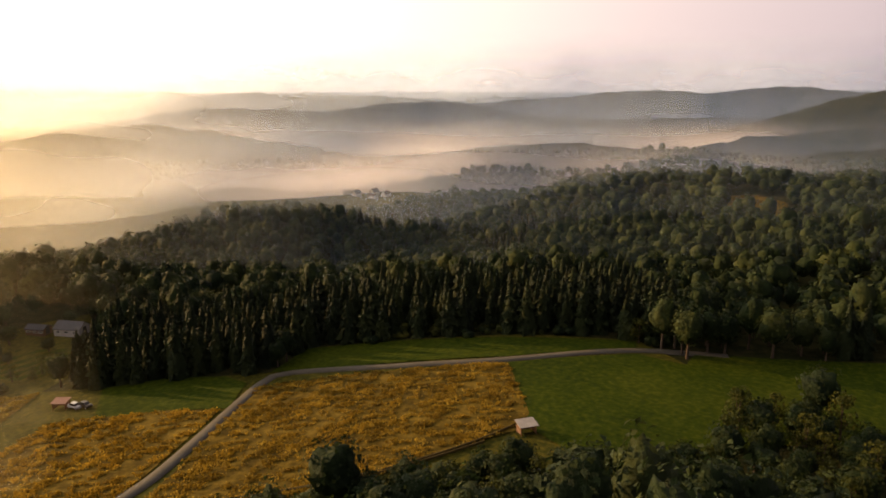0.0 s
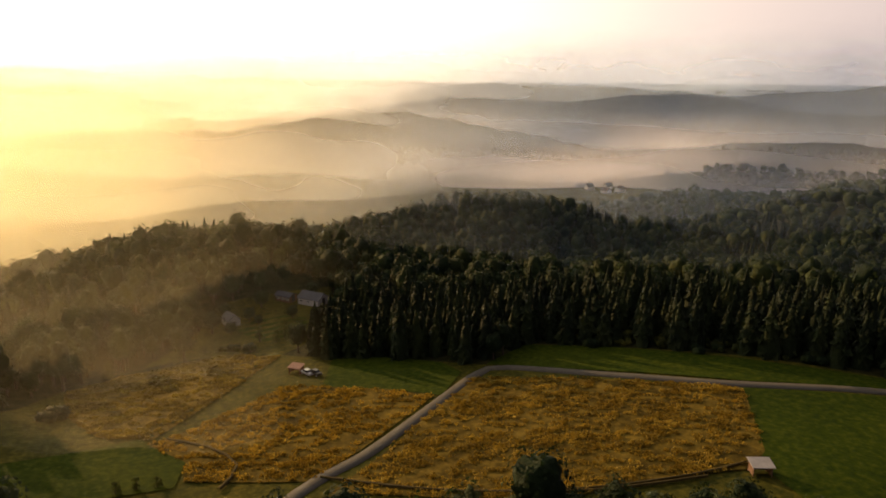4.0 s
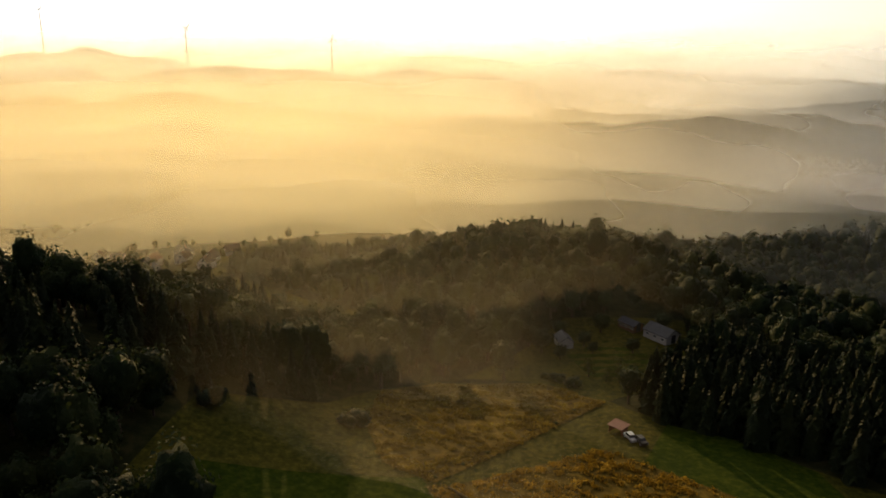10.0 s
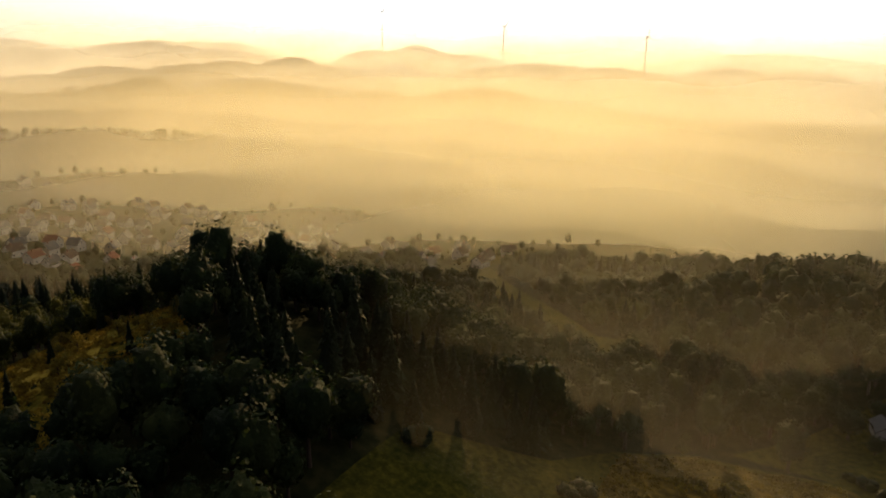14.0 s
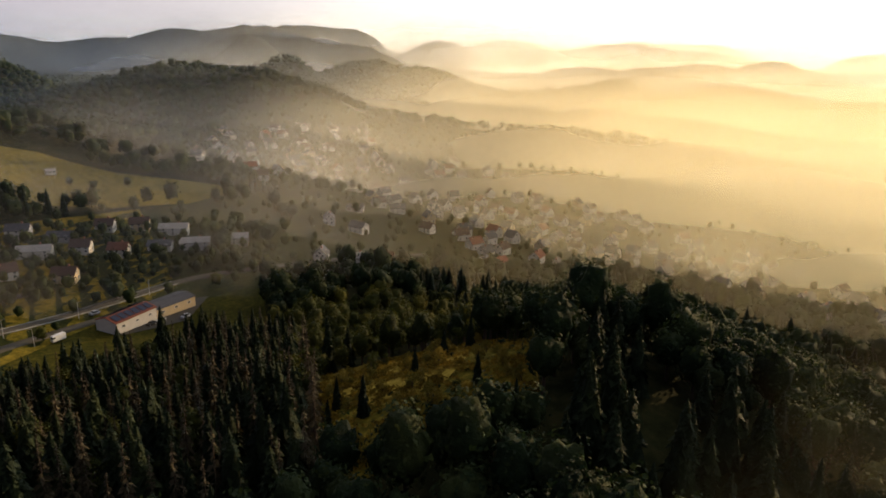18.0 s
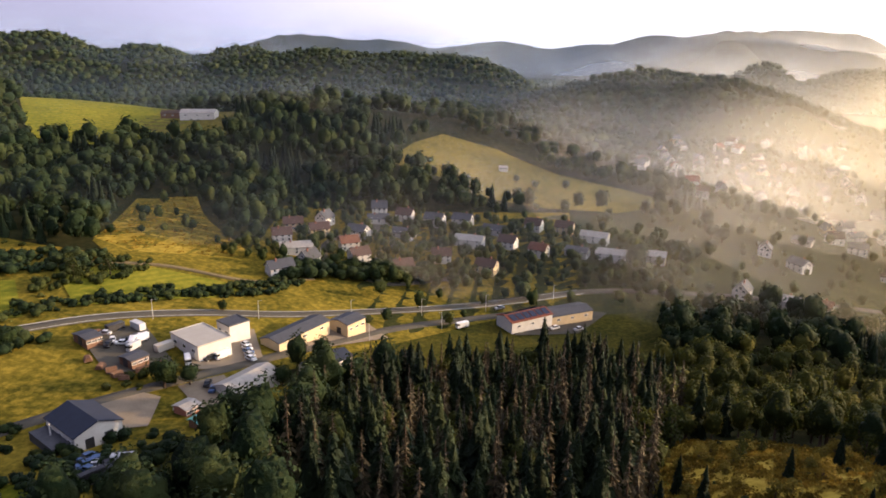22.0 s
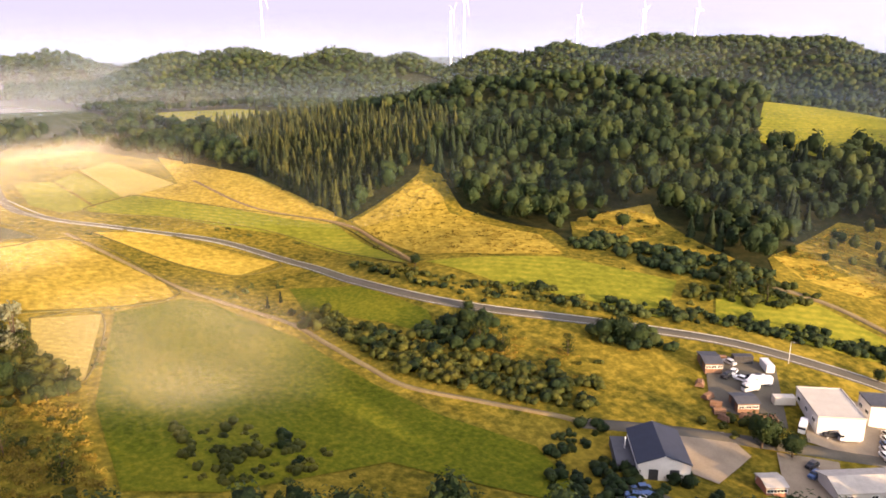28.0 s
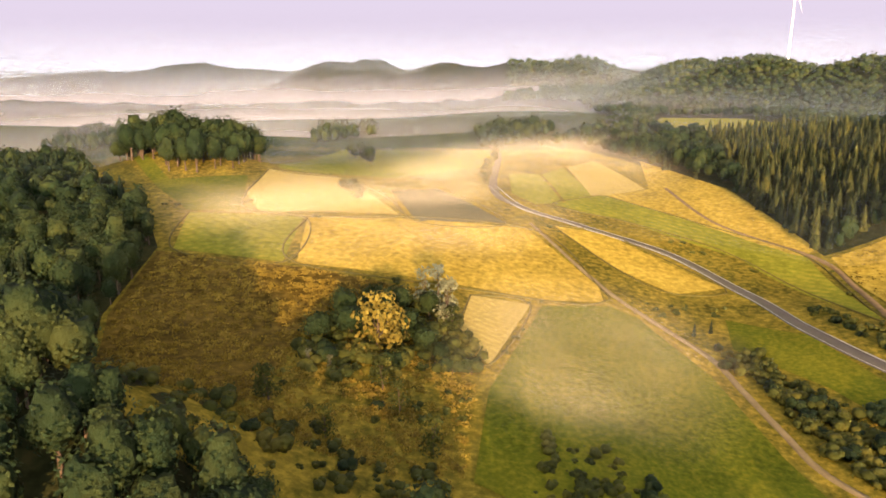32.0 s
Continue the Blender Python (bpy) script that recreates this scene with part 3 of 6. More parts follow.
FIELDS_VALLEY = [
    ([(189, -215), (147, -240), (123, -211), (150, -194), (173, -175), (212, -161)], HAY_LIT, "long green meadow below the golden slope"),
    ([(143, -257), (108, -274), (67, -272), (74, -254), (113, -225)], HAY_LIT, "green meadow along the field track"),
    ([(299, -161), (318, -207), (297, -212), (276, -206), (223, -227), (192, -218), (204, -189), (224, -164)], GOLD_FIELD, "golden sloping meadow beside the spruce wood"),
    ([(393, -61), (352, -107), (301, -152), (229, -155), (215, -154), (301, -123), (339, -77), (355, -35)], HAY_LIT, "long light green strip beside the road"),
    ([(223, -105), (207, -128), (169, -141), (147, -136), (168, -125), (195, -103)], MEADOW_SUN, "green meadow between road and path"),
    ([(209, -40), (223, -64), (216, -74), (173, -93), (129, -104), (105, -113), (80, -128), (52, -124), (57, -117), (87, -91), (87, -53), (94, -34), (138, -31)], MEADOW_SUN, "large green meadow in thin ground mist"),
    ([(203, -15), (207, -36), (153, -29), (163, -17)], STUBBLE, "small pale wheat stubble plot"),
    ([(256, 67), (298, -26), (242, -60), (226, -62), (214, -40), (202, 50)], GOLD_FIELD, "wide golden field under drifting mist"),
    ([(252, 122), (256, 69), (201, 55), (202, 100)], HAY_LIT, "pale green field beside the golden one"),
    ([(379, 142), (371, 95), (279, 31), (260, 92), (300, 118)], STUBBLE, "pale stubble field on the gentle rise"),
    ([(332, 50), (353, 29), (300, -16), (273, 22)], SOIL, "dark ploughed field wedge"),
    ([(312, -37), (314, -65), (261, -111), (248, -90), (268, -67)], GOLD_FIELD, "golden strip between the road and the path"),
    ([(491, -37), (523, -57), (417, -88), (386, -56)], STUBBLE, "bare light brown stubble field"),
    ([(442, -1), (451, -20), (363, -40), (350, -26), (369, -11)], HAY_LIT, "small green field by the road"),
    ([(451, -22), (485, -35), (386, -57), (361, -43)], HAY_LIT, "bright green field beside the stubble"),
    ([(431, 283), (324, 176), (353, 143), (258, 100), (255, 125), (357, 220)], MEADOW_SUN, "shaded green meadow below the round grove"),
    ([(520, -90), (417, -90), (395, -64), (350, -108), (302, -150), (310, -158), (418, -133)], GOLD_FIELD, "tawny hillside grass below the spruces"),
    ([(199, 105), (198, 0), (190, -12), (163, 28), (147, 28), (130, 24), (97, 21), (86, 52), (144, 87)], STRAW, "tawny fallow field in front of the grove"),
    ([(600, 30), (500, 10), (380, 60), (390, 140), (500, 190), (630, 180)], HAY_LIT, "far pale field fading into the mist"),
]
for outline, mat, text in FIELDS_VALLEY:
    field("field_valley", outline, mat, text, "field", 0.45)


def strip(name, line, width, mat, label, category="road", lift=0.6, kind="structure"):
    """A road or path of even width along a line of the plan, draped on the ground."""
    pts = [Vector((*p, 0)) for p in line]
    fine = []
    for i in range(len(pts) - 1):
        p0, p1, p2, p3 = pts[max(i - 1, 0)], pts[i], pts[i + 1], pts[min(i + 2, len(pts) - 1)]
        k = max(2, int((p2 - p1).length / 5))
        for q in range(k):
            t = q / k
            fine.append(0.5 * (2 * p1 + (p2 - p0) * t + (2 * p0 - 5 * p1 + 4 * p2 - p3) * t * t + (3 * p1 - p0 - 3 * p2 + p3) * t**3))
    fine.append(pts[-1])
    rows = []
    for i, p in enumerate(fine):
        d = (fine[min(i + 1, len(fine) - 1)] - fine[max(i - 1, 0)]).normalized()
        s = Vector((-d.y, d.x, 0))
        zc = float(ground_z(p.x, p.y)) + lift
        for k, dz in ((-0.5, -0.45), (-0.44, 0.0), (0, 0.04), (0.44, 0.0), (0.5, -0.45)):
            e = p + s * k * width
            rows.append((e.x, e.y, max(zc * 0.5 + (float(ground_z(e.x, e.y)) + lift) * 0.5, 0) + dz if False else (zc + float(ground_z(e.x, e.y)) + lift) / 2 + dz))
    faces = [(5 * i + j, 5 * i + j + 1, 5 * i + j + 6, 5 * i + j + 5) for i in range(len(fine) - 1) for j in range(4)]
    return tagged(part(name, mesh_of(name, np.array(rows), np.array(faces)), mat), label, category, kind=kind)


ASPHALT = plain_material("asphalt", (0.078, 0.072, 0.058), 0.8, 0.25, 0.15, bump=0.2)
GRAVEL = plain_material("pale gravel", (0.16, 0.125, 0.065), 0.95, 0.3, 0.25, bump=0.4)
TRACK = plain_material("worn grass track", (0.16, 0.11, 0.05), 0.95, 0.4, 0.3, bump=0.4)
strip("farm_lane", [(-30, 8), (-56, 38), (-65, 56), (-76, 73), (-89, 92), (-98, 106), (-97, 115), (-69, 136), (-46, 156), (-22, 189), (0, 205)], 3.6, ASPHALT, "narrow grey asphalt farm lane")
strip("road_main", [(700, 60), (575, 24), (385, 2), (338, -19), (320, -52), (297, -93), (252, -119), (214, -129), (184, -141), (160, -158), (135, -185), (117, -203), (99, -220), (72, -238), (44, -254), (-1, -288), (-73, -335), (-140, -350), (-230, -370)], 5.4, ASPHALT, "grey asphalt country road through the valley")
strip("road_side", [(85, -146), (71, -167), (49, -197), (24, -234), (3, -264), (-23, -287), (-60, -312)], 5.0, ASPHALT, "grey side road past the workshops")
strip("field_path", [(308, -27), (269, -47), (236, -65), (213, -80), (186, -95), (163, -101), (140, -107), (124, -112), (107, -127), (90, -143), (85, -146)], 2.0, GRAVEL, "pale gravel field path")
strip("slope_track", [(420, -100), (352, -118), (300, -155), (262, -160), (216, -157)], 2.4, TRACK, "worn brown track along the spruce edge", "path")
strip("field_track", [(150, -262), (110, -278), (70, -280), (48, -300)], 3.0, GRAVEL, "pale field track into the village", "path")
WHEEL = plain_material("flattened dark grass", (0.06, 0.045, 0.015), 0.95, 0.4, 0.5, bump=0.3)
strip("wheel_track", [(-60, 44), (-40, 62), (-24, 84), (-16, 106), (-14, 122)], 0.45, WHEEL, "dark wheel track through the ripe grass", "track", 0.95)
strip("wheel_track", [(-58, 46), (-38, 64), (-22, 86), (-14, 108)], 0.4, WHEEL, "dark wheel track through the ripe grass", "track", 0.95)
strip("wheel_track", [(-66, 24), (-76, 30), (-90, 26), (-100, 18)], 0.7, WHEEL, "dark wheel track across the field", "track", 0.95)
strip("village_street", [(40, -396), (39, -382), (47, -376), (57, -360), (54, -336), (45, -322), (32, -315), (15, -313), (0, -325), (-11, -333)], 4.6, ASPHALT, "pale grey village street between the houses")
MARGIN = plain_material("dark field margin grass", (0.08, 0.068, 0.016), 0.95, 0.4, 0.3, bump=0.4)
for outline, mat, text in FIELDS_VALLEY[3:4] + FIELDS_VALLEY[6:12]:
    strip("field_margin", outline + outline[:1], 0.6, MARGIN, "narrow dark grass margin round a field", "margin", 0.75)


def beside(line, off):
    """The line moved sideways by off metres."""
    out = []
    for i, (x, y) in enumerate(line):
        (ax, ay), (bx, by) = line[max(i - 1, 0)], line[min(i + 1, len(line) - 1)]
        k = off / math.hypot(bx - ax, by - ay)
        out.append((x - (by - ay) * k, y + (bx - ax) * k))
    return out


ROAD_NEAR = [(385, 2), (338, -19), (320, -52), (297, -93), (252, -119), (214, -129), (184, -141), (160, -158), (135, -185), (117, -203), (99, -220), (72, -238), (44, -254), (-1, -288), (-73, -335)]
LINE_PAINT = plain_material("worn white road paint", (0.26, 0.26, 0.25), 0.8, 0.4, 0.5)
for off in (-2.4, 2.4):
    strip("edge_line", beside(ROAD_NEAR, off), 0.16, LINE_PAINT, "worn white edge line of the road", "road marking", 0.72)
PATH_NEAR = [(308, -27), (269, -47), (236, -65), (213, -80), (186, -95), (163, -101), (140, -107), (124, -112), (107, -127), (90, -143), (85, -146)]


# ---- trees ----
def card(centre, normal, size, g):
    """A clump of leaves: a bent four-cornered blade about centre."""
    n = normal / np.linalg.norm(normal)
    a = np.cross(n, g.normal(size=3))
    a /= np.linalg.norm(a)
    b = np.cross(n, a)
    s, t = size * g.uniform(0.7, 1.2), size * g.uniform(0.45, 0.9)
    return [centre - a * s * 0.5, centre - b * t * 0.5 + n * size * 0.12, centre + a * s * 0.5, centre + b * t * 0.5 + n * size * 0.12]


def stem(points, radii, sides=6):
    """A tapered round stem through the points: vertices and quads."""
    v, f = [], []
    for i, (p, r) in enumerate(zip(points, radii)):
        for k in range(sides):
            a = 6.2832 * k / sides
            v.append((p[0] + math.cos(a) * r, p[1] + math.sin(a) * r, p[2]))
        if i:
            for k in range(sides):
                f.append(((i - 1) * sides + k, (i - 1) * sides + (k + 1) % sides, i * sides + (k + 1) % sides, i * sides + k))
    return np.array(v), np.array(f)


def broad_shape(seed, height, spread, cards, size):
    """Crown of a broad-leaved tree: clumps on uneven lobes; also its trunk with limbs."""
    g = np.random.default_rng(seed)
    lobes = []
    for k in range(13):
        a, u = g.uniform(0, 6.283), g.uniform(0, 1)
        z = height * (0.24 + 0.58 * u)
        r = spread * 0.5 * (0.72 - 0.5 * abs(u - 0.3)) * g.uniform(0.5, 1.05)
        lobes.append((np.array([math.cos(a) * r, math.sin(a) * r, z]), spread * g.uniform(0.2, 0.3)))
    lobes.append((np.array([g.normal() * 0.4, g.normal() * 0.4, height * 0.84]), spread * 0.2))
    v = []
    for k in range(cards):
        c, r = lobes[g.integers(len(lobes))]
        d = g.normal(size=3)
        d /= np.linalg.norm(d)
        d[2] = abs(d[2]) if g.uniform() < 0.55 else d[2]
        v += card(c + d * r * g.uniform(0.75, 1.12) * np.array([1, 1, 0.85]), d + g.normal(size=3) * 0.45, size, g)
    crown = np.array(v), np.arange(len(v)).reshape(-1, 4)
    tv, tf = stem([(0, 0, -0.6), (0.1, 0, height * 0.2), (0, 0.1, height * 0.45), (0.1, 0.1, height * 0.75)], [spread * 0.045, spread * 0.035, spread * 0.025, 0.05])
    for k in range(4):
        c, r = lobes[k]
        lv, lf = stem([(0, 0, height * 0.25), tuple(c * 0.5 + np.array([0, 0, height * 0.14])), tuple(c)], [spread * 0.02, spread * 0.014, 0.03], 4)
        tf = np.vstack([tf, lf + len(tv)])
        tv = np.vstack([tv, lv])
    return crown, (tv, tf)


def ball_grid(k):
    """Quads over a ball: the six faces of a cube, k by k, blown up to length one."""
    v, f, seen = [], [], {}
    for axis in range(3):
        for side in (-1, 1):
            for i in range(k):
                for j in range(k):
                    quad = []
                    for a, b in ((0, 0), (1, 0), (1, 1), (0, 1)):
                        p = [0.0, 0.0, 0.0]
                        p[axis] = float(side)
                        p[(axis + 1) % 3], p[(axis + 2) % 3] = math.tan((2 * (i + a) / k - 1) * math.pi / 4), math.tan((2 * (j + b) / k - 1) * math.pi / 4)
                        key = tuple(round(c, 4) for c in p)
                        if key not in seen:
                            seen[key] = len(v)
                            v.append(p)
                        quad.append(seen[key])
                    f.append(quad if side > 0 else quad[::-1])
    v = np.array(v)
    return v / np.linalg.norm(v, axis=1)[:, None], np.array(f)


def dome_shape(seed, height, spread, cards, size, grid=3):
    """Crown of a full-grown tree: a lumpy body of foliage with leaf clumps standing off it; also its trunk."""
    g = np.random.default_rng(seed)
    lumps = g.normal(size=(13, 3))
    lumps[:, 2] = np.abs(lumps[:, 2]) * 0.9
    lumps /= np.linalg.norm(lumps, axis=1)[:, None]
    high = g.uniform(0.75, 1.15, 13)
    girth = np.array([spread * 0.5, spread * 0.5, height * 0.46])

    def reach(d):
        return 0.64 + 0.38 * (np.exp((d @ lumps.T - 1) / 0.1) * high).max(-1)

    hv, hf = ball_grid(grid)
    hull = np.array([0, 0, height * 0.5]) + hv * (reach(hv) * g.uniform(0.76, 1.0, len(hv)))[:, None] * girth * 0.88
    v = []
    while len(v) < cards * 4:
        d = g.normal(size=3)
        d /= np.linalg.norm(d)
        if d[2] < -0.8:
            continue
        p = np.array([0, 0, height * 0.5]) + d * reach(d) * girth * g.uniform(0.9, 1.06)
        v += card(p, d + g.normal(size=3) * 0.35, size, g)
    f = np.vstack([hf, np.arange(len(v)).reshape(-1, 4) + len(hull)])
    tv, tf = stem([(0, 0, -0.6), (0.1, 0, height * 0.25), (0, 0.1, height * 0.7)], [spread * 0.045, spread * 0.032, 0.06])
    return (np.vstack([hull, np.array(v)]), f), (tv, tf)


def spruce_shape(seed, height, spread, whorls, arms, dead=False):
    """Crown of a spruce: a ragged cone of needles and whorls of drooping boughs, and its straight trunk."""
    g = np.random.default_rng(seed)
    v, f, sides, tiers = [], [], 8, 5
    if not dead:
        for i in range(tiers + 1):
            u = i / tiers
            for k in range(sides):
                a = 6.283 * (k + g.uniform(-0.2, 0.2)) / sides
                q = (spread * 0.5 * (1 - u) ** 0.85 * g.uniform(0.5, 0.95) + 0.05)
                v.append(np.array([math.cos(a) * q, math.sin(a) * q, height * (0.06 + 0.93 * u) - q * g.uniform(0.0, 0.6)]))
        f = [(i * sides + k, i * sides + (k + 1) % sides, (i + 1) * sides + (k + 1) % sides, (i + 1) * sides + k) for i in range(tiers) for k in range(sides)]
    at = len(v)
    for w in range(whorls):
        for k in range(arms):
            u = min(max((w + g.uniform(-0.9, 0.9)) / whorls, 0), 0.985)
            z = height * (0.08 + 0.92 * u)
            reach = spread * 0.5 * (1 - u) ** 0.75 + 0.12
            if dead and g.uniform() < 0.45:
                continue
            a = 6.283 * (k + g.uniform(0, 0.8)) / arms + w
            q = reach * g.uniform(0.55, 1.2)
            d, s = np.array([math.cos(a), math.sin(a), 0]), np.array([-math.sin(a), math.cos(a), 0])
            wide = ((0.27 if not dead else 0.07) * q + 0.1) * g.uniform(0.6, 1.3)
            drop = q * g.uniform(0.3, 0.95)
            root, tip = np.array([0, 0, z + 0.35 * q]), d * q + np.array([0, 0, z - drop + 0.3 * q])
            m = root * 0.45 + tip * 0.55 + np.array([0, 0, 0.12 * q])
            lean = np.array([0, 0, g.uniform(-0.35, 0.35) * q])
            v += [root, m + s * wide - lean, tip, m - s * wide + lean]
    f = f + [(k, k + 1, k + 2, k + 3) for k in range(at, len(v), 4)]
    return (np.array(v), np.array(f)), stem([(0, 0, -0.6), (0, 0, height * 0.5), (0, 0, height * 0.97)], [height * 0.012, height * 0.008, 0.04], 5)


SCATTER = np.random.default_rng(11)


def grown(pieces, places):
    """Joins copies of (verts, faces) shapes: places are rows of x, y, z, size, turn, which."""
    vs, fs, at = [], [], 0
    for k, (v, f) in enumerate(pieces):
        rows = places[places[:, 5] == k]
        if not len(rows):
            continue
        c, s = np.cos(rows[:, 4])[:, None], np.sin(rows[:, 4])[:, None]
        w = rows[:, 3][:, None]
        x, y = (v[:, 0] * c - v[:, 1] * s) * w, (v[:, 0] * s + v[:, 1] * c) * w
        z = v[:, 2] * w * (0.9 + 0.2 * ((rows[:, 4] * 7.13) % 1.0))[:, None]
        p = np.stack([x + rows[:, 0:1], y + rows[:, 1:2], z + rows[:, 2:3]], -1)
        vs.append(p.reshape(-1, 3))
        fs.append((f[None] + (np.arange(len(rows)) * len(v))[:, None, None] + at).reshape(-1, 4))
        at += len(rows) * len(v)
    return np.vstack(vs), np.vstack(fs)


def scattered(spacing, radius, keep):
    """Jittered places on the ground within radius of the middle, where keep(x, y)."""
    k = np.arange(-radius, radius, spacing)
    x, y = np.meshgrid(k, k)
    x, y = x.ravel() + SCATTER.uniform(-0.45, 0.45, x.size) * spacing, y.ravel() + SCATTER.uniform(-0.45, 0.45, x.size) * spacing
    ok = keep(x, y)
    return x[ok], y[ok]


def places_of(x, y, kinds, lo=0.75, hi=1.15, sink=0.3):
    n = len(x)
    return np.stack([x, y, ground_z(x, y) - sink, SCATTER.uniform(lo, hi, n), SCATTER.uniform(0, 6.283, n), SCATTER.integers(0, kinds, n)], 1)


def woodland(name, label, x, y, shapes, leaf, lo=0.75, hi=1.15, trunks=True):
    """One wood as a single thing of uncountable trees."""
    if not len(x):
        return None
    rows = places_of(x, y, len(shapes), lo, hi)
    v, f = grown([s[0] for s in shapes], rows)
    slots = np.zeros(len(f))
    mats = [leaf]
    if trunks:
        tv, tf = grown([s[1] for s in shapes], rows)
        f = np.vstack([f, tf + len(v)])
        slots = np.concatenate([slots, np.ones(len(tf))])
        v = np.vstack([v, tv])
        mats.append(BARK)
    me = mesh_of(name, v, f, slots)
    me.polygons.foreach_set("use_smooth", np.ones(len(f), bool))
    return tagged(part(name, me, mats), label, "trees", kind="stuff")


def open_land(x, y):
    hit = np.zeros(x.shape, bool)
    for outline in OPEN:
        hit |= inside(outline, x, y)
    return hit | inside(FRONT_WOOD, x, y) | inside(EAST_MEADOW, x, y) | inside(FRONT_GAP, x, y)


SPRUCE_NORTH = [(-149, 68), (-196, 89), (-177, 139), (-131, 191), (-76, 277), (-21, 225), (-18, 195), (-73, 150), (-114, 133), (-104, 105), (-119, 68)]
SPRUCE_HILL = [(7, -179), (-24, -227), (-72, -250), (-97, -208), (-76, -130), (-64, -92), (-48, -81), (-1, -112)]
SPRUCE_EAST = [(900, -172), (860, -234), (458, -304), (431, -299), (349, -226), (305, -158), (388, -141), (606, -143)]
SPRUCE_ROW = [(-112, -62), (-140, -92), (-132, -100), (-104, -70)]


FRONT_WOOD = [(-22, 56), (-12, 80), (0, 98), (14, 112), (26, 131), (22, 152), (34, 170), (70, 150), (70, 82), (35, 53)]
FRONT_GAP = [(-16, 80), (16, 96), (34, 128), (34, 150), (10, 150), (-14, 110)]
EAST_MEADOW = [(-5, 187), (20, 150), (34, 172), (80, 160), (120, 260), (60, 250), (-8, 200)]


def spruce_land(x, y):
    return inside(SPRUCE_NORTH, x, y) | inside(SPRUCE_HILL, x, y) | inside(SPRUCE_EAST, x, y) | inside(SPRUCE_ROW, x, y)


BROAD_NEAR = [dome_shape(20 + k, 14.5 + k, 9 + k % 3, 240, 1.0, 5) for k in range(6)]
BROAD_MID = [dome_shape(30 + k, 14 + k, 10 + k % 3, 46, 2.0, 4) for k in range(6)]
BROAD_FAR = [dome_shape(40 + k, 15 + k, 13 + k % 3, 12, 3.2, 3) for k in range(4)]
SPRUCE_NEAR = [spruce_shape(50 + k, 15 + k, 7.2, 18, 8) for k in range(4)]
SPRUCE_MID = [spruce_shape(60 + k, 14 + k, 7.4, 8, 6) for k in range(4)]
SPRUCE_SUNNY = [spruce_shape(65 + k, 14 + k, 7.6, 9, 7) for k in range(5)]
BROAD_SPECK = [dome_shape(80 + k, 16, 17, 6, 5.0, 2) for k in range(4)]
DEAD_NEAR = [spruce_shape(70 + k, 18, 4.2, 26, 8, True) for k in range(3)]


def band(lo, hi):
    return lambda x, y: (np.hypot(x, y + 30) >= lo) & (np.hypot(x, y + 30) < hi)


# trees within this outline get paler leaves: sunlight put into their colour
SUN_TINTED_WOOD = [(-80, -160), (-82, -250), (-150, -275), (-215, -215), (-200, -150), (-125, -150)]
near, middle, distant = band(0, 270), band(270, 560), band(560, 1150)
for lo_hi, spacing, broad, spruce, tag in ((near, 7.4, BROAD_NEAR, SPRUCE_NEAR, "near"), (middle, 8.8, BROAD_MID, SPRUCE_MID, "middle"), (distant, 12.5, BROAD_FAR, SPRUCE_MID, "distant")):
    x, y = scattered(spacing, 1150 if tag == "distant" else 560, lambda x, y: lo_hi(x, y) & ~open_land(x, y) & ~spruce_land(x, y) & (np.hypot(x, y) > 20) & ((np.hypot(x, y) < 220) | (abs((np.degrees(np.arctan2(-x, y)) - 331 + 180) % 360 - 180) > 13)))
    fir = smooth_noise(x, y, 90, 3) > 0.75
    light = inside(SUN_TINTED_WOOD, x, y) & ~fir
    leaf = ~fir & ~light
    woodland("broadleaf_wood", "dense dark green broad-leaved wood on the hills", x[leaf], y[leaf], broad, LEAF_BROAD, 0.62, 1.22, trunks=tag == "near")
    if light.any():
        woodland("young_wood", "young hillside trees, sunlight put into their yellow-green leaves", x[light], y[light], broad, LEAF_BUSH, 0.4, 0.9, trunks=tag == "near")
    if tag != "distant":
        woodland("mixed_spruces", "dark spruces scattered through the wood", x[fir], y[fir], spruce, LEAF_SPRUCE, trunks=tag == "near")
    else:
        woodland("mixed_spruces", "dark spruces scattered through the wood", x[fir], y[fir], broad, LEAF_SPRUCE, trunks=False)
    x, y = scattered(min(spacing * 0.8, 9), 1150 if tag == "distant" else 560, lambda x, y: lo_hi(x, y) & spruce_land(x, y) & ~open_land(x, y))
    dice = SCATTER.uniform(0, 1, len(x))
    gone = inside(SPRUCE_HILL, x, y) & (dice < 0.42)
    leafy = inside(SPRUCE_HILL, x, y) & (dice > 0.78)
    if leafy.any():
        woodland("young_broadleaf", "young light green trees among the spruces", x[leafy], y[leafy], broad, LEAF_BUSH, 0.45, 0.85)
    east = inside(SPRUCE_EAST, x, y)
    dark = ~gone & ~leafy & ~east
    tall = dark & inside(SPRUCE_HILL, x, y)
    dark &= ~tall
    woodland("hill_spruces", "tall dark spruces crowning the hill", x[tall], y[tall], spruce, LEAF_SPRUCE, 0.85, 1.25, trunks=tag == "near")
    woodland("spruce_wood", "close-set dark green spruce plantation", x[dark], y[dark], spruce, LEAF_SPRUCE, 0.8, 1.2, trunks=tag == "near")
    woodland("spruce_wood", "spruce plantation on the slope with sunlight in its needle colour", x[east], y[east], SPRUCE_SUNNY, LEAF_SPRUCE_LIT, 0.65, 1.1, False)
    if gone.any():
        woodland("dead_spruces", "grey-brown dead spruces standing on the hill", x[gone], y[gone], DEAD_NEAR, LEAF_DEAD, 0.75, 1.2)

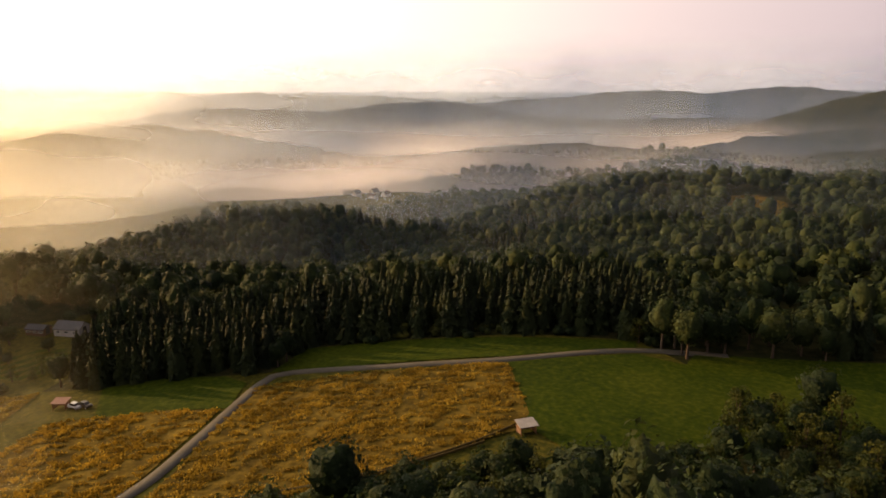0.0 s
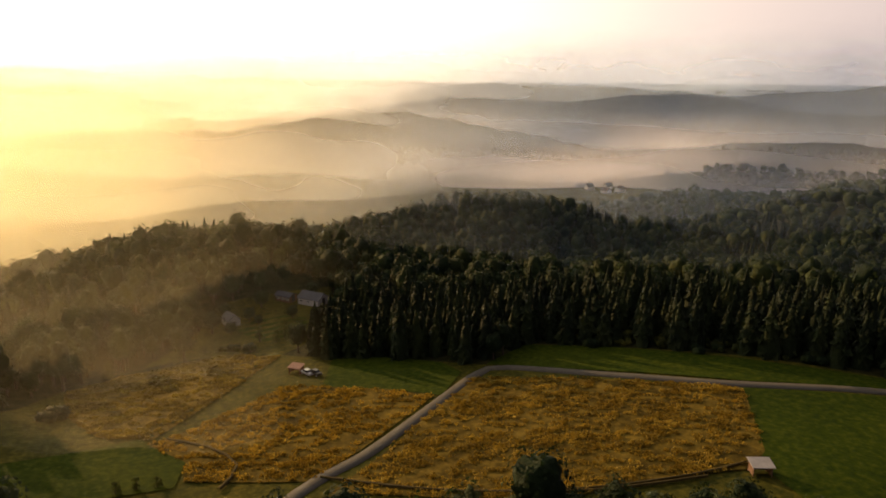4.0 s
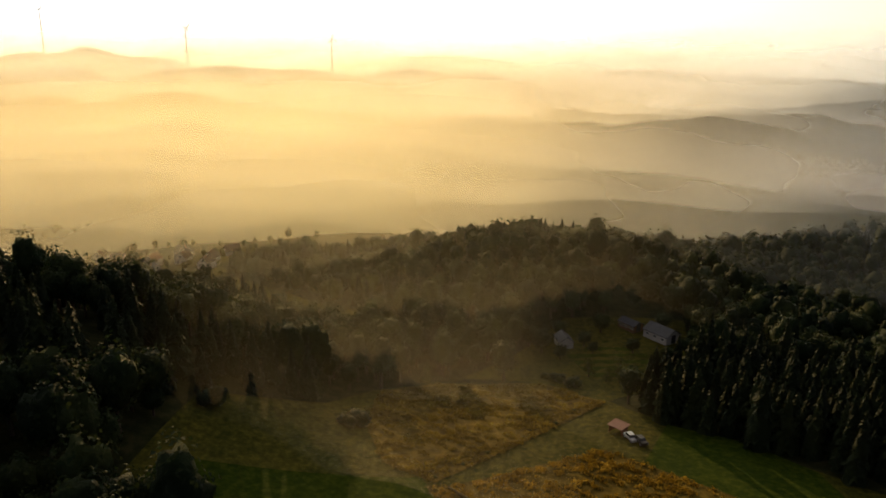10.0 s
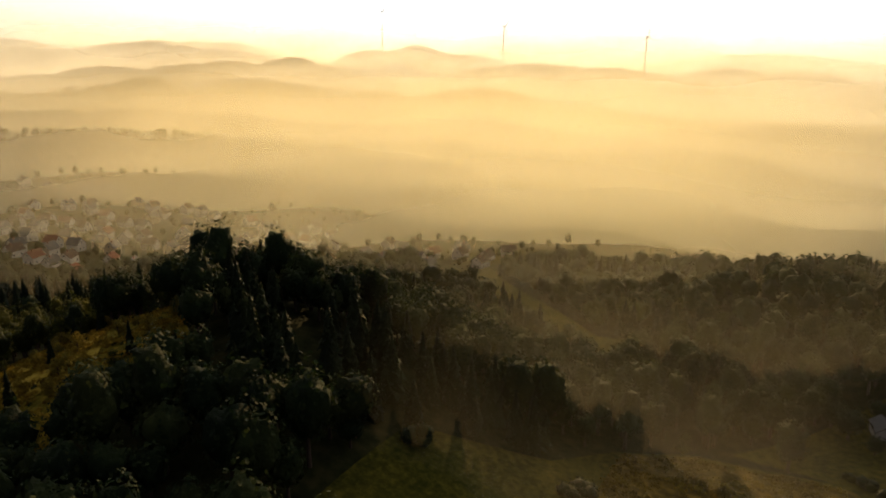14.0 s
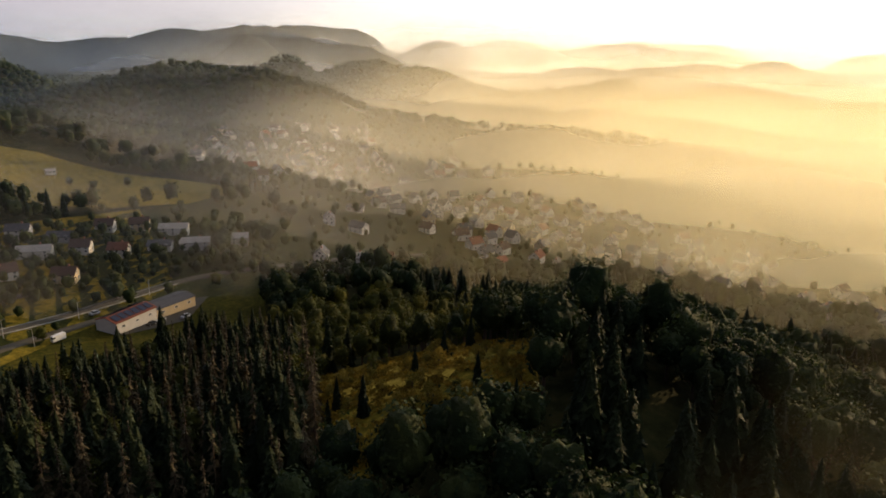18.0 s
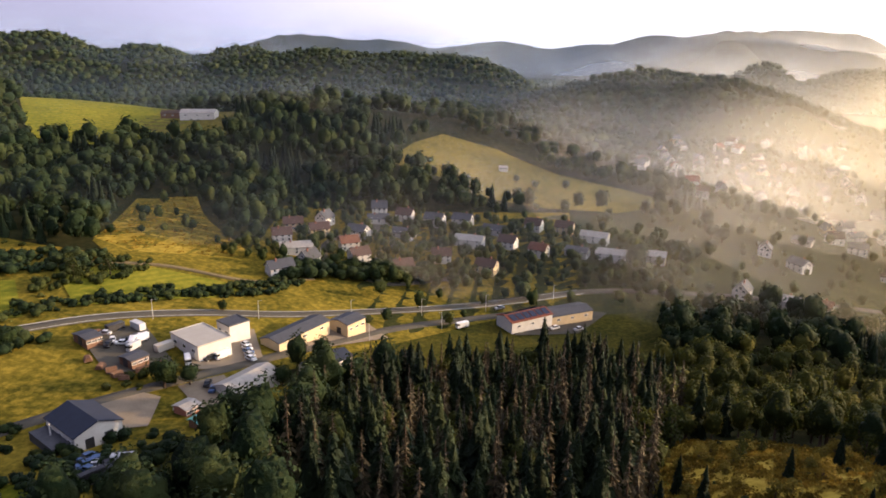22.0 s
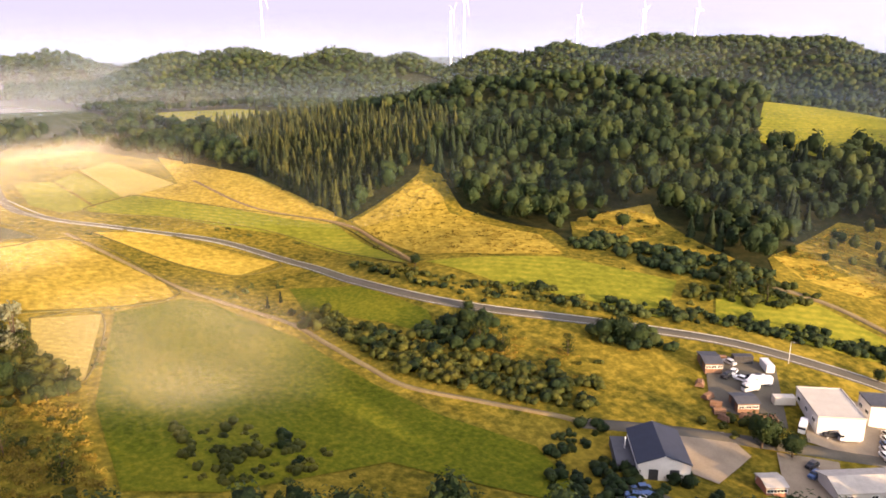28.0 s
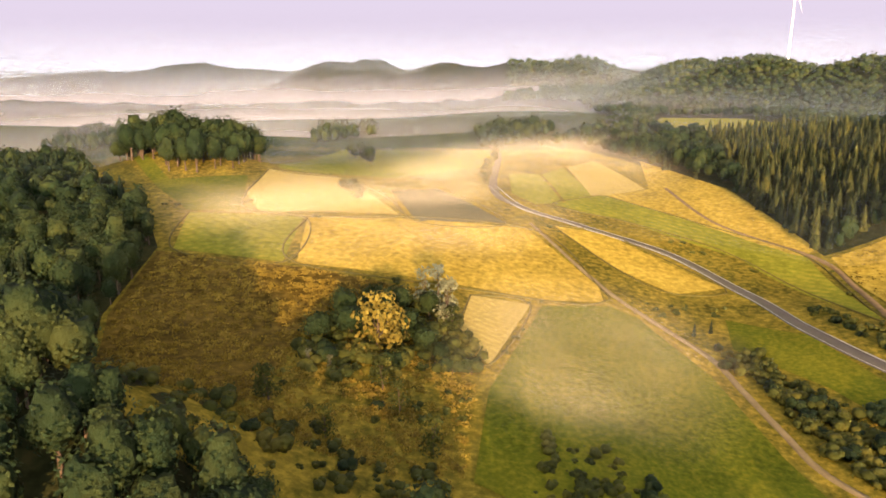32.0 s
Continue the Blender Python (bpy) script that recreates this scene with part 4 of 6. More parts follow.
# canopy of the eastern ridges, and groves out in the foggy fields
x, y = scattered(15.5, 1800, lambda x, y: band(1150, 1800)(x, y) & ~open_land(x, y) & (np.degrees(np.arctan2(-x, y)) % 360 > 142) & (np.degrees(np.arctan2(-x, y)) % 360 < 275))
open_patch = smooth_noise(x, y, 420, 12) > 1.15
woodland("ridge_wood", "far wooded ridge under the wind turbines", x[~open_patch], y[~open_patch], BROAD_SPECK, LEAF_BROAD, 0.8, 1.2, False)
GROVE_ROUND = [(330, 180), (352, 158), (385, 150), (430, 170), (462, 212), (440, 262), (395, 258), (352, 225)]
for outline, gap in ((GROVE_ROUND, 8.8), ([(520, 430), (640, 470), (720, 420), (640, 380), (560, 395)], 10), ([(600, 40), (690, 60), (760, 20), (700, -20), (630, 0)], 11), ([(640, 220), (720, 240), (780, 190), (700, 170)], 11)):
    x, y = scattered(gap, 800, lambda x, y: inside(outline, x, y))
    woodland("field_grove", "round dark grove standing in the fields", x, y, BROAD_NEAR if gap < 9 else BROAD_MID, LEAF_BROAD, 1.15 if gap < 9 else 0.85, 1.65 if gap < 9 else 1.25, gap < 9)


# ---- buildings ----
WALL_WHITE = plain_material("white plaster", (0.53, 0.51, 0.47), 0.85, 0.15, 0.4)
WALL_CREAM = plain_material("cream plaster", (0.52, 0.42, 0.26), 0.85, 0.15, 0.4)
WALL_GREY = plain_material("grey plaster", (0.45, 0.43, 0.40), 0.85, 0.2, 0.4)
WALL_WOOD = plain_material("weathered boards", (0.16, 0.095, 0.06), 0.85, 0.35, 1.5, bump=0.3)
ROOF_DARK = plain_material("dark slate", (0.055, 0.058, 0.068), 0.65, 0.3, 0.6, bump=0.3)
ROOF_BROWN = plain_material("brown tiles", (0.075, 0.05, 0.042), 0.8, 0.3, 0.6, bump=0.3)
ROOF_RUST = plain_material("weathered rust-brown tiles", (0.15, 0.075, 0.05), 0.8, 0.35, 0.8, bump=0.3)
ROOF_RED = plain_material("red tiles", (0.17, 0.06, 0.038), 0.8, 0.3, 0.6, bump=0.3)
ROOF_PALE = plain_material("pale fibre cement", (0.33, 0.31, 0.28), 0.8, 0.25, 0.5, bump=0.3)
ROOF_WHITE = plain_material("white roofing sheet", (0.37, 0.345, 0.30), 0.7, 0.12, 0.3)
ROOF_BLUE = plain_material("blue-black metal sheet", (0.020, 0.025, 0.042), 0.6, 0.25, 0.5)
ROOF_TEAL = plain_material("teal sheet", (0.10, 0.30, 0.26), 0.6, 0.25, 0.8)
FRAME_WHITE = plain_material("white window frame", (0.75, 0.75, 0.73), 0.5, 0.1, 2)
METAL_DARK = plain_material("dark metal", (0.06, 0.06, 0.065), 0.5, 0.3, 1, 0.6)
METAL_PALE = plain_material("pale metal", (0.55, 0.55, 0.56), 0.45, 0.2, 1, 0.3)
DOOR_GREY = plain_material("grey door leaf", (0.20, 0.19, 0.18), 0.6, 0.25, 1)
CONCRETE = plain_material("pale concrete yard", (0.20, 0.165, 0.12), 0.9, 0.25, 0.2, bump=0.2)
BRICK_RED = plain_material("chimney brick", (0.28, 0.13, 0.09), 0.9, 0.3, 3, bump=0.4)


def glass_material():
    m, n, l, p = material("window glass", 0.08)
    p.inputs["Base Color"].default_value = (0.02, 0.025, 0.03, 1)
    p.inputs["Specular IOR Level"].default_value = 0.6
    return m


GLASS = glass_material()


def add_box(bm, cx, cy, cz, sx, sy, sz, slot=0):
    m = Matrix.Translation((cx, cy, cz)) @ Matrix.Diagonal((sx, sy, sz, 1))
    vs = bmesh.ops.create_cube(bm, size=1, matrix=m)["verts"]
    for f in {f for v in vs for f in v.link_faces}:
        f.material_index = slot
    return vs


def box(cx, cy, cz, sx, sy, sz, bevel=0.0):
    bm = bmesh.new()
    add_box(bm, cx, cy, cz, sx, sy, sz)
    if bevel:
        bmesh.ops.bevel(bm, geom=bm.edges[:], offset=bevel, segments=1, affect="EDGES")
    return bm


def gable_walls(length, width, eave, rise, low=-1.5):
    """Walls of a gabled house as one closed shell; the ridge runs along x."""
    bm = bmesh.new()
    rows = []
    for x in (-length / 2, length / 2):
        rows.append([bm.verts.new((x, y, z)) for y, z in ((-width / 2, low), (width / 2, low), (width / 2, eave), (0, eave + rise), (-width / 2, eave))])
    a, b = rows
    bm.faces.new(a[::-1])
    bm.faces.new(b)
    for i in range(5):
        j = (i + 1) % 5
        bm.faces.new((a[i], a[j], b[j], b[i]))
    bmesh.ops.recalc_face_normals(bm, faces=bm.faces[:])
    return bm


def gable_roof(length, width, eave, rise, over=0.5, thick=0.22):
    """Two roof slopes with thickness and eaves that stand out."""
    bm = bmesh.new()
    k = rise / (width / 2)
    ye, ze = width / 2 + over, eave - over * k
    x = length / 2 + over
    for s in (-1, 1):
        lo = [bm.verts.new((xx, yy * s, zz + 0.03)) for xx, yy, zz in ((-x, 0, eave + rise), (x, 0, eave + rise), (x, ye, ze), (-x, ye, ze))]
        hi = [bm.verts.new((v.co.x, v.co.y, v.co.z + thick)) for v in lo]
        bm.faces.new(hi)
        bm.faces.new(lo[::-1])
        for i in range(4):
            j = (i + 1) % 4
            bm.faces.new((lo[i], lo[j], hi[j], hi[i]))
    bmesh.ops.recalc_face_normals(bm, faces=bm.faces[:])
    return bm


WINDOWS = {}


def window_meshes(w, h):
    if (w, h) not in WINDOWS:
        bm = bmesh.new()
        for cx, cz, sx, sz in ((0, h / 2, w, 0.1), (0, -h / 2, w, 0.1), (w / 2, 0, 0.1, h + 0.1), (-w / 2, 0, 0.1, h + 0.1), (0, 0, 0.06, h)):
            add_box(bm, cx, 0, cz, sx, 0.12, sz)
        frame_me = bpy.data.meshes.new("window")
        bm.to_mesh(frame_me)
        frame_me.materials.append(FRAME_WHITE)
        pane = bmesh.new()
        add_box(pane, 0, 0.0, 0, w - 0.1, 0.06, h - 0.1)
        pane_me = bpy.data.meshes.new("pane")
        pane.to_mesh(pane_me)
        pane_me.materials.append(GLASS)
        WINDOWS[(w, h)] = frame_me, pane_me
    return WINDOWS[(w, h)]


def far_window():
    if "far" not in WINDOWS:
        bm = bmesh.new()
        add_box(bm, 0, 0, 0, 1.3, 0.12, 1.5, 0)
        add_box(bm, 0, 0, 0, 1.05, 0.16, 1.25, 1)
        me = bpy.data.meshes.new("window")
        bm.to_mesh(me)
        me.materials.append(FRAME_WHITE)
        me.materials.append(GLASS)
        WINDOWS["far"] = me
    return WINDOWS["far"]


def add_window(parent, x, y, z, turn, w=1.2, h=1.3, plain=False):
    frame_me, pane_me = window_meshes(w, h)
    o = part("window", frame_me, FRAME_WHITE, parent)
    o.matrix_basis = pose(x, y, z, 0, 0, turn)
    if plain:
        o.data = far_window()
    else:
        part("pane", pane_me, GLASS, o)
    return o


def empty(name, label, category, m, group=""):
    e = tagged(new(name), label, category, group)
    e.empty_display_size = 1.0
    e.matrix_basis = m
    return e


def on_ground(x, y, turn=0, lift=0.0):
    return pose(x, y, float(ground_z(x, y)) + lift, 0, 0, turn)


def house(name, label, length, width, eave, rise, wall, roof, m, storeys=2, per_side=3, group="", chimney=True, category="house", door=True):
    """A gabled house: walls, roof with a chimney, windows with panes, and a door."""
    h = empty(name, label, category, m, group)
    part("wall", gable_walls(length, width, eave, rise), wall, h)
    r = part("roof", gable_roof(length, width, eave, rise), roof, h)
    if chimney:
        part("chimney", box(length * 0.18, width * 0.1, eave + rise + 0.15, 0.6, 0.6, 1.7, 0.04), BRICK_RED, r)
    for s in range(storeys):
        z = 1.5 + s * (eave - 0.4) / max(storeys, 1)
        for k in range(per_side):
            x = (k + 0.5) / per_side * length - length / 2
            for side in (-1, 1):
                if door and s == 0 and k == per_side // 2 and side < 0:
                    part("door", box(x, side * (width / 2 + 0.01), 1.05, 1.0, 0.12, 2.1, 0.02), DOOR_GREY, h)
                    continue
                add_window(h, x, side * (width / 2 + 0.01), z, 0, plain=storeys < 2)
    for side in (-1, 1):
        for z in [1.5 + s * 2.7 for s in range(storeys)] + [eave + rise * 0.3]:
            for y in ((-width * 0.22, width * 0.22) if z < eave else (0,)):
                add_window(h, side * (length / 2 + 0.01), y, z, 90, plain=storeys < 2)
    return h


HOUSE_KINDS = [
    ("white plastered two-storey house with a dark slate roof", 11.2, 7.7, 4.5, 2.8, WALL_WHITE, ROOF_DARK),
    ("white plastered house with a brown tiled roof", 9.5, 7.7, 4.0, 3.1, WALL_WHITE, ROOF_BROWN),
    ("white house with a dark roof and tall gable", 8.6, 7.3, 4.6, 3.6, WALL_WHITE, ROOF_DARK),
    ("cream plastered house with a brown tiled roof", 10.3, 7.7, 4.1, 2.9, WALL_CREAM, ROOF_BROWN),
    ("white house with a reddish brown tiled roof", 9.5, 7.3, 4.3, 2.9, WALL_WHITE, ROOF_RUST),
    ("low grey plastered bungalow with a dark roof", 12.0, 7.7, 2.8, 2.2, WALL_GREY, ROOF_DARK),
    ("long white row house with a pale grey roof", 15.5, 7.7, 4.0, 2.1, WALL_WHITE, ROOF_PALE),
]
# the valley settlement: x, y, turn, kind
HOMES = [(79, -347, 25, 1), (80, -368, 20, 3), (67, -384, 70, 2), (66, -331, 20, 6), (55, -316, 65, 2), (62, -296, 40, 0), (65, -366, 30, 3), (45, -372, 160, 0), (45, -352, 30, 4),
         (36, -337, 40, 1), (42, -414, 10, 2), (40, -401, 15, 5), (26, -411, 170, 1), (8, -409, 165, 0), (-8, -414, 165, 0)]
HOMES_MORE = [(22, -384, 165, 5), (-15, -383, 168, 6), (-36, -387, 160, 1), (-27, -407, 160, 5), (-50, -420, 160, 1), (-68, -421, 165, 3), (13, -331, 30, 1), (-3, -355, 10, 1), (-27, -348, 160, 3), (-53, -379, 155, 4),
              (-85, -411, 160, 6), (-74, -386, 160, 5), (-92, -385, 165, 6), (-114, -390, 165, 6)]
HOMES_WEST = [(-187, -435, 70, 2), (-201, -417, 120, 0), (-258, -479, 160, 0), (-153, -353, 60, 2), (-171, -348, 150, 6), (-188, -346, 150, 4), (-257, -427, 120, 1), (-290, -473, 70, 2), (-223, -478, 150, 5), (-268, -508, 20, 0)]
PROTO = []
TAKEN = []
for k, (text, *dims) in enumerate(HOUSE_KINDS):
    PROTO.append(None)
for x, y, turn, k in HOMES + HOMES_MORE + HOMES_WEST:
    TAKEN.append((x, y))
    if PROTO[k] is None:
        PROTO[k] = house("house", HOUSE_KINDS[k][0], *HOUSE_KINDS[k][1:], on_ground(x, y, turn, 0.3), group="village houses")
    else:
        copy_thing(PROTO[k], on_ground(x, y, turn, 0.3))

# the town in the mist: smaller detail, steep roofs close together
TOWN_UPPER = [(-190, -800), (-380, -830), (-334, -648), (-288, -584), (-164, -553), (-122, -617)]
TOWN_CORE = [(-230, -519), (-388, -660), (-470, -560), (-480, -330), (-455, -130), (-400, -130), (-385, -250), (-356, -334), (-261, -340), (-266, -393)]
TOWN_NORTH = [(-900, 760), (-800, 860), (-660, 740), (-600, 590), (-680, 560)]
TOWN_KINDS = [
    ("small white house with a steep dark roof", 9, 8, 4.8, 4.0, WALL_WHITE, ROOF_DARK),
    ("small white house with a brown roof", 10, 8, 4.4, 3.6, WALL_WHITE, ROOF_BROWN),
    ("cream house with a dark steep roof", 9, 7.5, 5.0, 3.8, WALL_CREAM, ROOF_DARK),
    ("white house with a red roof", 10, 8, 4.6, 3.6, WALL_WHITE, ROOF_RED),
]
town_proto = [None] * len(TOWN_KINDS)
pick = np.random.default_rng(5)


def town_house(x, y, turn, k):
    if town_proto[k] is None:
        town_proto[k] = house("town_house", TOWN_KINDS[k][0], *TOWN_KINDS[k][1:], on_ground(x, y, turn, 0.3), 1, 2, "houses of the town", True, "house", False)
    else:
        copy_thing(town_proto[k], on_ground(x, y, turn, 0.3))
    TAKEN.append((x, y))


for outline, gap, most in ((TOWN_UPPER, 30, 46), (TOWN_CORE, 21, 130), (TOWN_NORTH, 32, 36)):
    xs, ys = [p[0] for p in outline], [p[1] for p in outline]
    gx, gy = np.meshgrid(np.arange(min(xs), max(xs), gap), np.arange(min(ys), max(ys), gap))
    gx, gy = gx.ravel() + pick.uniform(-6, 6, gx.size), gy.ravel() + pick.uniform(-6, 6, gx.size)
    ok = np.flatnonzero(inside(outline, gx, gy) & (pick.uniform(0, 1, gx.size) < 0.85))
    pick.shuffle(ok)
    for i in ok[:most]:
        street = 25 * smooth_noise(gx[i], gy[i], 300, 9)
        if min((gx[i] - a) ** 2 + (gy[i] - b) ** 2 for a, b in TAKEN) > 200:
            town_house(gx[i], gy[i], street + (90 if pick.uniform() < 0.35 else 0) + pick.normal() * 6, int(pick.choice(4, p=[0.45, 0.25, 0.15, 0.15])))
town_house(-460, -184, 70, 0)
town_house(-466, -150, 120, 1)

# paved yards
field("yard_storage", [(100, -206), (84, -220), (60, -196), (76, -184)], ASPHALT, "dark asphalt storage yard full of scrap", "yard", 0.55)
field("yard_workshop", [(64, -225), (50, -234), (36, -208), (54, -196), (62, -204)], CONCRETE, "pale concrete forecourt of the white workshop", "yard", 0.55)
field("yard_barn", [(66, -178), (55, -176), (49, -158), (58, -154), (70, -162)], CONCRETE, "pale gravel yard beside the barn", "yard", 0.55)
field("yard_old", [(54, -184), (45, -196), (30, -180), (40, -170)], CONCRETE, "pale gravel yard by the old shed", "yard", 0.55)
field("yard_junk", [(58, -140), (44, -143), (36, -130), (48, -122)], ASPHALT, "dark yard with parked scrap vehicles", "yard", 0.55)
field("yard_shops", [(30, -254), (14, -262), (4, -252), (30, -224), (40, -222)], CONCRETE, "pale apron in front of the long workshop", "yard", 0.55)
field("yard_market", [(-35, -292), (-52, -312), (-84, -312), (-70, -285), (-44, -276)], ASPHALT, "asphalt car park round the market hall", "yard", 0.5)


def flat_hall(name, label, x, y, turn, length, width, height, wall, roof, category="workshop", doors=2, windows=3, lift=0.5):
    """A flat-roofed hall with a parapet, gates and windows."""
    h = empty(name, label, category, on_ground(x, y, turn, lift))
    part("wall", box(0, 0, height / 2 - 0.8, length, width, height + 1.6, 0.05), wall, h)
    part("roof", box(0, 0, height + 0.08, length - 0.5, width - 0.5, 0.2), roof, h)
    bm = bmesh.new()
    for cx, cy, sx, sy in ((0, width / 2, length + 0.2, 0.3), (0, -width / 2, length + 0.2, 0.3), (length / 2, 0, 0.3, width), (-length / 2, 0, 0.3, width)):
        add_box(bm, cx, cy, height + 0.12, sx, sy, 0.5)
    part("parapet", bm, roof, h)
    for k in range(doors):
        part("gate", box(length / 2 + 0.02, (k + 0.5) / doors * width * 0.8 - width * 0.4, 1.6, 0.14, 2.6, 3.2, 0.02), DOOR_GREY, h, "grey sectional gate")
    for k in range(windows):
        for s in (-1, 1):
            add_window(h, (k + 0.5) / windows * length - length / 2, s * (width / 2 + 0.01), height * 0.55, 0, 2.0, 1.2)
    return h


flat_hall("workshop_hall", "white flat-roofed workshop hall in the yard", 59.2, -211.1, -35, 17.5, 12, 4.8, WALL_WHITE, ROOF_WHITE)
annex = flat_hall("office_block", "small white office block with dark flat roof", 53.5, -224.5, -35, 8, 8, 6.0, WALL_WHITE, ROOF_DARK, "office", 0, 2)


def barn(name, label, x, y, turn, length, width, eave, rise, wall, roof, gates=2, category="barn", lift=0.4):
    """A gabled hall with gates in its end."""
    h = empty(name, label, category, on_ground(x, y, turn, lift))
    part("wall", gable_walls(length, width, eave, rise), wall, h)
    part("roof", gable_roof(length, width, eave, rise, 0.35), roof, h)
    for k in range(gates):
        part("gate", box(length / 2 + 0.02, ((k + 0.5) / gates - 0.5) * width * 0.8, 1.6, 0.14, 2.2, 3.2, 0.02), METAL_DARK, h, "dark open gate")
    for k in range(3):
        for s in (-1, 1):
            add_window(h, (k + 0.5) / 3 * length - length / 2, s * (width / 2 + 0.01), eave * 0.6, 0, 1.6, 0.9)
    return h


b1 = barn("storage_barn", "white barn with a blue-black sheet roof", 61.7, -150.7, 148, 15.6, 12, 4.6, 2.2, WALL_WHITE, ROOF_BLUE)
lean = part("lean_to", box(-1, -8.2, 1.2, 13, 4.4, 3.0, 0.05), ROOF_DARK, b1, "dark lean-to shed along the side")
part("vent_pipe", box(-2, -7.5, 4.2, 0.35, 0.35, 3.2, 0.05), METAL_PALE, b1, "pale metal flue pipe")
for k in (-1, 1):
    part("verge_trim", box(k * 8.1, 0, 6.95, 0.15, 0.3, 0.12), WALL_WHITE, b1)
barn("old_shed", "long low shed with a weathered pale roof", 34.9, -190.1, 66, 17.7, 9.2, 3.2, 1.5, WALL_GREY, ROOF_PALE, 0, "shed")
barn("yard_shed", "brown board shed with a flat grey roof", 92.7, -200.9, 60, 5.1, 8.5, 2.6, 0.5, WALL_WOOD, ROOF_DARK, 1, "shed", 0.6)
barn("yard_shed", "small open shed with a grey roof", 72.4, -192.8, 64, 6, 6.3, 2.6, 0.5, WALL_WOOD, ROOF_DARK, 1, "shed", 0.6)
long_shop = barn("workshop_row", "long cream workshop with a dark low roof", 34.1, -233.7, 65, 26, 9, 3.8, 1.2, WALL_CREAM, ROOF_DARK, 0, "workshop")
for k in (-6, 4):
    part("canopy", box(k, -5.4, 2.9, 4.5, 2.4, 0.16, 0.03), ROOF_WHITE, long_shop, "white canopy over the entrance")
    part("shop_door", box(k, -4.55, 1.3, 3.0, 0.12, 2.4, 0.02), DOOR_GREY, long_shop)
barn("brick_hall", "square tan hall with a grey monopitch roof", 19.5, -251, 62, 10, 9, 5.0, 1.0, WALL_CREAM, ROOF_DARK, 1, "workshop")
solar = barn("solar_shed", "white shed with solar panels on its roof", 17.3, -213.8, 58, 16, 8.5, 3.4, 1.6, WALL_WHITE, ROOF_BLUE, 1, "shed")
barn("teal_shed", "little shed with a teal sheet roof", 35.6, -161.2, 65, 5.5, 3.4, 2.2, 0.5, WALL_WOOD, ROOF_TEAL, 0, "shed")
barn("garden_shed", "small red shed with a pale roof", 43.4, -168.8, 65, 4.8, 5.5, 2.2, 0.6, BRICK_RED, ROOF_PALE, 0, "shed")


PANEL = plain_material("solar cell glass", (0.012, 0.018, 0.045), 0.15, 0.2, 1)
market = barn("market_hall", "white market hall with red roof edges and solar panels", -47.3, -288, 38, 21, 11, 5.0, 1.6, WALL_WHITE, ROOF_RED, 0, "shop")
for k in range(6):
    for s in (-1, 1):
        q = part("solar_panel", box(0, 0, 0, 2.7, 4.2, 0.08, 0.01), PANEL, market, "dark blue solar panel")
        q.matrix_basis = Matrix.Translation((-8.5 + k * 3.3, s * 2.8, 6.2)) @ Matrix.Rotation(-s * math.atan2(1.6, 5.5), 4, "X")
barn("market_annex", "long annex hall with a grey sheet roof", -64.8, -300.8, 32, 21, 11, 4.2, 1.2, WALL_CREAM, ROOF_DARK, 0, "shop")

# farms and huts
barn("farm_barn", "grey roofed farm building beside the meadow", -219, 93.6, 34, 11, 7.5, 2.8, 2.2, WALL_GREY, ROOF_DARK, 1, "farm")
barn("farm_shed", "low farm shed with a pale metal roof", -228, 84, 34, 8, 5, 2.4, 1.2, WALL_WOOD, ROOF_BLUE, 1, "farm")
barn("cottage", "small grey cottage half hidden by trees", -213, 56.7, 10, 7, 5, 2.4, 1.8, WALL_GREY, ROOF_DARK, 0, "house")
barn("hill_farm", "long hilltop farm hall with a pale roof", 210.5, -539.2, 10, 26, 14, 4.5, 2.2, WALL_WHITE, ROOF_PALE, 2, "farm")
barn("hill_farm", "second hilltop farm hall with a dark roof", 232, -541, 10, 18, 10, 3.5, 1.8, WALL_WOOD, ROOF_BROWN, 1, "farm")
barn("hill_hut", "tiny white hut on the golden meadow", -26, -532, 10, 6, 4, 2.4, 1.0, WALL_WHITE, ROOF_PALE, 0, "hut")
for x, y, turn, roof in ((-259, -46, 20, ROOF_PALE), (-241, -33, 50, ROOF_BROWN), (-231, -26, 15, ROOF_PALE), (-225, -17, 70, ROOF_RED)):
    barn("garden_hut", "small allotment hut with a light roof", x, y, turn, 5, 3.6, 2.2, 0.8, WALL_WOOD, roof, 0, "hut")


def field_hut(name, label, x, y, turn, length, width, height, wall, roof, group=""):
    """An open-fronted board hut: boards one by one, corner posts and a tilted roof sheet."""
    h = empty(name, label, "hut", on_ground(x, y, turn, 0.4), group)
    for sx in (-1, 1):
        for sy in (-1, 1):
            part("post", box(sx * length / 2, sy * width / 2, height / 2 - 0.3, 0.18, 0.18, height + 0.6, 0.02), wall, h)
    n = int(height / 0.3)
    for k in range(n):
        z = 0.2 + k * 0.3
        part("board", box(0, width / 2, z, length, 0.06, 0.27), wall, h)
        for s in (-1, 1):
            part("board", box(s * length / 2, 0, z, 0.06, width, 0.27), wall, h)
    q = part("roof_sheet", box(0, 0, 0, length + 0.9, width + 1.1, 0.12, 0.02), roof, h)
    q.matrix_basis = pose(0, 0, height + 0.25, 5, 0, 0)
    return h


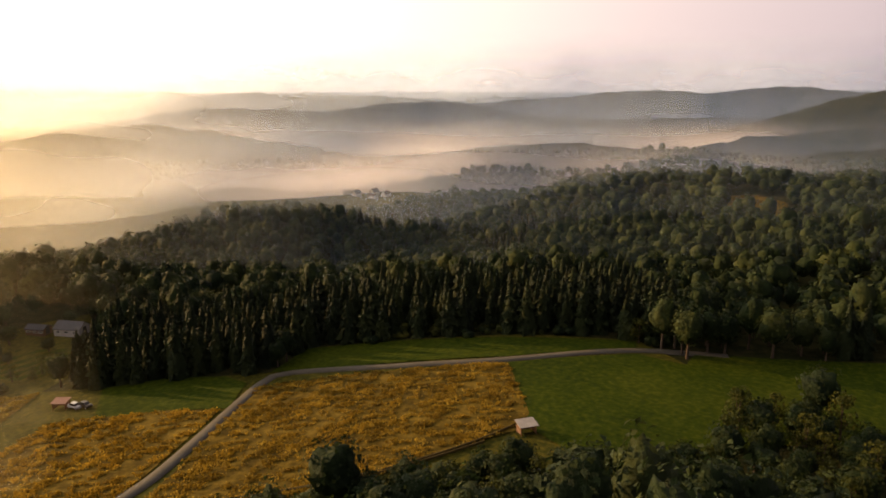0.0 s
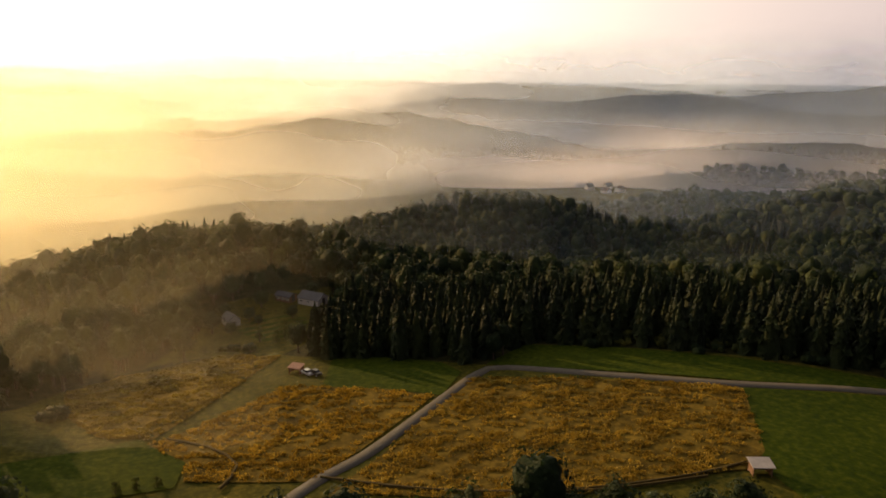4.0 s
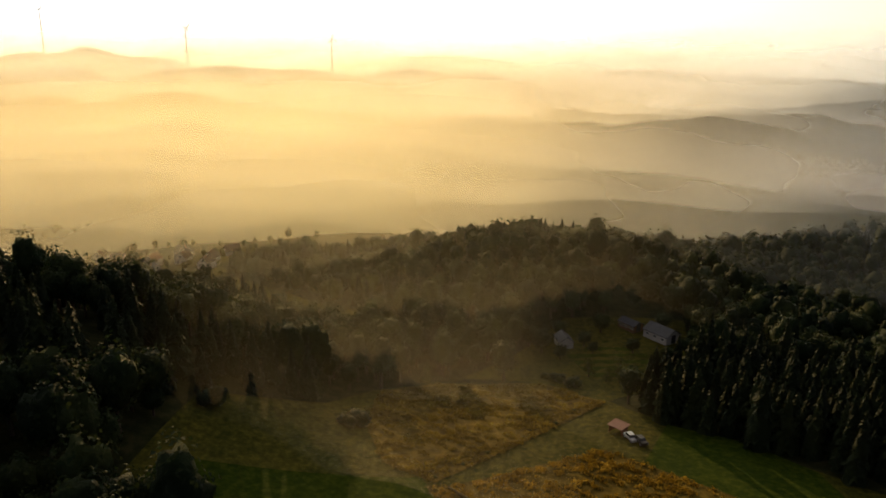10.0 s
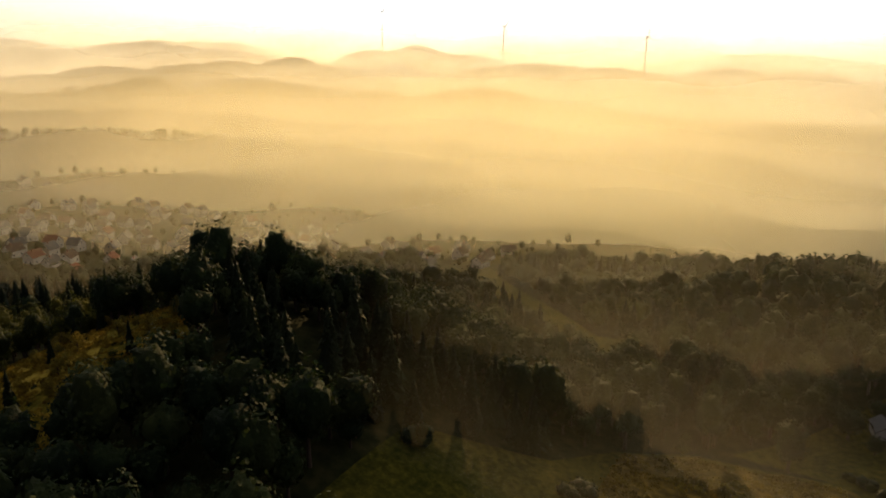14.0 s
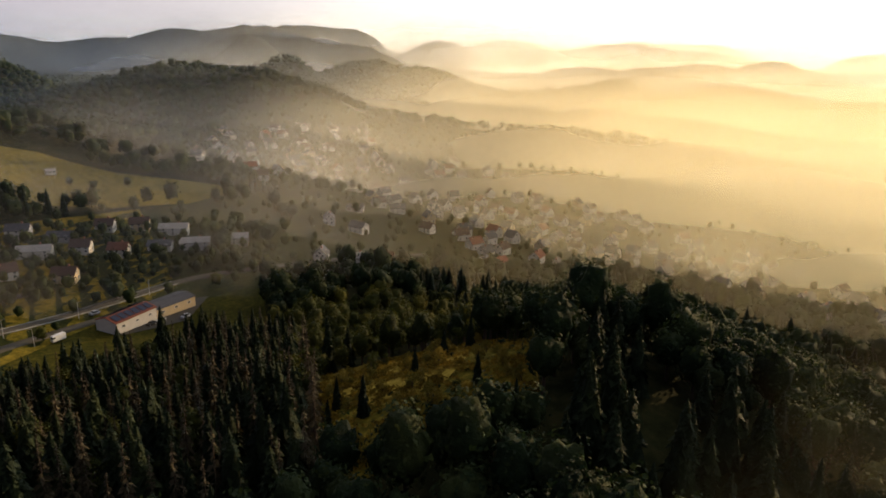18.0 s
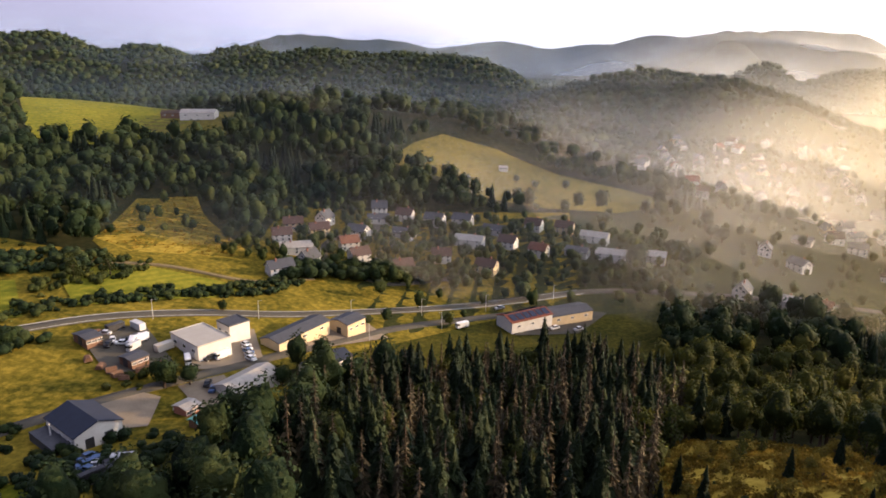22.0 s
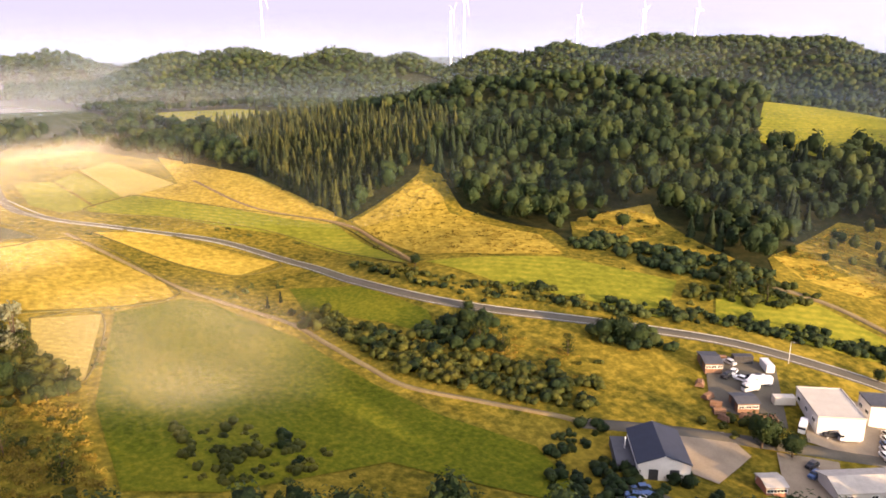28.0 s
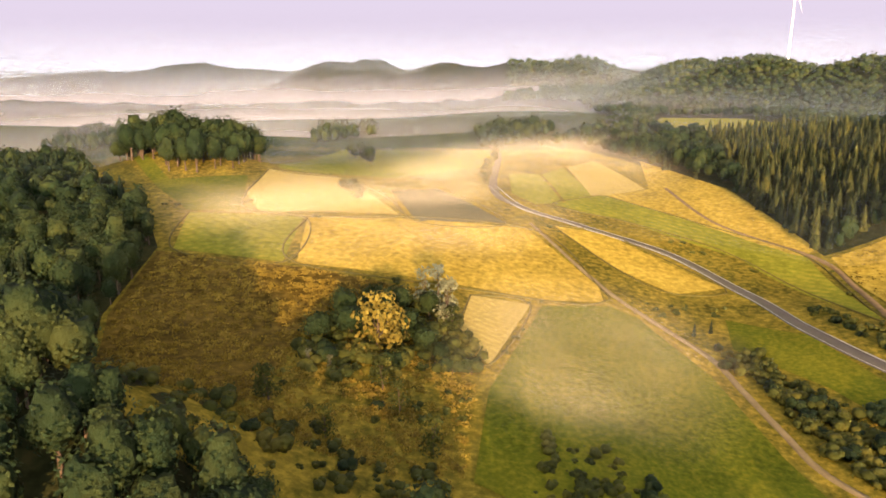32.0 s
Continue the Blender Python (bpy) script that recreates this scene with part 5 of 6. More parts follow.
ROOF_PINK = plain_material("sun-bleached red sheet", (0.24, 0.12, 0.09), 0.7, 0.2, 1)
field_hut("hay_hut", "red-brown board hay hut on the mown plot", -135, 60.9, 45, 3.6, 2.8, 2.0, plain_material("red-brown boards", (0.17, 0.06, 0.035), 0.85, 0.3, 1.5), ROOF_PINK)
field_hut("cattle_shelter", "dark board shelter with a pale flat roof", -9.9, 117.8, 60, 3.6, 2.6, 2.1, WALL_WOOD, ROOF_PALE)

# ---- wind turbines ----
TURBINE_WHITE = plain_material("white turbine paint", (0.80, 0.80, 0.80), 0.4, 0.06, 0.02)


def turbine(bearing, distance, hub, facing, spin):
    x, y = spot(bearing, distance)
    base = float(ground_z(x, y)) - 2
    t = empty("wind_turbine", "tall white three-bladed wind turbine on the ridge", "wind turbine", pose(x, y, base, 0, 0, facing), "turbines on the ridges")
    high = hub - base
    v, f = stem([(0, 0, 0), (0, 0, high * 0.5), (0, 0, high)], [2.2, 1.7, 1.2], 12)
    part("tower", mesh_of("tower", v, f), TURBINE_WHITE, t)
    part("nacelle", box(0, -1.5, high + 1.2, 3.0, 9.0, 3.2, 0.6), TURBINE_WHITE, t)
    bm = bmesh.new()
    bmesh.ops.create_icosphere(bm, subdivisions=2, radius=1.9, matrix=Matrix.Translation((0, -7, high + 1.2)))
    hub_ob = part("hub", bm, TURBINE_WHITE, t)
    for k in range(3):
        bm = bmesh.new()
        rows = []
        for z, w, d in ((1, 1.0, 0.8), (6, 3.0, 0.6), (14, 2.1, 0.4), (26, 1.2, 0.25), (34, 0.3, 0.1)):
            rows.append([bm.verts.new((a * w, b * d, z)) for a, b in ((-0.5, 0), (-0.1, 0.5), (0.5, 0), (-0.1, -0.5))])
        for a, b in zip(rows, rows[1:]):
            for i in range(4):
                bm.faces.new((a[i], a[(i + 1) % 4], b[(i + 1) % 4], b[i]))
        bm.faces.new(rows[-1])
        blade = part("blade", bm, TURBINE_WHITE, hub_ob)
        blade.matrix_basis = Matrix.Translation((0, -7, high + 1.2)) @ Matrix.Rotation(radians(spin + 120 * k), 4, "Y")
    return t


# bearing, distance, hub height, facing, blade angle
TURBINES = [
    (120.2, 2640, 203, 160, 20),
    (110.9, 2381, 150, 150, 40),
    (100.3, 2285, 123, 140, 0),
    (254.4, 1437, 194, 329, 15),
    (240.4, 1725, 176, 315, 50),
    (239.2, 1576, 189, 314, 30),
    (231.0, 1985, 173, 306, 10),
    (226.2, 1890, 181, 301, 70),
    (222.4, 1794, 176, 297, 95),
    (93.1, 3300, 98, 133, 20),
]
for row in TURBINES:
    turbine(*row)

# ---- vehicles and yard clutter ----
TYRE = plain_material("tyre rubber", (0.02, 0.02, 0.02), 0.9, 0.2, 3)
PAINTS = [plain_material(n, c, 0.3, 0.08, 1, 0.2) for n, c in (("white car paint", (0.75, 0.75, 0.75)), ("silver car paint", (0.45, 0.46, 0.48)), ("blue car paint", (0.07, 0.12, 0.25)), ("black car paint", (0.03, 0.03, 0.035)), ("red car paint", (0.40, 0.04, 0.03)))]
CAR_WORDS = ["white", "silver", "blue", "black", "red"]


def car(colour, m, van=False):
    """A parked car: bevelled body, cabin glass, lamps, four wheels with rims."""
    c = empty("van" if van else "car", "%s %s parked in the valley" % (CAR_WORDS[colour], "delivery van" if van else "passenger car"), "van" if van else "car", m, "parked vehicles")
    long_, high = (5.6, 2.3) if van else (4.4, 0.75)
    bm = bmesh.new()
    add_box(bm, 0, 0, 0.35 + high / 2, long_, 1.85, high)
    bmesh.ops.bevel(bm, geom=bm.edges[:], offset=0.16, segments=2, affect="EDGES")
    part("body", bm, PAINTS[colour], c)
    bm = bmesh.new()
    if van:
        add_box(bm, 2.3, 0, 1.9, 1.1, 1.9, 0.7)
    else:
        vs = add_box(bm, -0.2, 0, 1.35, 2.6, 1.7, 0.6)
        for v in vs:
            if v.co.z > 1.4:
                v.co.x, v.co.y = -0.2 + (v.co.x + 0.2) * 0.7, v.co.y * 0.85
    part("cabin_glass", bm, GLASS, c)
    if not van:
        part("roof_panel", box(-0.2, 0, 1.67, 1.75, 1.4, 0.06, 0.02), PAINTS[colour], c)
    for sx in (-1, 1):
        for sy in (-1, 1):
            bm = bmesh.new()
            bmesh.ops.create_cone(bm, cap_ends=True, segments=12, radius1=0.33, radius2=0.33, depth=0.22, matrix=Matrix.Translation((sx * long_ * 0.31, sy * 0.86, 0.33)) @ Matrix.Rotation(math.pi / 2, 4, "X"))
            w = part("wheel", bm, TYRE, c)
            bm = bmesh.new()
            bmesh.ops.create_cone(bm, cap_ends=True, segments=10, radius1=0.2, radius2=0.2, depth=0.25, matrix=Matrix.Translation((sx * long_ * 0.31, sy * 0.86, 0.33)) @ Matrix.Rotation(math.pi / 2, 4, "X"))
            part("rim", bm, METAL_PALE, w)
        part("headlight" if sx > 0 else "tail_light", box(sx * (long_ / 2 - 0.03), 0.6, 0.75, 0.1, 0.35, 0.15, 0.02), METAL_PALE if sx > 0 else PAINTS[4], c)
    return c


parked = np.random.default_rng(8)
car_proto = {}


def park(x, y, turn, colour, van=False, lift=0.62):
    key = colour, van
    if key in car_proto:
        copy_thing(car_proto[key], on_ground(x, y, turn, lift))
    else:
        car_proto[key] = car(colour, on_ground(x, y, turn, lift), van)


for k in range(5):
    park(47 - k * 1.4, -219 + k * 2.4, 150, (1, 0, 2, 1, 0)[k])
for x, y, turn, colour, van in ((50, -207, 60, 0, True), (53, -204, 60, 3, False), (58, -199, 120, 0, True), (43, -184, 100, 2, False), (46, -187, 100, 3, False), (-22, -276, 36, 0, True), (-36, -303, 30, 1, False), (-60, -287, 35, 0, False), (-56, -284, 35, 3, False), (-70, -288, 35, 1, False)):
    park(x, y, turn, colour, van)
for k in range(16):
    park(46 + parked.uniform(-6, 7), -133 + parked.uniform(-7, 7) * 0.9, parked.uniform(0, 180), int(parked.choice([0, 1, 2, 3, 3])), k % 9 == 0)
for k in range(14):
    park(84 + parked.uniform(-8, 8), -204 + parked.uniform(-6, 8), parked.uniform(0, 180), int(parked.choice([0, 1, 3, 0])), k % 5 == 0)
for x, y, t, c in ((-130, 63, 20, 1), (-128, 65, 20, 3)):
    park(x, y, t, c, c == 0, 0.5)


def log_pile(x, y, turn):
    p = empty("log_pile", "stack of cut logs in the storage yard", "log pile", on_ground(x, y, turn, 0.55), "piles in the yard")
    for r in range(3):
        for k in range(5 - r):
            bm = bmesh.new()
            bmesh.ops.create_cone(bm, cap_ends=True, segments=8, radius1=0.26, radius2=0.24, depth=3.2, matrix=Matrix.Translation((0, (k + r * 0.5) * 0.5 - 1, 0.26 + r * 0.44)) @ Matrix.Rotation(math.pi / 2, 4, "Y"))
            part("log", bm, WALL_WOOD, p)
    return p


pile = log_pile(76, -186, 40)
for x, y, t in ((73, -184, 60), (68, -189, 20), (66, -192, 80), (86, -190, 130), (80, -187, 100), (94, -207, 60), (70, -183, 10), (64, -195, 150)):
    copy_thing(pile, on_ground(x, y, t, 0.55))


def container(x, y, turn, mat, label):
    c = empty("container", label, "container", on_ground(x, y, turn, 0.6), "containers in the yard")
    part("body", box(0, 0, 1.25, 6, 2.4, 2.4, 0.04), mat, c)
    for k in range(10):
        for s in (-1, 1):
            part("rib", box(-2.7 + k * 0.6, s * 1.22, 1.25, 0.2, 0.06, 2.2), mat, c)
    return c


container(90, -212, 60, METAL_DARK, "dark steel container in the yard")
container(84, -216, 150, METAL_PALE, "pale steel container in the yard")
container(69, -205, 60, ROOF_WHITE, "white site container beside the hall")


def street_lamp(m):
    """A slim roadside lamp: tapered mast, short arm and lamp head."""
    p = empty("street_lamp", "slim grey street lamp beside the valley road", "street lamp", m, "lamps along the road")
    v, f = stem([(0, 0, -0.4), (0, 0, 3), (0, 0, 7)], [0.11, 0.09, 0.06], 8)
    part("mast", mesh_of("mast", v, f), METAL_PALE, p)
    part("arm", box(0, 0.6, 6.95, 0.07, 1.3, 0.07, 0.01), METAL_PALE, p)
    head = part("lamp_head", box(0, 1.35, 6.9, 0.28, 0.7, 0.14, 0.03), METAL_DARK, p)
    part("lens", box(0, 1.38, 6.82, 0.2, 0.5, 0.04, 0.01), FRAME_WHITE, head)
    return p


lamp = street_lamp(on_ground(52, -244, 120, 0.5))
for x, y, turn in ((22, -266, 125), (-4, -283, 125), (-30, -300, 125), (10, -246, 300), (-14, -272, 300), (84, -226, 125), (52, -325, 30), (60, -352, 80), (-60, -322, 125)):
    copy_thing(lamp, on_ground(x, y, turn, 0.5))


# ---- single trees, bushes and hedges ----
def tree_proto(name, label, category, shape, leaf, group):
    t = empty(name, label, category, pose(0, 0, 0), group)
    (cv, cf), (tv, tf) = shape
    part("trunk", mesh_of("trunk", tv, tf), BARK, t)
    part("crown", mesh_of("crown", cv, cf), leaf, t)
    return t


def bush_shape(seed, height, spread, cards, size, grid=3):
    """A bush that stands on the ground: several rounded bodies of foliage with leaf clumps all over."""
    g = np.random.default_rng(seed)
    v, f, at = [], [], 0
    bodies = [(np.array([g.normal() * spread * 0.2, g.normal() * spread * 0.2, height * g.uniform(0.28, 0.5)]), spread * g.uniform(0.2, 0.32)) for k in range(4)]
    hv, hf = ball_grid(grid)
    squash = np.array([1, 1, height / spread * 1.15])
    for c, r in bodies:
        v.append(c + hv * g.uniform(0.72, 1.0, len(hv))[:, None] * r * squash)
        f.append(hf + at)
        at += len(hv)
    leaves = []
    for k in range(cards):
        c, r = bodies[g.integers(len(bodies))]
        d = g.normal(size=3)
        d /= np.linalg.norm(d)
        p = c + d * r * g.uniform(0.85, 1.12) * squash
        p[2] = max(p[2], 0.1)
        leaves += card(p, d + g.normal(size=3) * 0.4, size, g)
    v.append(np.array(leaves))
    f.append(np.arange(len(leaves)).reshape(-1, 4) + at)
    tv, tf = stem([(0, 0, -0.5), (0.1, 0, height * 0.5)], [spread * 0.03, 0.03], 5)
    return (np.vstack(v), np.vstack(f)), (tv, tf)


LONE = "single trees in the fields"
TREES = {
    "broad": tree_proto("broadleaf_tree", "dark green broad-leaved tree with an uneven crown", "tree", dome_shape(101, 14, 11.5, 420, 0.95, 5), LEAF_BROAD, LONE),
    "broad2": tree_proto("broadleaf_tree", "rounded dark green tree with dense foliage", "tree", dome_shape(102, 12, 11, 400, 0.9, 5), LEAF_BROAD, LONE),
    "light": tree_proto("broadleaf_tree", "light green tree catching the low sun", "tree", broad_shape(103, 13, 8.5, 520, 0.9), LEAF_BUSH, LONE),
    "bush": tree_proto("bush", "low dense green bush in the grass", "bush", bush_shape(104, 3.2, 4.6, 110, 0.55), LEAF_BUSH, "bushes and hedges"),
    "bush2": tree_proto("bush", "dark spreading bush beside the path", "bush", bush_shape(105, 4.2, 6.0, 140, 0.65), LEAF_BROAD, "bushes and hedges"),
    "spruce": tree_proto("spruce_tree", "dark green spruce with drooping boughs", "tree", spruce_shape(106, 19, 6.4, 24, 10), LEAF_SPRUCE, "spruces on the hill"),
    "dead": tree_proto("dead_spruce", "bare grey-brown dead spruce still standing", "tree", spruce_shape(107, 20, 4.6, 24, 9, True), LEAF_DEAD, "spruces on the hill"),
    "gold": tree_proto("golden_tree", "yellow-green tree lit by the morning sun", "tree", broad_shape(108, 10, 8.5, 520, 0.85), LEAF_GOLD, LONE),
    "silver": tree_proto("silver_tree", "slender silvery-leaved tree in the grove", "tree", broad_shape(109, 11, 4.5, 320, 0.7), LEAF_SILVER, LONE),
}
used = set()
planted = np.random.default_rng(21)


def plant(kind, x, y, size=1.0):
    m = on_ground(x, y, planted.uniform(0, 360), -0.2)
    s = size * planted.uniform(0.88, 1.12)
    t = TREES[kind]
    if kind in used:
        t = copy_thing(t, m)
    used.add(kind)
    t.matrix_basis = m @ Matrix.Diagonal((s, s, s * planted.uniform(0.92, 1.1), 1))
    return t


def row_of(kinds, line, gap, wide=2.0, size=1.0):
    """Bushes or trees set along a line of the plan."""
    for (ax, ay), (bx, by) in zip(line, line[1:]):
        n = max(1, int(math.hypot(bx - ax, by - ay) / gap))
        for k in range(n):
            t = (k + planted.uniform(0, 0.9)) / n
            plant(kinds[int(planted.integers(len(kinds)))], ax + (bx - ax) * t + planted.normal() * wide, ay + (by - ay) * t + planted.normal() * wide, size * planted.uniform(0.75, 1.2))


def fill(kinds, outline, gap, size=1.0, share=1.0):
    xs, ys = [p[0] for p in outline], [p[1] for p in outline]
    gx, gy = np.meshgrid(np.arange(min(xs), max(xs), gap), np.arange(min(ys), max(ys), gap))
    gx, gy = gx.ravel() + planted.uniform(-0.4, 0.4, gx.size) * gap, gy.ravel() + planted.uniform(-0.4, 0.4, gx.size) * gap
    for x, y in zip(gx[inside(outline, gx, gy)], gy[inside(outline, gx, gy)]):
        if planted.uniform() < share:
            plant(kinds[int(planted.integers(len(kinds)))], x, y, size * planted.uniform(0.8, 1.2))


# plateau: hedge foot of the wood, lone trees by the lane and the farm
row_of(["bush", "bush2"], [(-112, 137), (-90, 157), (-56, 186), (-38, 202)], 6, 1.5)
for kind, x, y, s in (("light", -26, 198, 0.7), ("spruce", -30, 208, 1.0), ("broad", -20, 205, 0.9), ("bush2", -21, 197, 1.0), ("bush", -177, 8, 1.1), ("light", -176, 9, 0.5), ("bush2", -131, -4, 1.3), ("bush2", -128, -7, 1.0),
                     ("light", -183, 61, 0.6), ("light", -181, 70, 0.6), ("light", -178, 66, 0.5), ("bush2", -172, 55, 1.1), ("bush2", -178, 50, 1.1), ("bush", -182, 47, 1.2), ("broad2", -207, 48, 0.8), ("broad2", -213, 44, 0.8),
                     ("light", -75, 9, 0.3), ("light", -74, 5, 0.3), ("light", -74, 13, 0.3), ("bush2", -118, -38, 1.4), ("broad", -104, -46, 0.6)):
    plant(kind, x, y, s)
row_of(["bush"], [(-160, 60), (-103, 14)], 9, 0.6, 0.45)
# wood in front of the plateau
fill(["broad", "broad2", "broad2", "light"], FRONT_WOOD, 6.4, 0.72)
row_of(["bush2", "bush"], [(-26, 52), (-14, 78), (4, 104)], 5, 1.5)
# island grove and bushes among the eastern fields
for kind, x, y, s in (("broad2", 146, 20, 0.75), ("broad", 161, 17, 0.75), ("broad2", 174, 12, 0.75), ("broad", 172, 3, 0.8), ("broad2", 163, 6, 0.85), ("broad", 176, -6, 0.7), ("broad2", 152, 12, 0.8), ("gold", 146, 2, 1.3), ("gold", 140, 9, 0.45), ("silver", 180, -8, 1.25),
                     ("silver", 176, -12, 1.25), ("silver", 171, -13, 1.1), ("silver", 183, -3, 1.2), ("light", 168, -15, 0.6), ("broad2", 152, -10, 0.7), ("broad2", 158, -3, 0.8), ("broad", 147, -16, 0.5), ("bush2", 143, -20, 1.1), ("bush2", 145, -25, 1.0), ("silver", 131, 17, 0.4), ("silver", 131, 11, 0.4), ("bush2", 138, -4, 1.2), ("bush2", 136, 16, 1.2)):
    plant(kind, x, y, s * (1.35 if s > 0.55 else 1.15))
ISLAND = [(138, 24), (160, 24), (182, 8), (188, -8), (172, -18), (150, -26), (140, -14), (128, 0), (126, 14)]
row_of(["bush", "bush2"], [(30, -150), (18, -152), (8, -172)], 4.5, 2.0, 0.9)
fill(["bush", "bush2", "light"], [(125, 20), (130, -20), (100, -30), (86, -10), (86, 20)], 8, 0.8, 0.5)
fill(["bush2", "bush"], [(120, -50), (118, -64), (95, -78), (86, -68), (96, -48)], 7, 0.8, 0.55)
fill(["bush2", "bush"], [(84, -76), (72, -100), (64, -112), (78, -90)], 8, 1.0, 0.8)
for x, y in ((205, -92), (209, -98)):
    plant("spruce", x, y, 0.3)
row_of(["light", "broad2"], [(383, 4), (420, 10), (457, 14), (520, 20), (592, 27)], 11, 2.5, 0.55)
fill(["bush2", "broad2"], [(337, 80), (317, 62), (293, 50), (306, 66)], 5, 0.6, 0.8)
fill(["broad2", "broad"], [(560, 140), (600, 170), (628, 178), (600, 148), (520, 115), (483, 108)], 9, 0.8, 0.9)
fill(["bush2", "bush"], [(92, -42), (126, -56), (107, -69), (95, -60)], 5.5, 0.45, 0.6)
for x, y, s in ((441, -120, 0.5), (566, 148, 1.0), (575, 140, 0.8), (318, 62, 0.5), (325, 66, 0.5), (312, 60, 0.45)):
    plant("light" if s == 0.5 else "broad2", x, y, s)
# strip of bushes along the gravel path
row_of(["bush2", "bush", "bush2"], [(190, -101), (165, -110), (138, -119), (121, -129), (106, -138), (92, -152)], 4.0, 2.0)
row_of(["bush2", "bush"], [(176, -112), (150, -123), (128, -136), (110, -150), (98, -163)], 4.5, 2.5, 1.1)
row_of(["bush2", "light"], [(150, -132), (133, -143), (126, -158), (116, -168)], 7, 3.5, 0.9)
row_of(["bush", "bush2"], [(232, -135), (192, -148), (170, -158), (160, -170)], 6, 1.2, 0.7)
row_of(["bush2", "bush2", "bush"], [(172, -178), (161, -186), (148, -190), (138, -196), (122, -216), (108, -231), (80, -252), (58, -272)], 4.5, 1.5, 0.9)
for x, y, s in ((144, -150, 0.75), (148, -146, 0.7), (117, -187, 0.8), (121, -183, 0.75), (112, -190, 0.7), (160, -153, 0.5), (211, -156, 0.55), (66, -244, 0.4), (57, -182, 0.85), (51, -186, 0.6), (58, -187, 0.7), (26, -196, 0.6)):
    plant("broad2", x, y, s)
# scrub on the slopes under the woods
fill(["bush2", "light", "bush"], [(140, -240), (130, -228), (112, -262), (116, -280), (128, -270)], 8, 0.8, 0.7)
for x, y, s in ((210, -266, 0.8), (228, -262, 0.7), (175, -290, 0.5), (150, -310, 0.5), (140, -320, 0.4), (152, -345, 0.7), (100, -330, 0.8), (104, -345, 0.8), (122, -336, 0.6)):
    plant("broad2", x, y, s)
fill(["bush", "bush2"], [(60, -510), (-20, -480), (-30, -500), (50, -530)], 14, 1.4, 0.5)
row_of(["broad2", "broad"], [(-30, -505), (-70, -512)], 9, 3, 0.6)
fine_road = [(ax + (bx_ - ax) * k / 12, ay + (by_ - ay) * k / 12) for (ax, ay), (bx_, by_) in zip(ROAD_NEAR + PATH_NEAR, ROAD_NEAR[1:] + PATH_NEAR[:1] + PATH_NEAR[1:]) for k in range(12)]
# thickets that grow together
def thicket(outline, gap, lo, hi, leaf=LEAF_BUSH):
    x, y = scattered(gap, 400, lambda x, y: inside(outline, x, y))
    woodland("thicket", "dense thicket of bushes grown together", x, y, THICKET, leaf, lo, hi, False)


THICKET = [bush_shape(200 + k, 4.4, 6.0, 36, 0.8, 2) for k in range(5)]
thicket([(195, -99), (165, -106), (140, -113), (124, -118), (100, -140), (88, -153), (98, -166), (118, -150), (135, -134), (160, -122), (188, -110)], 4.0, 0.6, 1.3)
thicket([(152, -128), (132, -140), (138, -152), (150, -156), (160, -142)], 4.5, 0.8, 1.8, LEAF_BROAD)
thicket([(126, -178), (112, -182), (106, -196), (118, -198), (128, -190)], 4.5, 0.9, 1.9, LEAF_BROAD)
thicket([(236, -134), (192, -147), (172, -156), (160, -172), (150, -182), (140, -190), (146, -196), (162, -190), (176, -172), (196, -156), (236, -142)], 4.2, 0.4, 0.9)
thicket([(140, -192), (122, -212), (106, -228), (80, -249), (56, -270), (48, -290), (60, -290), (84, -262), (112, -238), (128, -222), (144, -202)], 4.2, 0.6, 1.2, LEAF_BROAD)
thicket([(200, -228), (178, -238), (158, -244), (136, -254), (128, -270), (140, -282), (165, -270), (186, -256), (206, -246)], 5.0, 0.8, 1.7, LEAF_BROAD)
thicket([(140, -236), (126, -232), (110, -262), (114, -284), (128, -276)], 5.5, 0.6, 1.2)
thicket([(60, -292), (46, -300), (24, -312), (0, -322), (-6, -338), (20, -334), (44, -318), (62, -304)], 4.4, 1.1, 2.3, LEAF_BROAD)
thicket([(84, -150), (74, -132), (60, -138), (50, -146), (40, -148), (36, -128), (44, -118), (62, -118), (86, -136)], 4.6, 0.5, 1.2, LEAF_BROAD)
thicket([(72, -176), (58, -180), (50, -190), (58, -194), (68, -188), (74, -182)], 5.0, 0.5, 1.0)
thicket(ISLAND, 4.6, 0.7, 1.7, LEAF_BUSH)
thicket([(120, -46), (116, -66), (94, -80), (84, -70), (92, -50)], 5.0, 0.4, 0.9)
thicket([(92, 40), (100, 14), (92, -30), (80, -30), (74, 20), (80, 46)], 6.0, 0.5, 1.2)
thicket([(-30, 50), (-24, 66), (-14, 84), (2, 104), (10, 108), (2, 92), (-10, 70), (-18, 52)], 4.0, 0.6, 1.3, LEAF_BROAD)
thicket([(-112, 139), (-92, 158), (-60, 186), (-40, 204), (-44, 208), (-66, 190), (-98, 162), (-116, 143)], 4.0, 0.5, 1.1)
for x, y, s in ((-205, 80, 0.6), (-212, 64, 0.6), (-205, 66, 0.5), (-224, 72, 0.7), (-203, 98, 0.7), (-196, 90, 0.6), (-228, 96, 0.8), (-214, 106, 0.8), (-200, 54, 0.6), (-222, 56, 0.7)):
    plant("broad2", x, y, s)
# barn surroundings
row_of(["bush2", "bush"], [(82, -150), (74, -138), (58, -140), (52, -150), (42, -152)], 4, 1.2, 0.9)
row_of(["bush2"], [(50, -124), (40, -120), (34, -134), (36, -150)], 4, 1.5, 1.1)
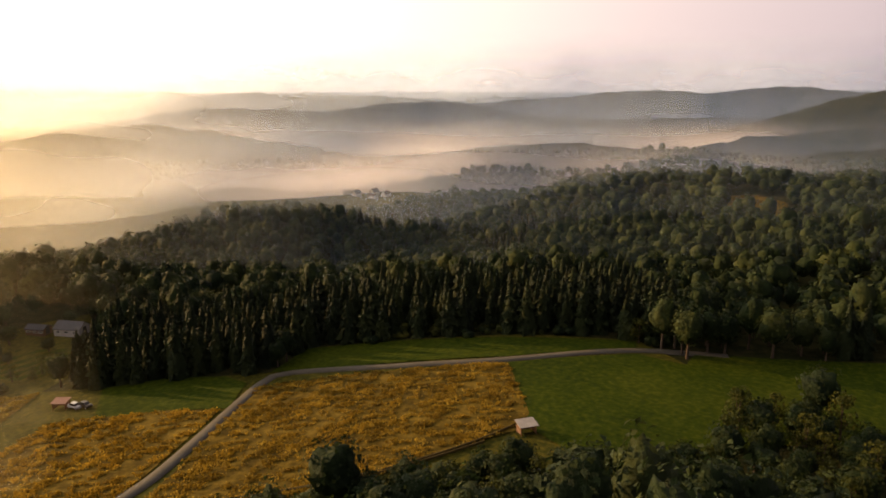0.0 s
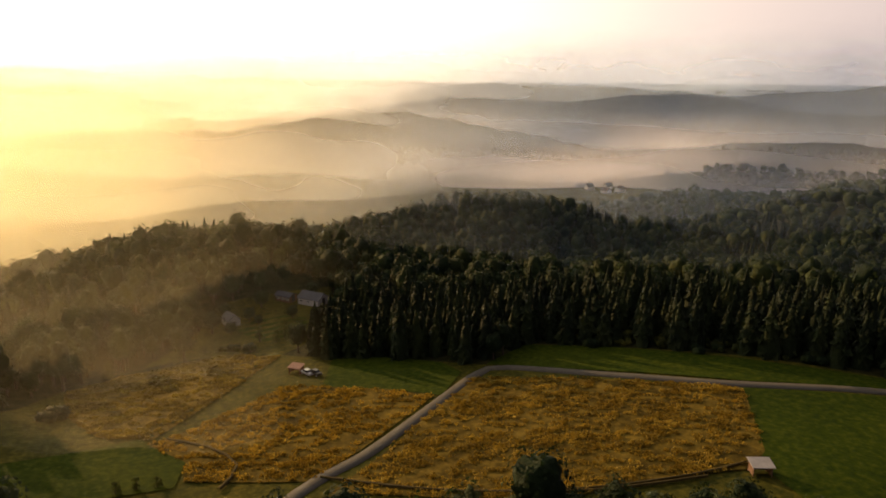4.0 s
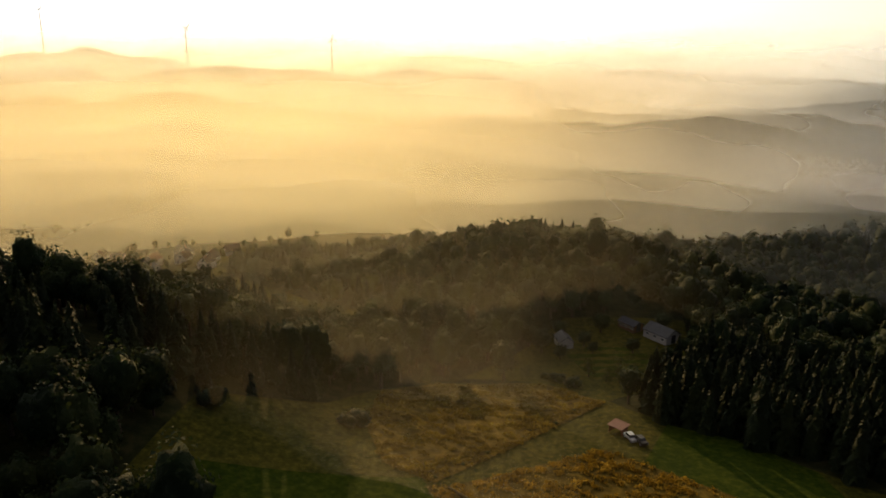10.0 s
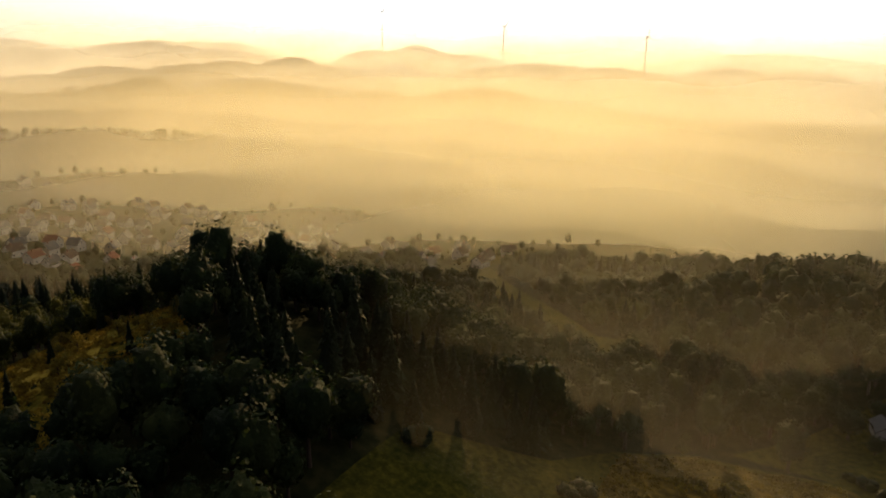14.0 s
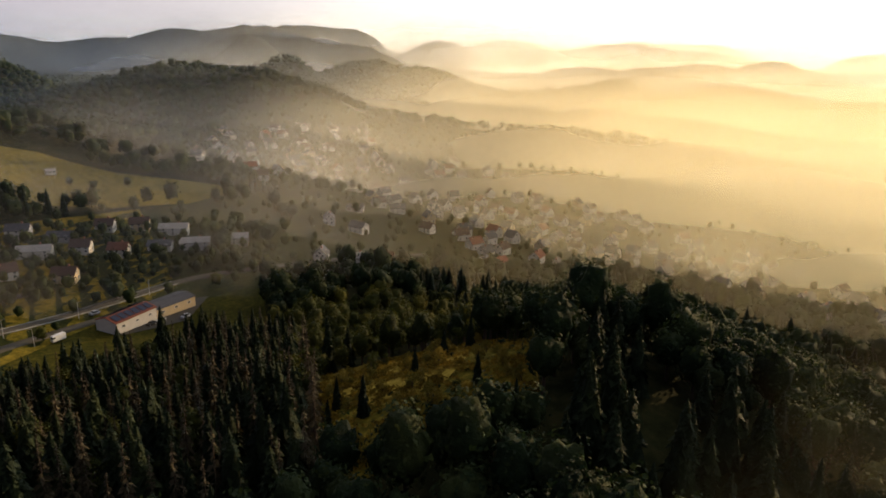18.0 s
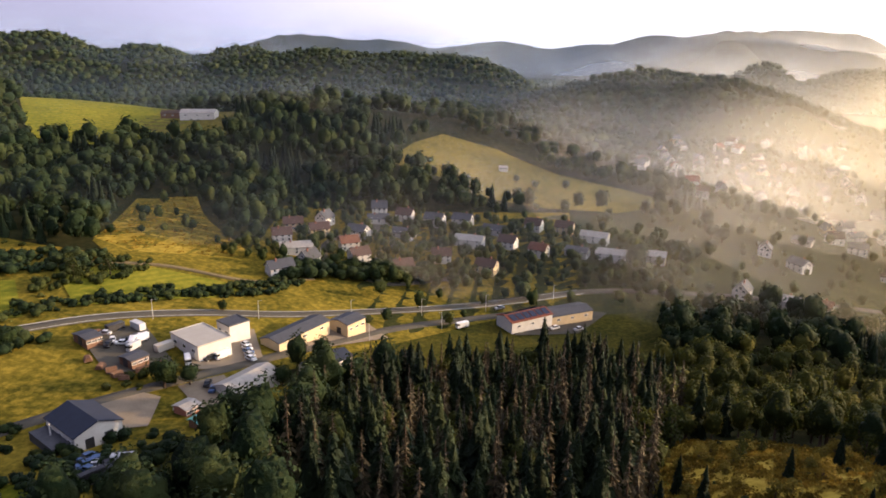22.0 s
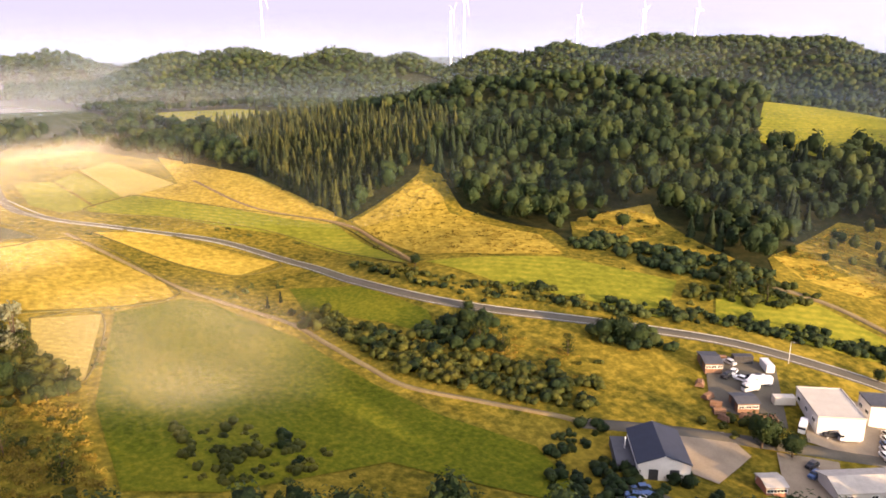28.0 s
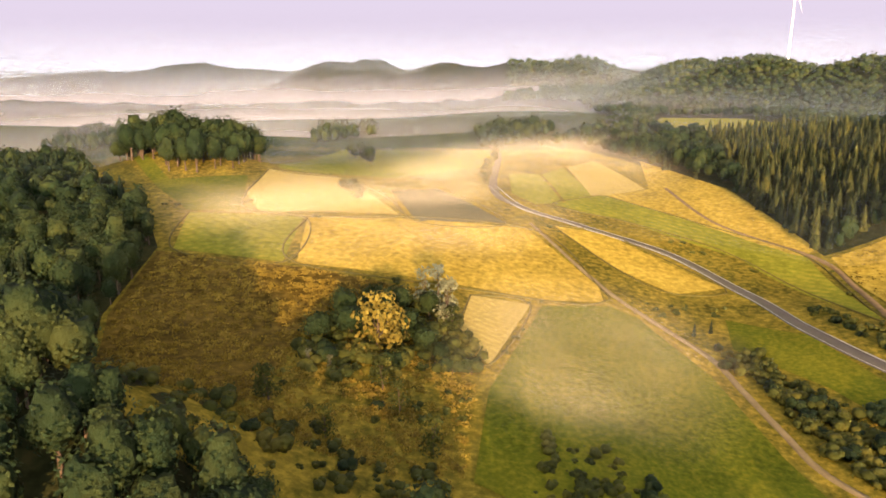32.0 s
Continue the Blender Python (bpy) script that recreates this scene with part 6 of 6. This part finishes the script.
# trees between the village houses
for x, y in [(70, -355), (74, -362), (52, -380), (54, -392), (33, -398), (14, -398), (2, -396), (30, -375), (37, -362), (52, -345), (-4, -400), (-20, -395), (-34, -398), (10, -375), (-6, -376), (-22, -372), (28, -330), (44, -322), (5, -325), (-12, -325), (-22, -335), (-35, -355), (-62, -375), (-40, -412), (58, -304), (48, -306), (40, -312), (34, -318), (30, -310), (24, -322), (18, -316), (28, -345), (20, -350), (14, -345), (8, -362), (0, -368), (30, -360), (50, -335), (72, -318), (88, -340), (60, -352), (-10, -340), (-15, -365), (-40, -370), (-45, -400), (-60, -400), (-78, -400), (-96, -372)]:
    plant(("broad2", "light", "broad")[int(planted.integers(3))], x, y, 0.6)
row_of(["broad2", "bush2", "light"], [(-40, -322), (-80, -345), (-130, -345), (-160, -365)], 7, 4, 0.6)
row_of(["broad2", "broad"], [(-105, -372), (-130, -400), (-150, -420), (-165, -440), (-150, -470)], 9, 6, 0.85)
# scrub that nobody could count, in patches over the valley grass
bx, by = scattered(7.5, 380, lambda x, y: (inside(OPEN_SOUTH, x, y) | (inside(OPEN_EAST, x, y) & (x < 330))) & (smooth_noise(x, y, 45, 15) > 0.55) & ~((x > -95) & (x < 108) & (y > -318) & (y < -110)) & (y > -300))
for outline, mat, text in FIELDS_VALLEY:
    free_b = ~inside(outline, bx, by)
    bx, by = bx[free_b], by[free_b]
near_road = np.array([min((x - p) ** 2 + (y - q) ** 2 for p, q in fine_road) > 60 for x, y in zip(bx, by)], bool)
woodland("scrub", "patchy low scrub on the rough valley grass", bx[near_road], by[near_road], THICKET, LEAF_BUSH, 0.25, 0.7, False)
# clearing on the wooded hill
fill(["bush2", "gold", "bush", "gold", "gold"], CLEARING, 6.5, 0.34, 0.5)
fill(["bush", "gold", "bush2", "light", "gold", "bush", "gold", "spruce"], YOUNG, 6.0, 0.42)
fill(["dead", "spruce", "spruce", "light", "dead", "spruce"], [(4, -175), (-24, -222), (-70, -246), (-94, -206), (-80, -165), (-74, -130), (-60, -96), (-30, -100)], 8.6, 0.8)
for x, y, s in ((-93, -172, 0.85), (-100, -174, 0.75), (-112, -168, 0.9), (-126, -160, 0.7), (-84, -160, 0.9)):
    plant("spruce" if y < -170 else "light", x, y, s)

# gardens of the town: trees nobody could count
tx, ty = scattered(17, 900, lambda x, y: (inside(OPEN_TOWN, x, y) | (inside(OPEN_SOUTH, x, y) & (y < -320))) & ~inside(HILL_MEADOW, x, y))
free = np.array([min((x - a) ** 2 + (y - b) ** 2 for a, b in TAKEN) > 90 for x, y in zip(tx, ty)])
vx, vy = scattered(7.2, 480, lambda x, y: inside([(95, -300), (92, -400), (50, -430), (-130, -430), (-130, -350), (-60, -340), (0, -310)], x, y))
free_v = np.array([min((x - a) ** 2 + (y - b) ** 2 for a, b in TAKEN) > 75 for x, y in zip(vx, vy)])
woodland("village_trees", "dark garden trees and hedges round the village houses", vx[free_v], vy[free_v], BROAD_MID, LEAF_BROAD, 0.28, 0.66, False)
woodland("garden_trees", "garden trees and hedges between the town houses", tx[free], ty[free], BROAD_MID, LEAF_BROAD, 0.35, 0.7, False)
tx, ty = scattered(13, 900, lambda x, y: inside([(-140, -440), (-155, -506), (-230, -525), (-330, -620), (-270, -560), (-165, -530), (-110, -480)], x, y))
ux, uy = scattered(12, 900, lambda x, y: inside(TOWN_UPPER, x, y))
free_u = np.array([min((x - a) ** 2 + (y - b) ** 2 for a, b in TAKEN) > 60 for x, y in zip(ux, uy)])
woodland("garden_trees", "garden trees among the houses on the slope", ux[free_u], uy[free_u], BROAD_MID, LEAF_BROAD, 0.4, 0.7, False)
woodland("town_edge_wood", "dark trees between the meadow and the town", tx, ty, BROAD_MID, LEAF_BROAD, 0.7, 1.0, False)

# tall grass tufts on the ripe fields
def tufts(name, outline, gap, mat, label, lo, hi):
    xs, ys = [p[0] for p in outline], [p[1] for p in outline]
    n = int((max(xs) - min(xs)) * (max(ys) - min(ys)) / gap**2)
    x, y = SCATTER.uniform(min(xs), max(xs), n), SCATTER.uniform(min(ys), max(ys), n)
    ok = inside(outline, x, y) & (smooth_noise(x, y, 14, 4) * 0.5 + smooth_noise((x + y) * 0.35, x - y, 4, 6) + smooth_noise(x, y, 3, 8) * 0.6 > 0.05)
    g = np.random.default_rng(2)
    shapes = []
    for k in range(4):
        v = []
        for q in range(7):
            d = np.array([g.normal(), g.normal(), 0.35])
            v += card(np.array([g.normal() * 0.4, g.normal() * 0.4, 0.3]), d, 0.62, g)
        shapes.append((np.array(v), np.arange(len(v)).reshape(-1, 4)))
    rows = places_of(x[ok], y[ok], 4, lo, hi, -0.45)
    v, f = grown(shapes, rows)
    return tagged(part(name, mesh_of(name, v, f), mat), label, "grass", kind="stuff")


TUFT = leaf_material("ripe grass tufts", (0.07, 0.048, 0.007), (0.22, 0.148, 0.018), (0.42, 0.30, 0.045), 0.4, 0.14)
TUFT_GREEN = leaf_material("weedy tufts", (0.10, 0.072, 0.011), (0.23, 0.165, 0.02), (0.36, 0.26, 0.035), 0.35, 0.25)
for k in (0, 5, 6):
    tufts("tall_grass", FIELDS[k][0], 0.75, TUFT, "tall tufted ripe grass on the field", 0.5, 1.15)
for outline in (CLEARING, YOUNG):
    tufts("tall_grass", outline, 0.9, TUFT, "golden grass tufts in the clearing", 0.6, 1.4)
tufts("weeds", [(142, 84), (198, 100), (198, 0), (150, -26), (90, -32), (88, 50)], 0.95, TUFT_GREEN, "weedy tufts round the grove", 0.6, 1.5)
tufts("weeds", [(176, -112), (150, -128), (150, -150), (117, -170), (100, -160), (128, -138)], 1.8, TUFT, "tawny tufts on the bank between the paths", 0.5, 1.2)
for outline in (SLOPE_UPPER, SLOPE_LOWER, FIELDS_VALLEY[2][0]):
    tufts("tall_grass", outline, 2.2, TUFT, "tawny grass tufts on the slope", 0.6, 1.3)


# ---- morning mist ----
SUN_PLAN = (*spot(SUN_BEARING + 9, 1), 0)


def math_node(n, l, kind, a, b=0.0):
    x = n.new("ShaderNodeMath")
    x.operation = kind
    for socket, v in zip(x.inputs, (a, b)):
        if hasattr(v, "is_output"):
            l.new(v, socket)
        else:
            socket.default_value = v
    return x.outputs["Value"]


def span(n, l, value, lo, hi, out_lo=0.0, out_hi=1.0):
    """A soft step from out_lo to out_hi as value goes from lo to hi."""
    x = n.new("ShaderNodeMapRange")
    x.interpolation_type = "SMOOTHSTEP"
    for key, v in (("From Min", lo), ("From Max", hi), ("To Min", out_lo), ("To Max", out_hi)):
        x.inputs[key].default_value = v
    l.new(value, x.inputs["Value"])
    return x.outputs["Result"]


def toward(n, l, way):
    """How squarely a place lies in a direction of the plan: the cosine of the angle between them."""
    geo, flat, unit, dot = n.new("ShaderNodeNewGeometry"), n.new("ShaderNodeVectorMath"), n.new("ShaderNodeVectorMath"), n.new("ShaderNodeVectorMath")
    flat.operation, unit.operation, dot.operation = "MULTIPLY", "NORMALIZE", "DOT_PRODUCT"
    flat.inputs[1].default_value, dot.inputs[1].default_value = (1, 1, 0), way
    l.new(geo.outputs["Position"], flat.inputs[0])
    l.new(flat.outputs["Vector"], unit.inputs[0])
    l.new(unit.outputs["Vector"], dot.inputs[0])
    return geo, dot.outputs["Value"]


def haze_material(name, low, high, veil, glow, seed, tone, sun_tone, front, steady=False, way=SUN_PLAN, edge=(0.36, 0.98), size=300.0):
    """Thin vapour, dense at height low and gone at height high; veil everywhere, glow more of it in the direction way.
    Scattered sunlight and blue haze are put into this density and tint.
    """
    m, n, l, p = material(name)
    n.remove(p)
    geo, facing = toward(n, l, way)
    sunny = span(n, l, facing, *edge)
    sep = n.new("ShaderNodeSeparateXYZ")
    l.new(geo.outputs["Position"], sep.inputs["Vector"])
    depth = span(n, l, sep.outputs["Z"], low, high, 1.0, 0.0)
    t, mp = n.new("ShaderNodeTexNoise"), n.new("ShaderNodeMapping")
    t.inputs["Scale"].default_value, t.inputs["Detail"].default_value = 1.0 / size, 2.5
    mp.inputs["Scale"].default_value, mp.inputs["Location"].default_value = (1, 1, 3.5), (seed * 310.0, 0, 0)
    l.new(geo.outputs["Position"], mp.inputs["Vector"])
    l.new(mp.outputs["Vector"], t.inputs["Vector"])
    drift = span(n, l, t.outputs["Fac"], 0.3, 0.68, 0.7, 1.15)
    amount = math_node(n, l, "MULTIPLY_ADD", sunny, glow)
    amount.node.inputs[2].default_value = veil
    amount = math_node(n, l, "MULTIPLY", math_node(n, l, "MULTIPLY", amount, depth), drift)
    # blue scatter away from the sun, gold towards it, as the vapour's own colour
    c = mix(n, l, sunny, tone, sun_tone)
    clear, veil_, lit, both, s = n.new("ShaderNodeBsdfTransparent"), n.new("ShaderNodeBsdfTranslucent"), n.new("ShaderNodeBsdfDiffuse"), n.new("ShaderNodeMixShader"), n.new("ShaderNodeMixShader")
    l.new(c, veil_.inputs["Color"])
    l.new(c, lit.inputs["Color"])
    if steady:
        both.inputs["Fac"].default_value = front
    else:
        l.new(math_node(n, l, "MULTIPLY", math_node(n, l, "SUBTRACT", 1.0, sunny), front), both.inputs["Fac"])
    l.new(veil_.outputs["BSDF"], both.inputs[1])
    l.new(lit.outputs["BSDF"], both.inputs[2])
    l.new(amount, s.inputs["Fac"])
    l.new(clear.outputs["BSDF"], s.inputs[1])
    l.new(both.outputs["Shader"], s.inputs[2])
    l.new(s.outputs["Shader"], n["Material Output"].inputs["Surface"])
    return m


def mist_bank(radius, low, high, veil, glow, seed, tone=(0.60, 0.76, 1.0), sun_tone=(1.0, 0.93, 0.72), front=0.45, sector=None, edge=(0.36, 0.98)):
    """A curtain of mist round the valley, or only about sector = (bearing, half angle)."""
    v = []
    for i in range(120):
        if sector and abs((i * 3 - sector[0] + 180) % 360 - 180) > sector[1]:
            continue
        x, y = spot(i * 3, radius * (1 + 0.05 * math.sin(i * 0.33 + seed * 2) + 0.03 * math.sin(i * 0.9 + seed)))
        v += [(x, y - 20, -95), (x, y - 20, high + 2)]
    n = len(v) // 2
    f = [(2 * i, 2 * i + 1, (2 * i + 3) % (2 * n), (2 * i + 2) % (2 * n)) for i in range(n if not sector else n - 1)]
    if sector:
        cut = [i for i, q in enumerate(f) if math.dist(v[q[0]], v[q[3]]) > radius * 0.5]
        f = [q for i, q in enumerate(f) if i not in cut]
    me = mesh_of("mist", np.array(v), np.array(f))
    me.polygons.foreach_set("use_smooth", [True] * len(f))
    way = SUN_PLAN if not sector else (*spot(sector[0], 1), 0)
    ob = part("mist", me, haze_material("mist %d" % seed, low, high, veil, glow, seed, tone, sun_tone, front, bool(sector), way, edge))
    return tagged(ob, "thin bank of pale valley mist, scattered light in its tint", "mist", kind="stuff")


# haze all round, the sun's glow painted in as thicker golden vapour: radius, base, top, veil, sunward glow
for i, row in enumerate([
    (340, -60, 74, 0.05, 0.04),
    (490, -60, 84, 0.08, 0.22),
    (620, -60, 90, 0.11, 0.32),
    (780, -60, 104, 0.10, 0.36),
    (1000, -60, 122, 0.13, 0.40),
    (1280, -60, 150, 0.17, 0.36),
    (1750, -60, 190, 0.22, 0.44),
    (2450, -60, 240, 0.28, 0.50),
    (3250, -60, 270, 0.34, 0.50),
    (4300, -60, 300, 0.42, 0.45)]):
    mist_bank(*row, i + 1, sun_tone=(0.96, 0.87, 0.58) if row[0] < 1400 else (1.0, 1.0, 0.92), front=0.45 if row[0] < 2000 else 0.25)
# thin haze over the near fields of the plateau, sunlight put into its golden tint
for i, (radius, top) in enumerate([(105, 62), (155, 66), (235, 66)]):
    mist_bank(radius, -40, top, 0.0, 0.065, i + 30, (0.96, 0.87, 0.58), (0.96, 0.87, 0.58), 0.0, (88, 34), (0.87, 0.99))
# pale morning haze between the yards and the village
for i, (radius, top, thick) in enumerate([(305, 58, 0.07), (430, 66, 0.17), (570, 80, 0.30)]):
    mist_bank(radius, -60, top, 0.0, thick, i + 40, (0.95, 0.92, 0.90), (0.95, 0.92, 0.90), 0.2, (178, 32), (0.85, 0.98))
# the golden heart of the glow, painted as dense tinted mist straight below the sun
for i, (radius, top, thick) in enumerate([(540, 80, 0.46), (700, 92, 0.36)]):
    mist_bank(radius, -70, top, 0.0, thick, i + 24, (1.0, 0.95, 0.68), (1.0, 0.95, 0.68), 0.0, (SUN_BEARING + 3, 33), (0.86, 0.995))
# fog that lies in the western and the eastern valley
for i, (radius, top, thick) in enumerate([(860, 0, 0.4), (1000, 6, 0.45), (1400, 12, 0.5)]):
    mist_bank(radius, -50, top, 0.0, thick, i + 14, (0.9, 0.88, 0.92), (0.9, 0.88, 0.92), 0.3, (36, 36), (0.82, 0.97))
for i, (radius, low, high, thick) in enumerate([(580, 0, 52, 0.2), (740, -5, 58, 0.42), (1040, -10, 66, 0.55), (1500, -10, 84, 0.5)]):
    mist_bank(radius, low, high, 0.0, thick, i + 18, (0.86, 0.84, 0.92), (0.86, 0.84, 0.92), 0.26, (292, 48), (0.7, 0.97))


def ground_mist(outline, height, thick, seed, size, label):
    """A bank of ground fog: upright veils that follow the land, one behind the other across the light."""
    xs, ys = [p[0] for p in outline], [p[1] for p in outline]
    cx, cy, rx, ry = (min(xs) + max(xs)) / 2, (min(ys) + max(ys)) / 2, (max(xs) - min(xs)) / 2, (max(ys) - min(ys)) / 2
    ux, uy = spot(SUN_BEARING, 1)
    reach = math.hypot(rx, ry)
    v, f, rise, k = [], [], [], 40
    for d in np.arange(-reach, reach, 8.0):
        across = np.linspace(-reach, reach, k)
        wave = d + 8 * smooth_noise(across, across * 0 + d, 70, seed)
        x, y = cx + ux * wave - uy * across, cy + uy * wave + ux * across
        z = ground_z(x, y)
        at = sum(len(q) for q in v)
        v += [np.stack([x, y, z - 1], -1), np.stack([x, y, z + height], -1)]
        j = np.arange(k - 1)
        f.append(np.stack([at + j, at + j + 1, at + k + j + 1, at + k + j], -1))
        rise.append(np.tile([0.0, 0.0, 0.0, 0.0, 0.0, 1.0, 0.0, 1.0], k - 1))
    faces = np.vstack(f)
    me = mesh_of("ground_mist", np.vstack(v), faces)
    me.uv_layers.new(name="rise").data.foreach_set("uv", np.concatenate(rise))
    m, n, l, p = material("ground mist %d" % seed)
    n.remove(p)
    geo, mp, ln = n.new("ShaderNodeNewGeometry"), n.new("ShaderNodeMapping"), n.new("ShaderNodeVectorMath")
    mp.vector_type = "POINT"
    mp.inputs["Location"].default_value, mp.inputs["Scale"].default_value = (-cx / rx, -cy / ry, 0), (1 / rx, 1 / ry, 0)
    l.new(geo.outputs["Position"], mp.inputs["Vector"])
    ln.operation = "LENGTH"
    l.new(mp.outputs["Vector"], ln.inputs[0])
    edge = n.new("ShaderNodeMapRange")
    edge.interpolation_type = "SMOOTHSTEP"
    edge.inputs["From Min"].default_value, edge.inputs["From Max"].default_value = 1.0, 0.25
    l.new(ln.outputs["Value"], edge.inputs["Value"])
    t = n.new("ShaderNodeTexNoise")
    t.inputs["Scale"].default_value, t.inputs["Detail"].default_value, t.inputs["Distortion"].default_value = 1.0 / size, 4, 0.6
    sh = n.new("ShaderNodeMapping")
    sh.inputs["Location"].default_value = (seed * 77, seed * 13, 0)
    l.new(geo.outputs["Position"], sh.inputs["Vector"])
    l.new(sh.outputs["Vector"], t.inputs["Vector"])
    q = n.new("ShaderNodeMapRange")
    q.interpolation_type = "SMOOTHSTEP"
    q.inputs["From Min"].default_value, q.inputs["From Max"].default_value, q.inputs["To Max"].default_value = 0.3, 0.72, thick
    l.new(t.outputs["Fac"], q.inputs["Value"])
    uv, up = n.new("ShaderNodeTexCoord"), n.new("ShaderNodeSeparateXYZ")
    l.new(uv.outputs["UV"], up.inputs["Vector"])
    fade = math_node(n, l, "MULTIPLY", span(n, l, up.outputs["Y"], 0.0, 0.35), span(n, l, up.outputs["Y"], 0.3, 1.0, 1.0, 0.0))
    mul = math_node(n, l, "MULTIPLY", math_node(n, l, "MULTIPLY", edge.outputs["Result"], q.outputs["Result"]), fade)
    clear, lit, through_, both, s = n.new("ShaderNodeBsdfTransparent"), n.new("ShaderNodeBsdfDiffuse"), n.new("ShaderNodeBsdfTranslucent"), n.new("ShaderNodeMixShader"), n.new("ShaderNodeMixShader")
    # golden tint: the low sun's colour put into the mist itself
    lit.inputs["Color"].default_value = through_.inputs["Color"].default_value = (1.0, 0.92, 0.70, 1)
    both.inputs["Fac"].default_value = 0.5
    l.new(lit.outputs["BSDF"], both.inputs[1])
    l.new(through_.outputs["BSDF"], both.inputs[2])
    l.new(mul, s.inputs["Fac"])
    l.new(clear.outputs["BSDF"], s.inputs[1])
    l.new(both.outputs["Shader"], s.inputs[2])
    l.new(s.outputs["Shader"], n["Material Output"].inputs["Surface"])
    return tagged(part("ground_mist", me, m), label, "mist", kind="stuff")


ground_mist([(95, -110), (240, -5)], 14, 0.065, 1, 90, "patchy ground mist over the green meadow")
ground_mist([(180, -60), (450, 170)], 17, 0.17, 2, 110, "drifting mist over the golden fields")
ground_mist([(330, -150), (640, 90)], 18, 0.10, 4, 160, "mist over the strip fields with sunlight in its golden tint")
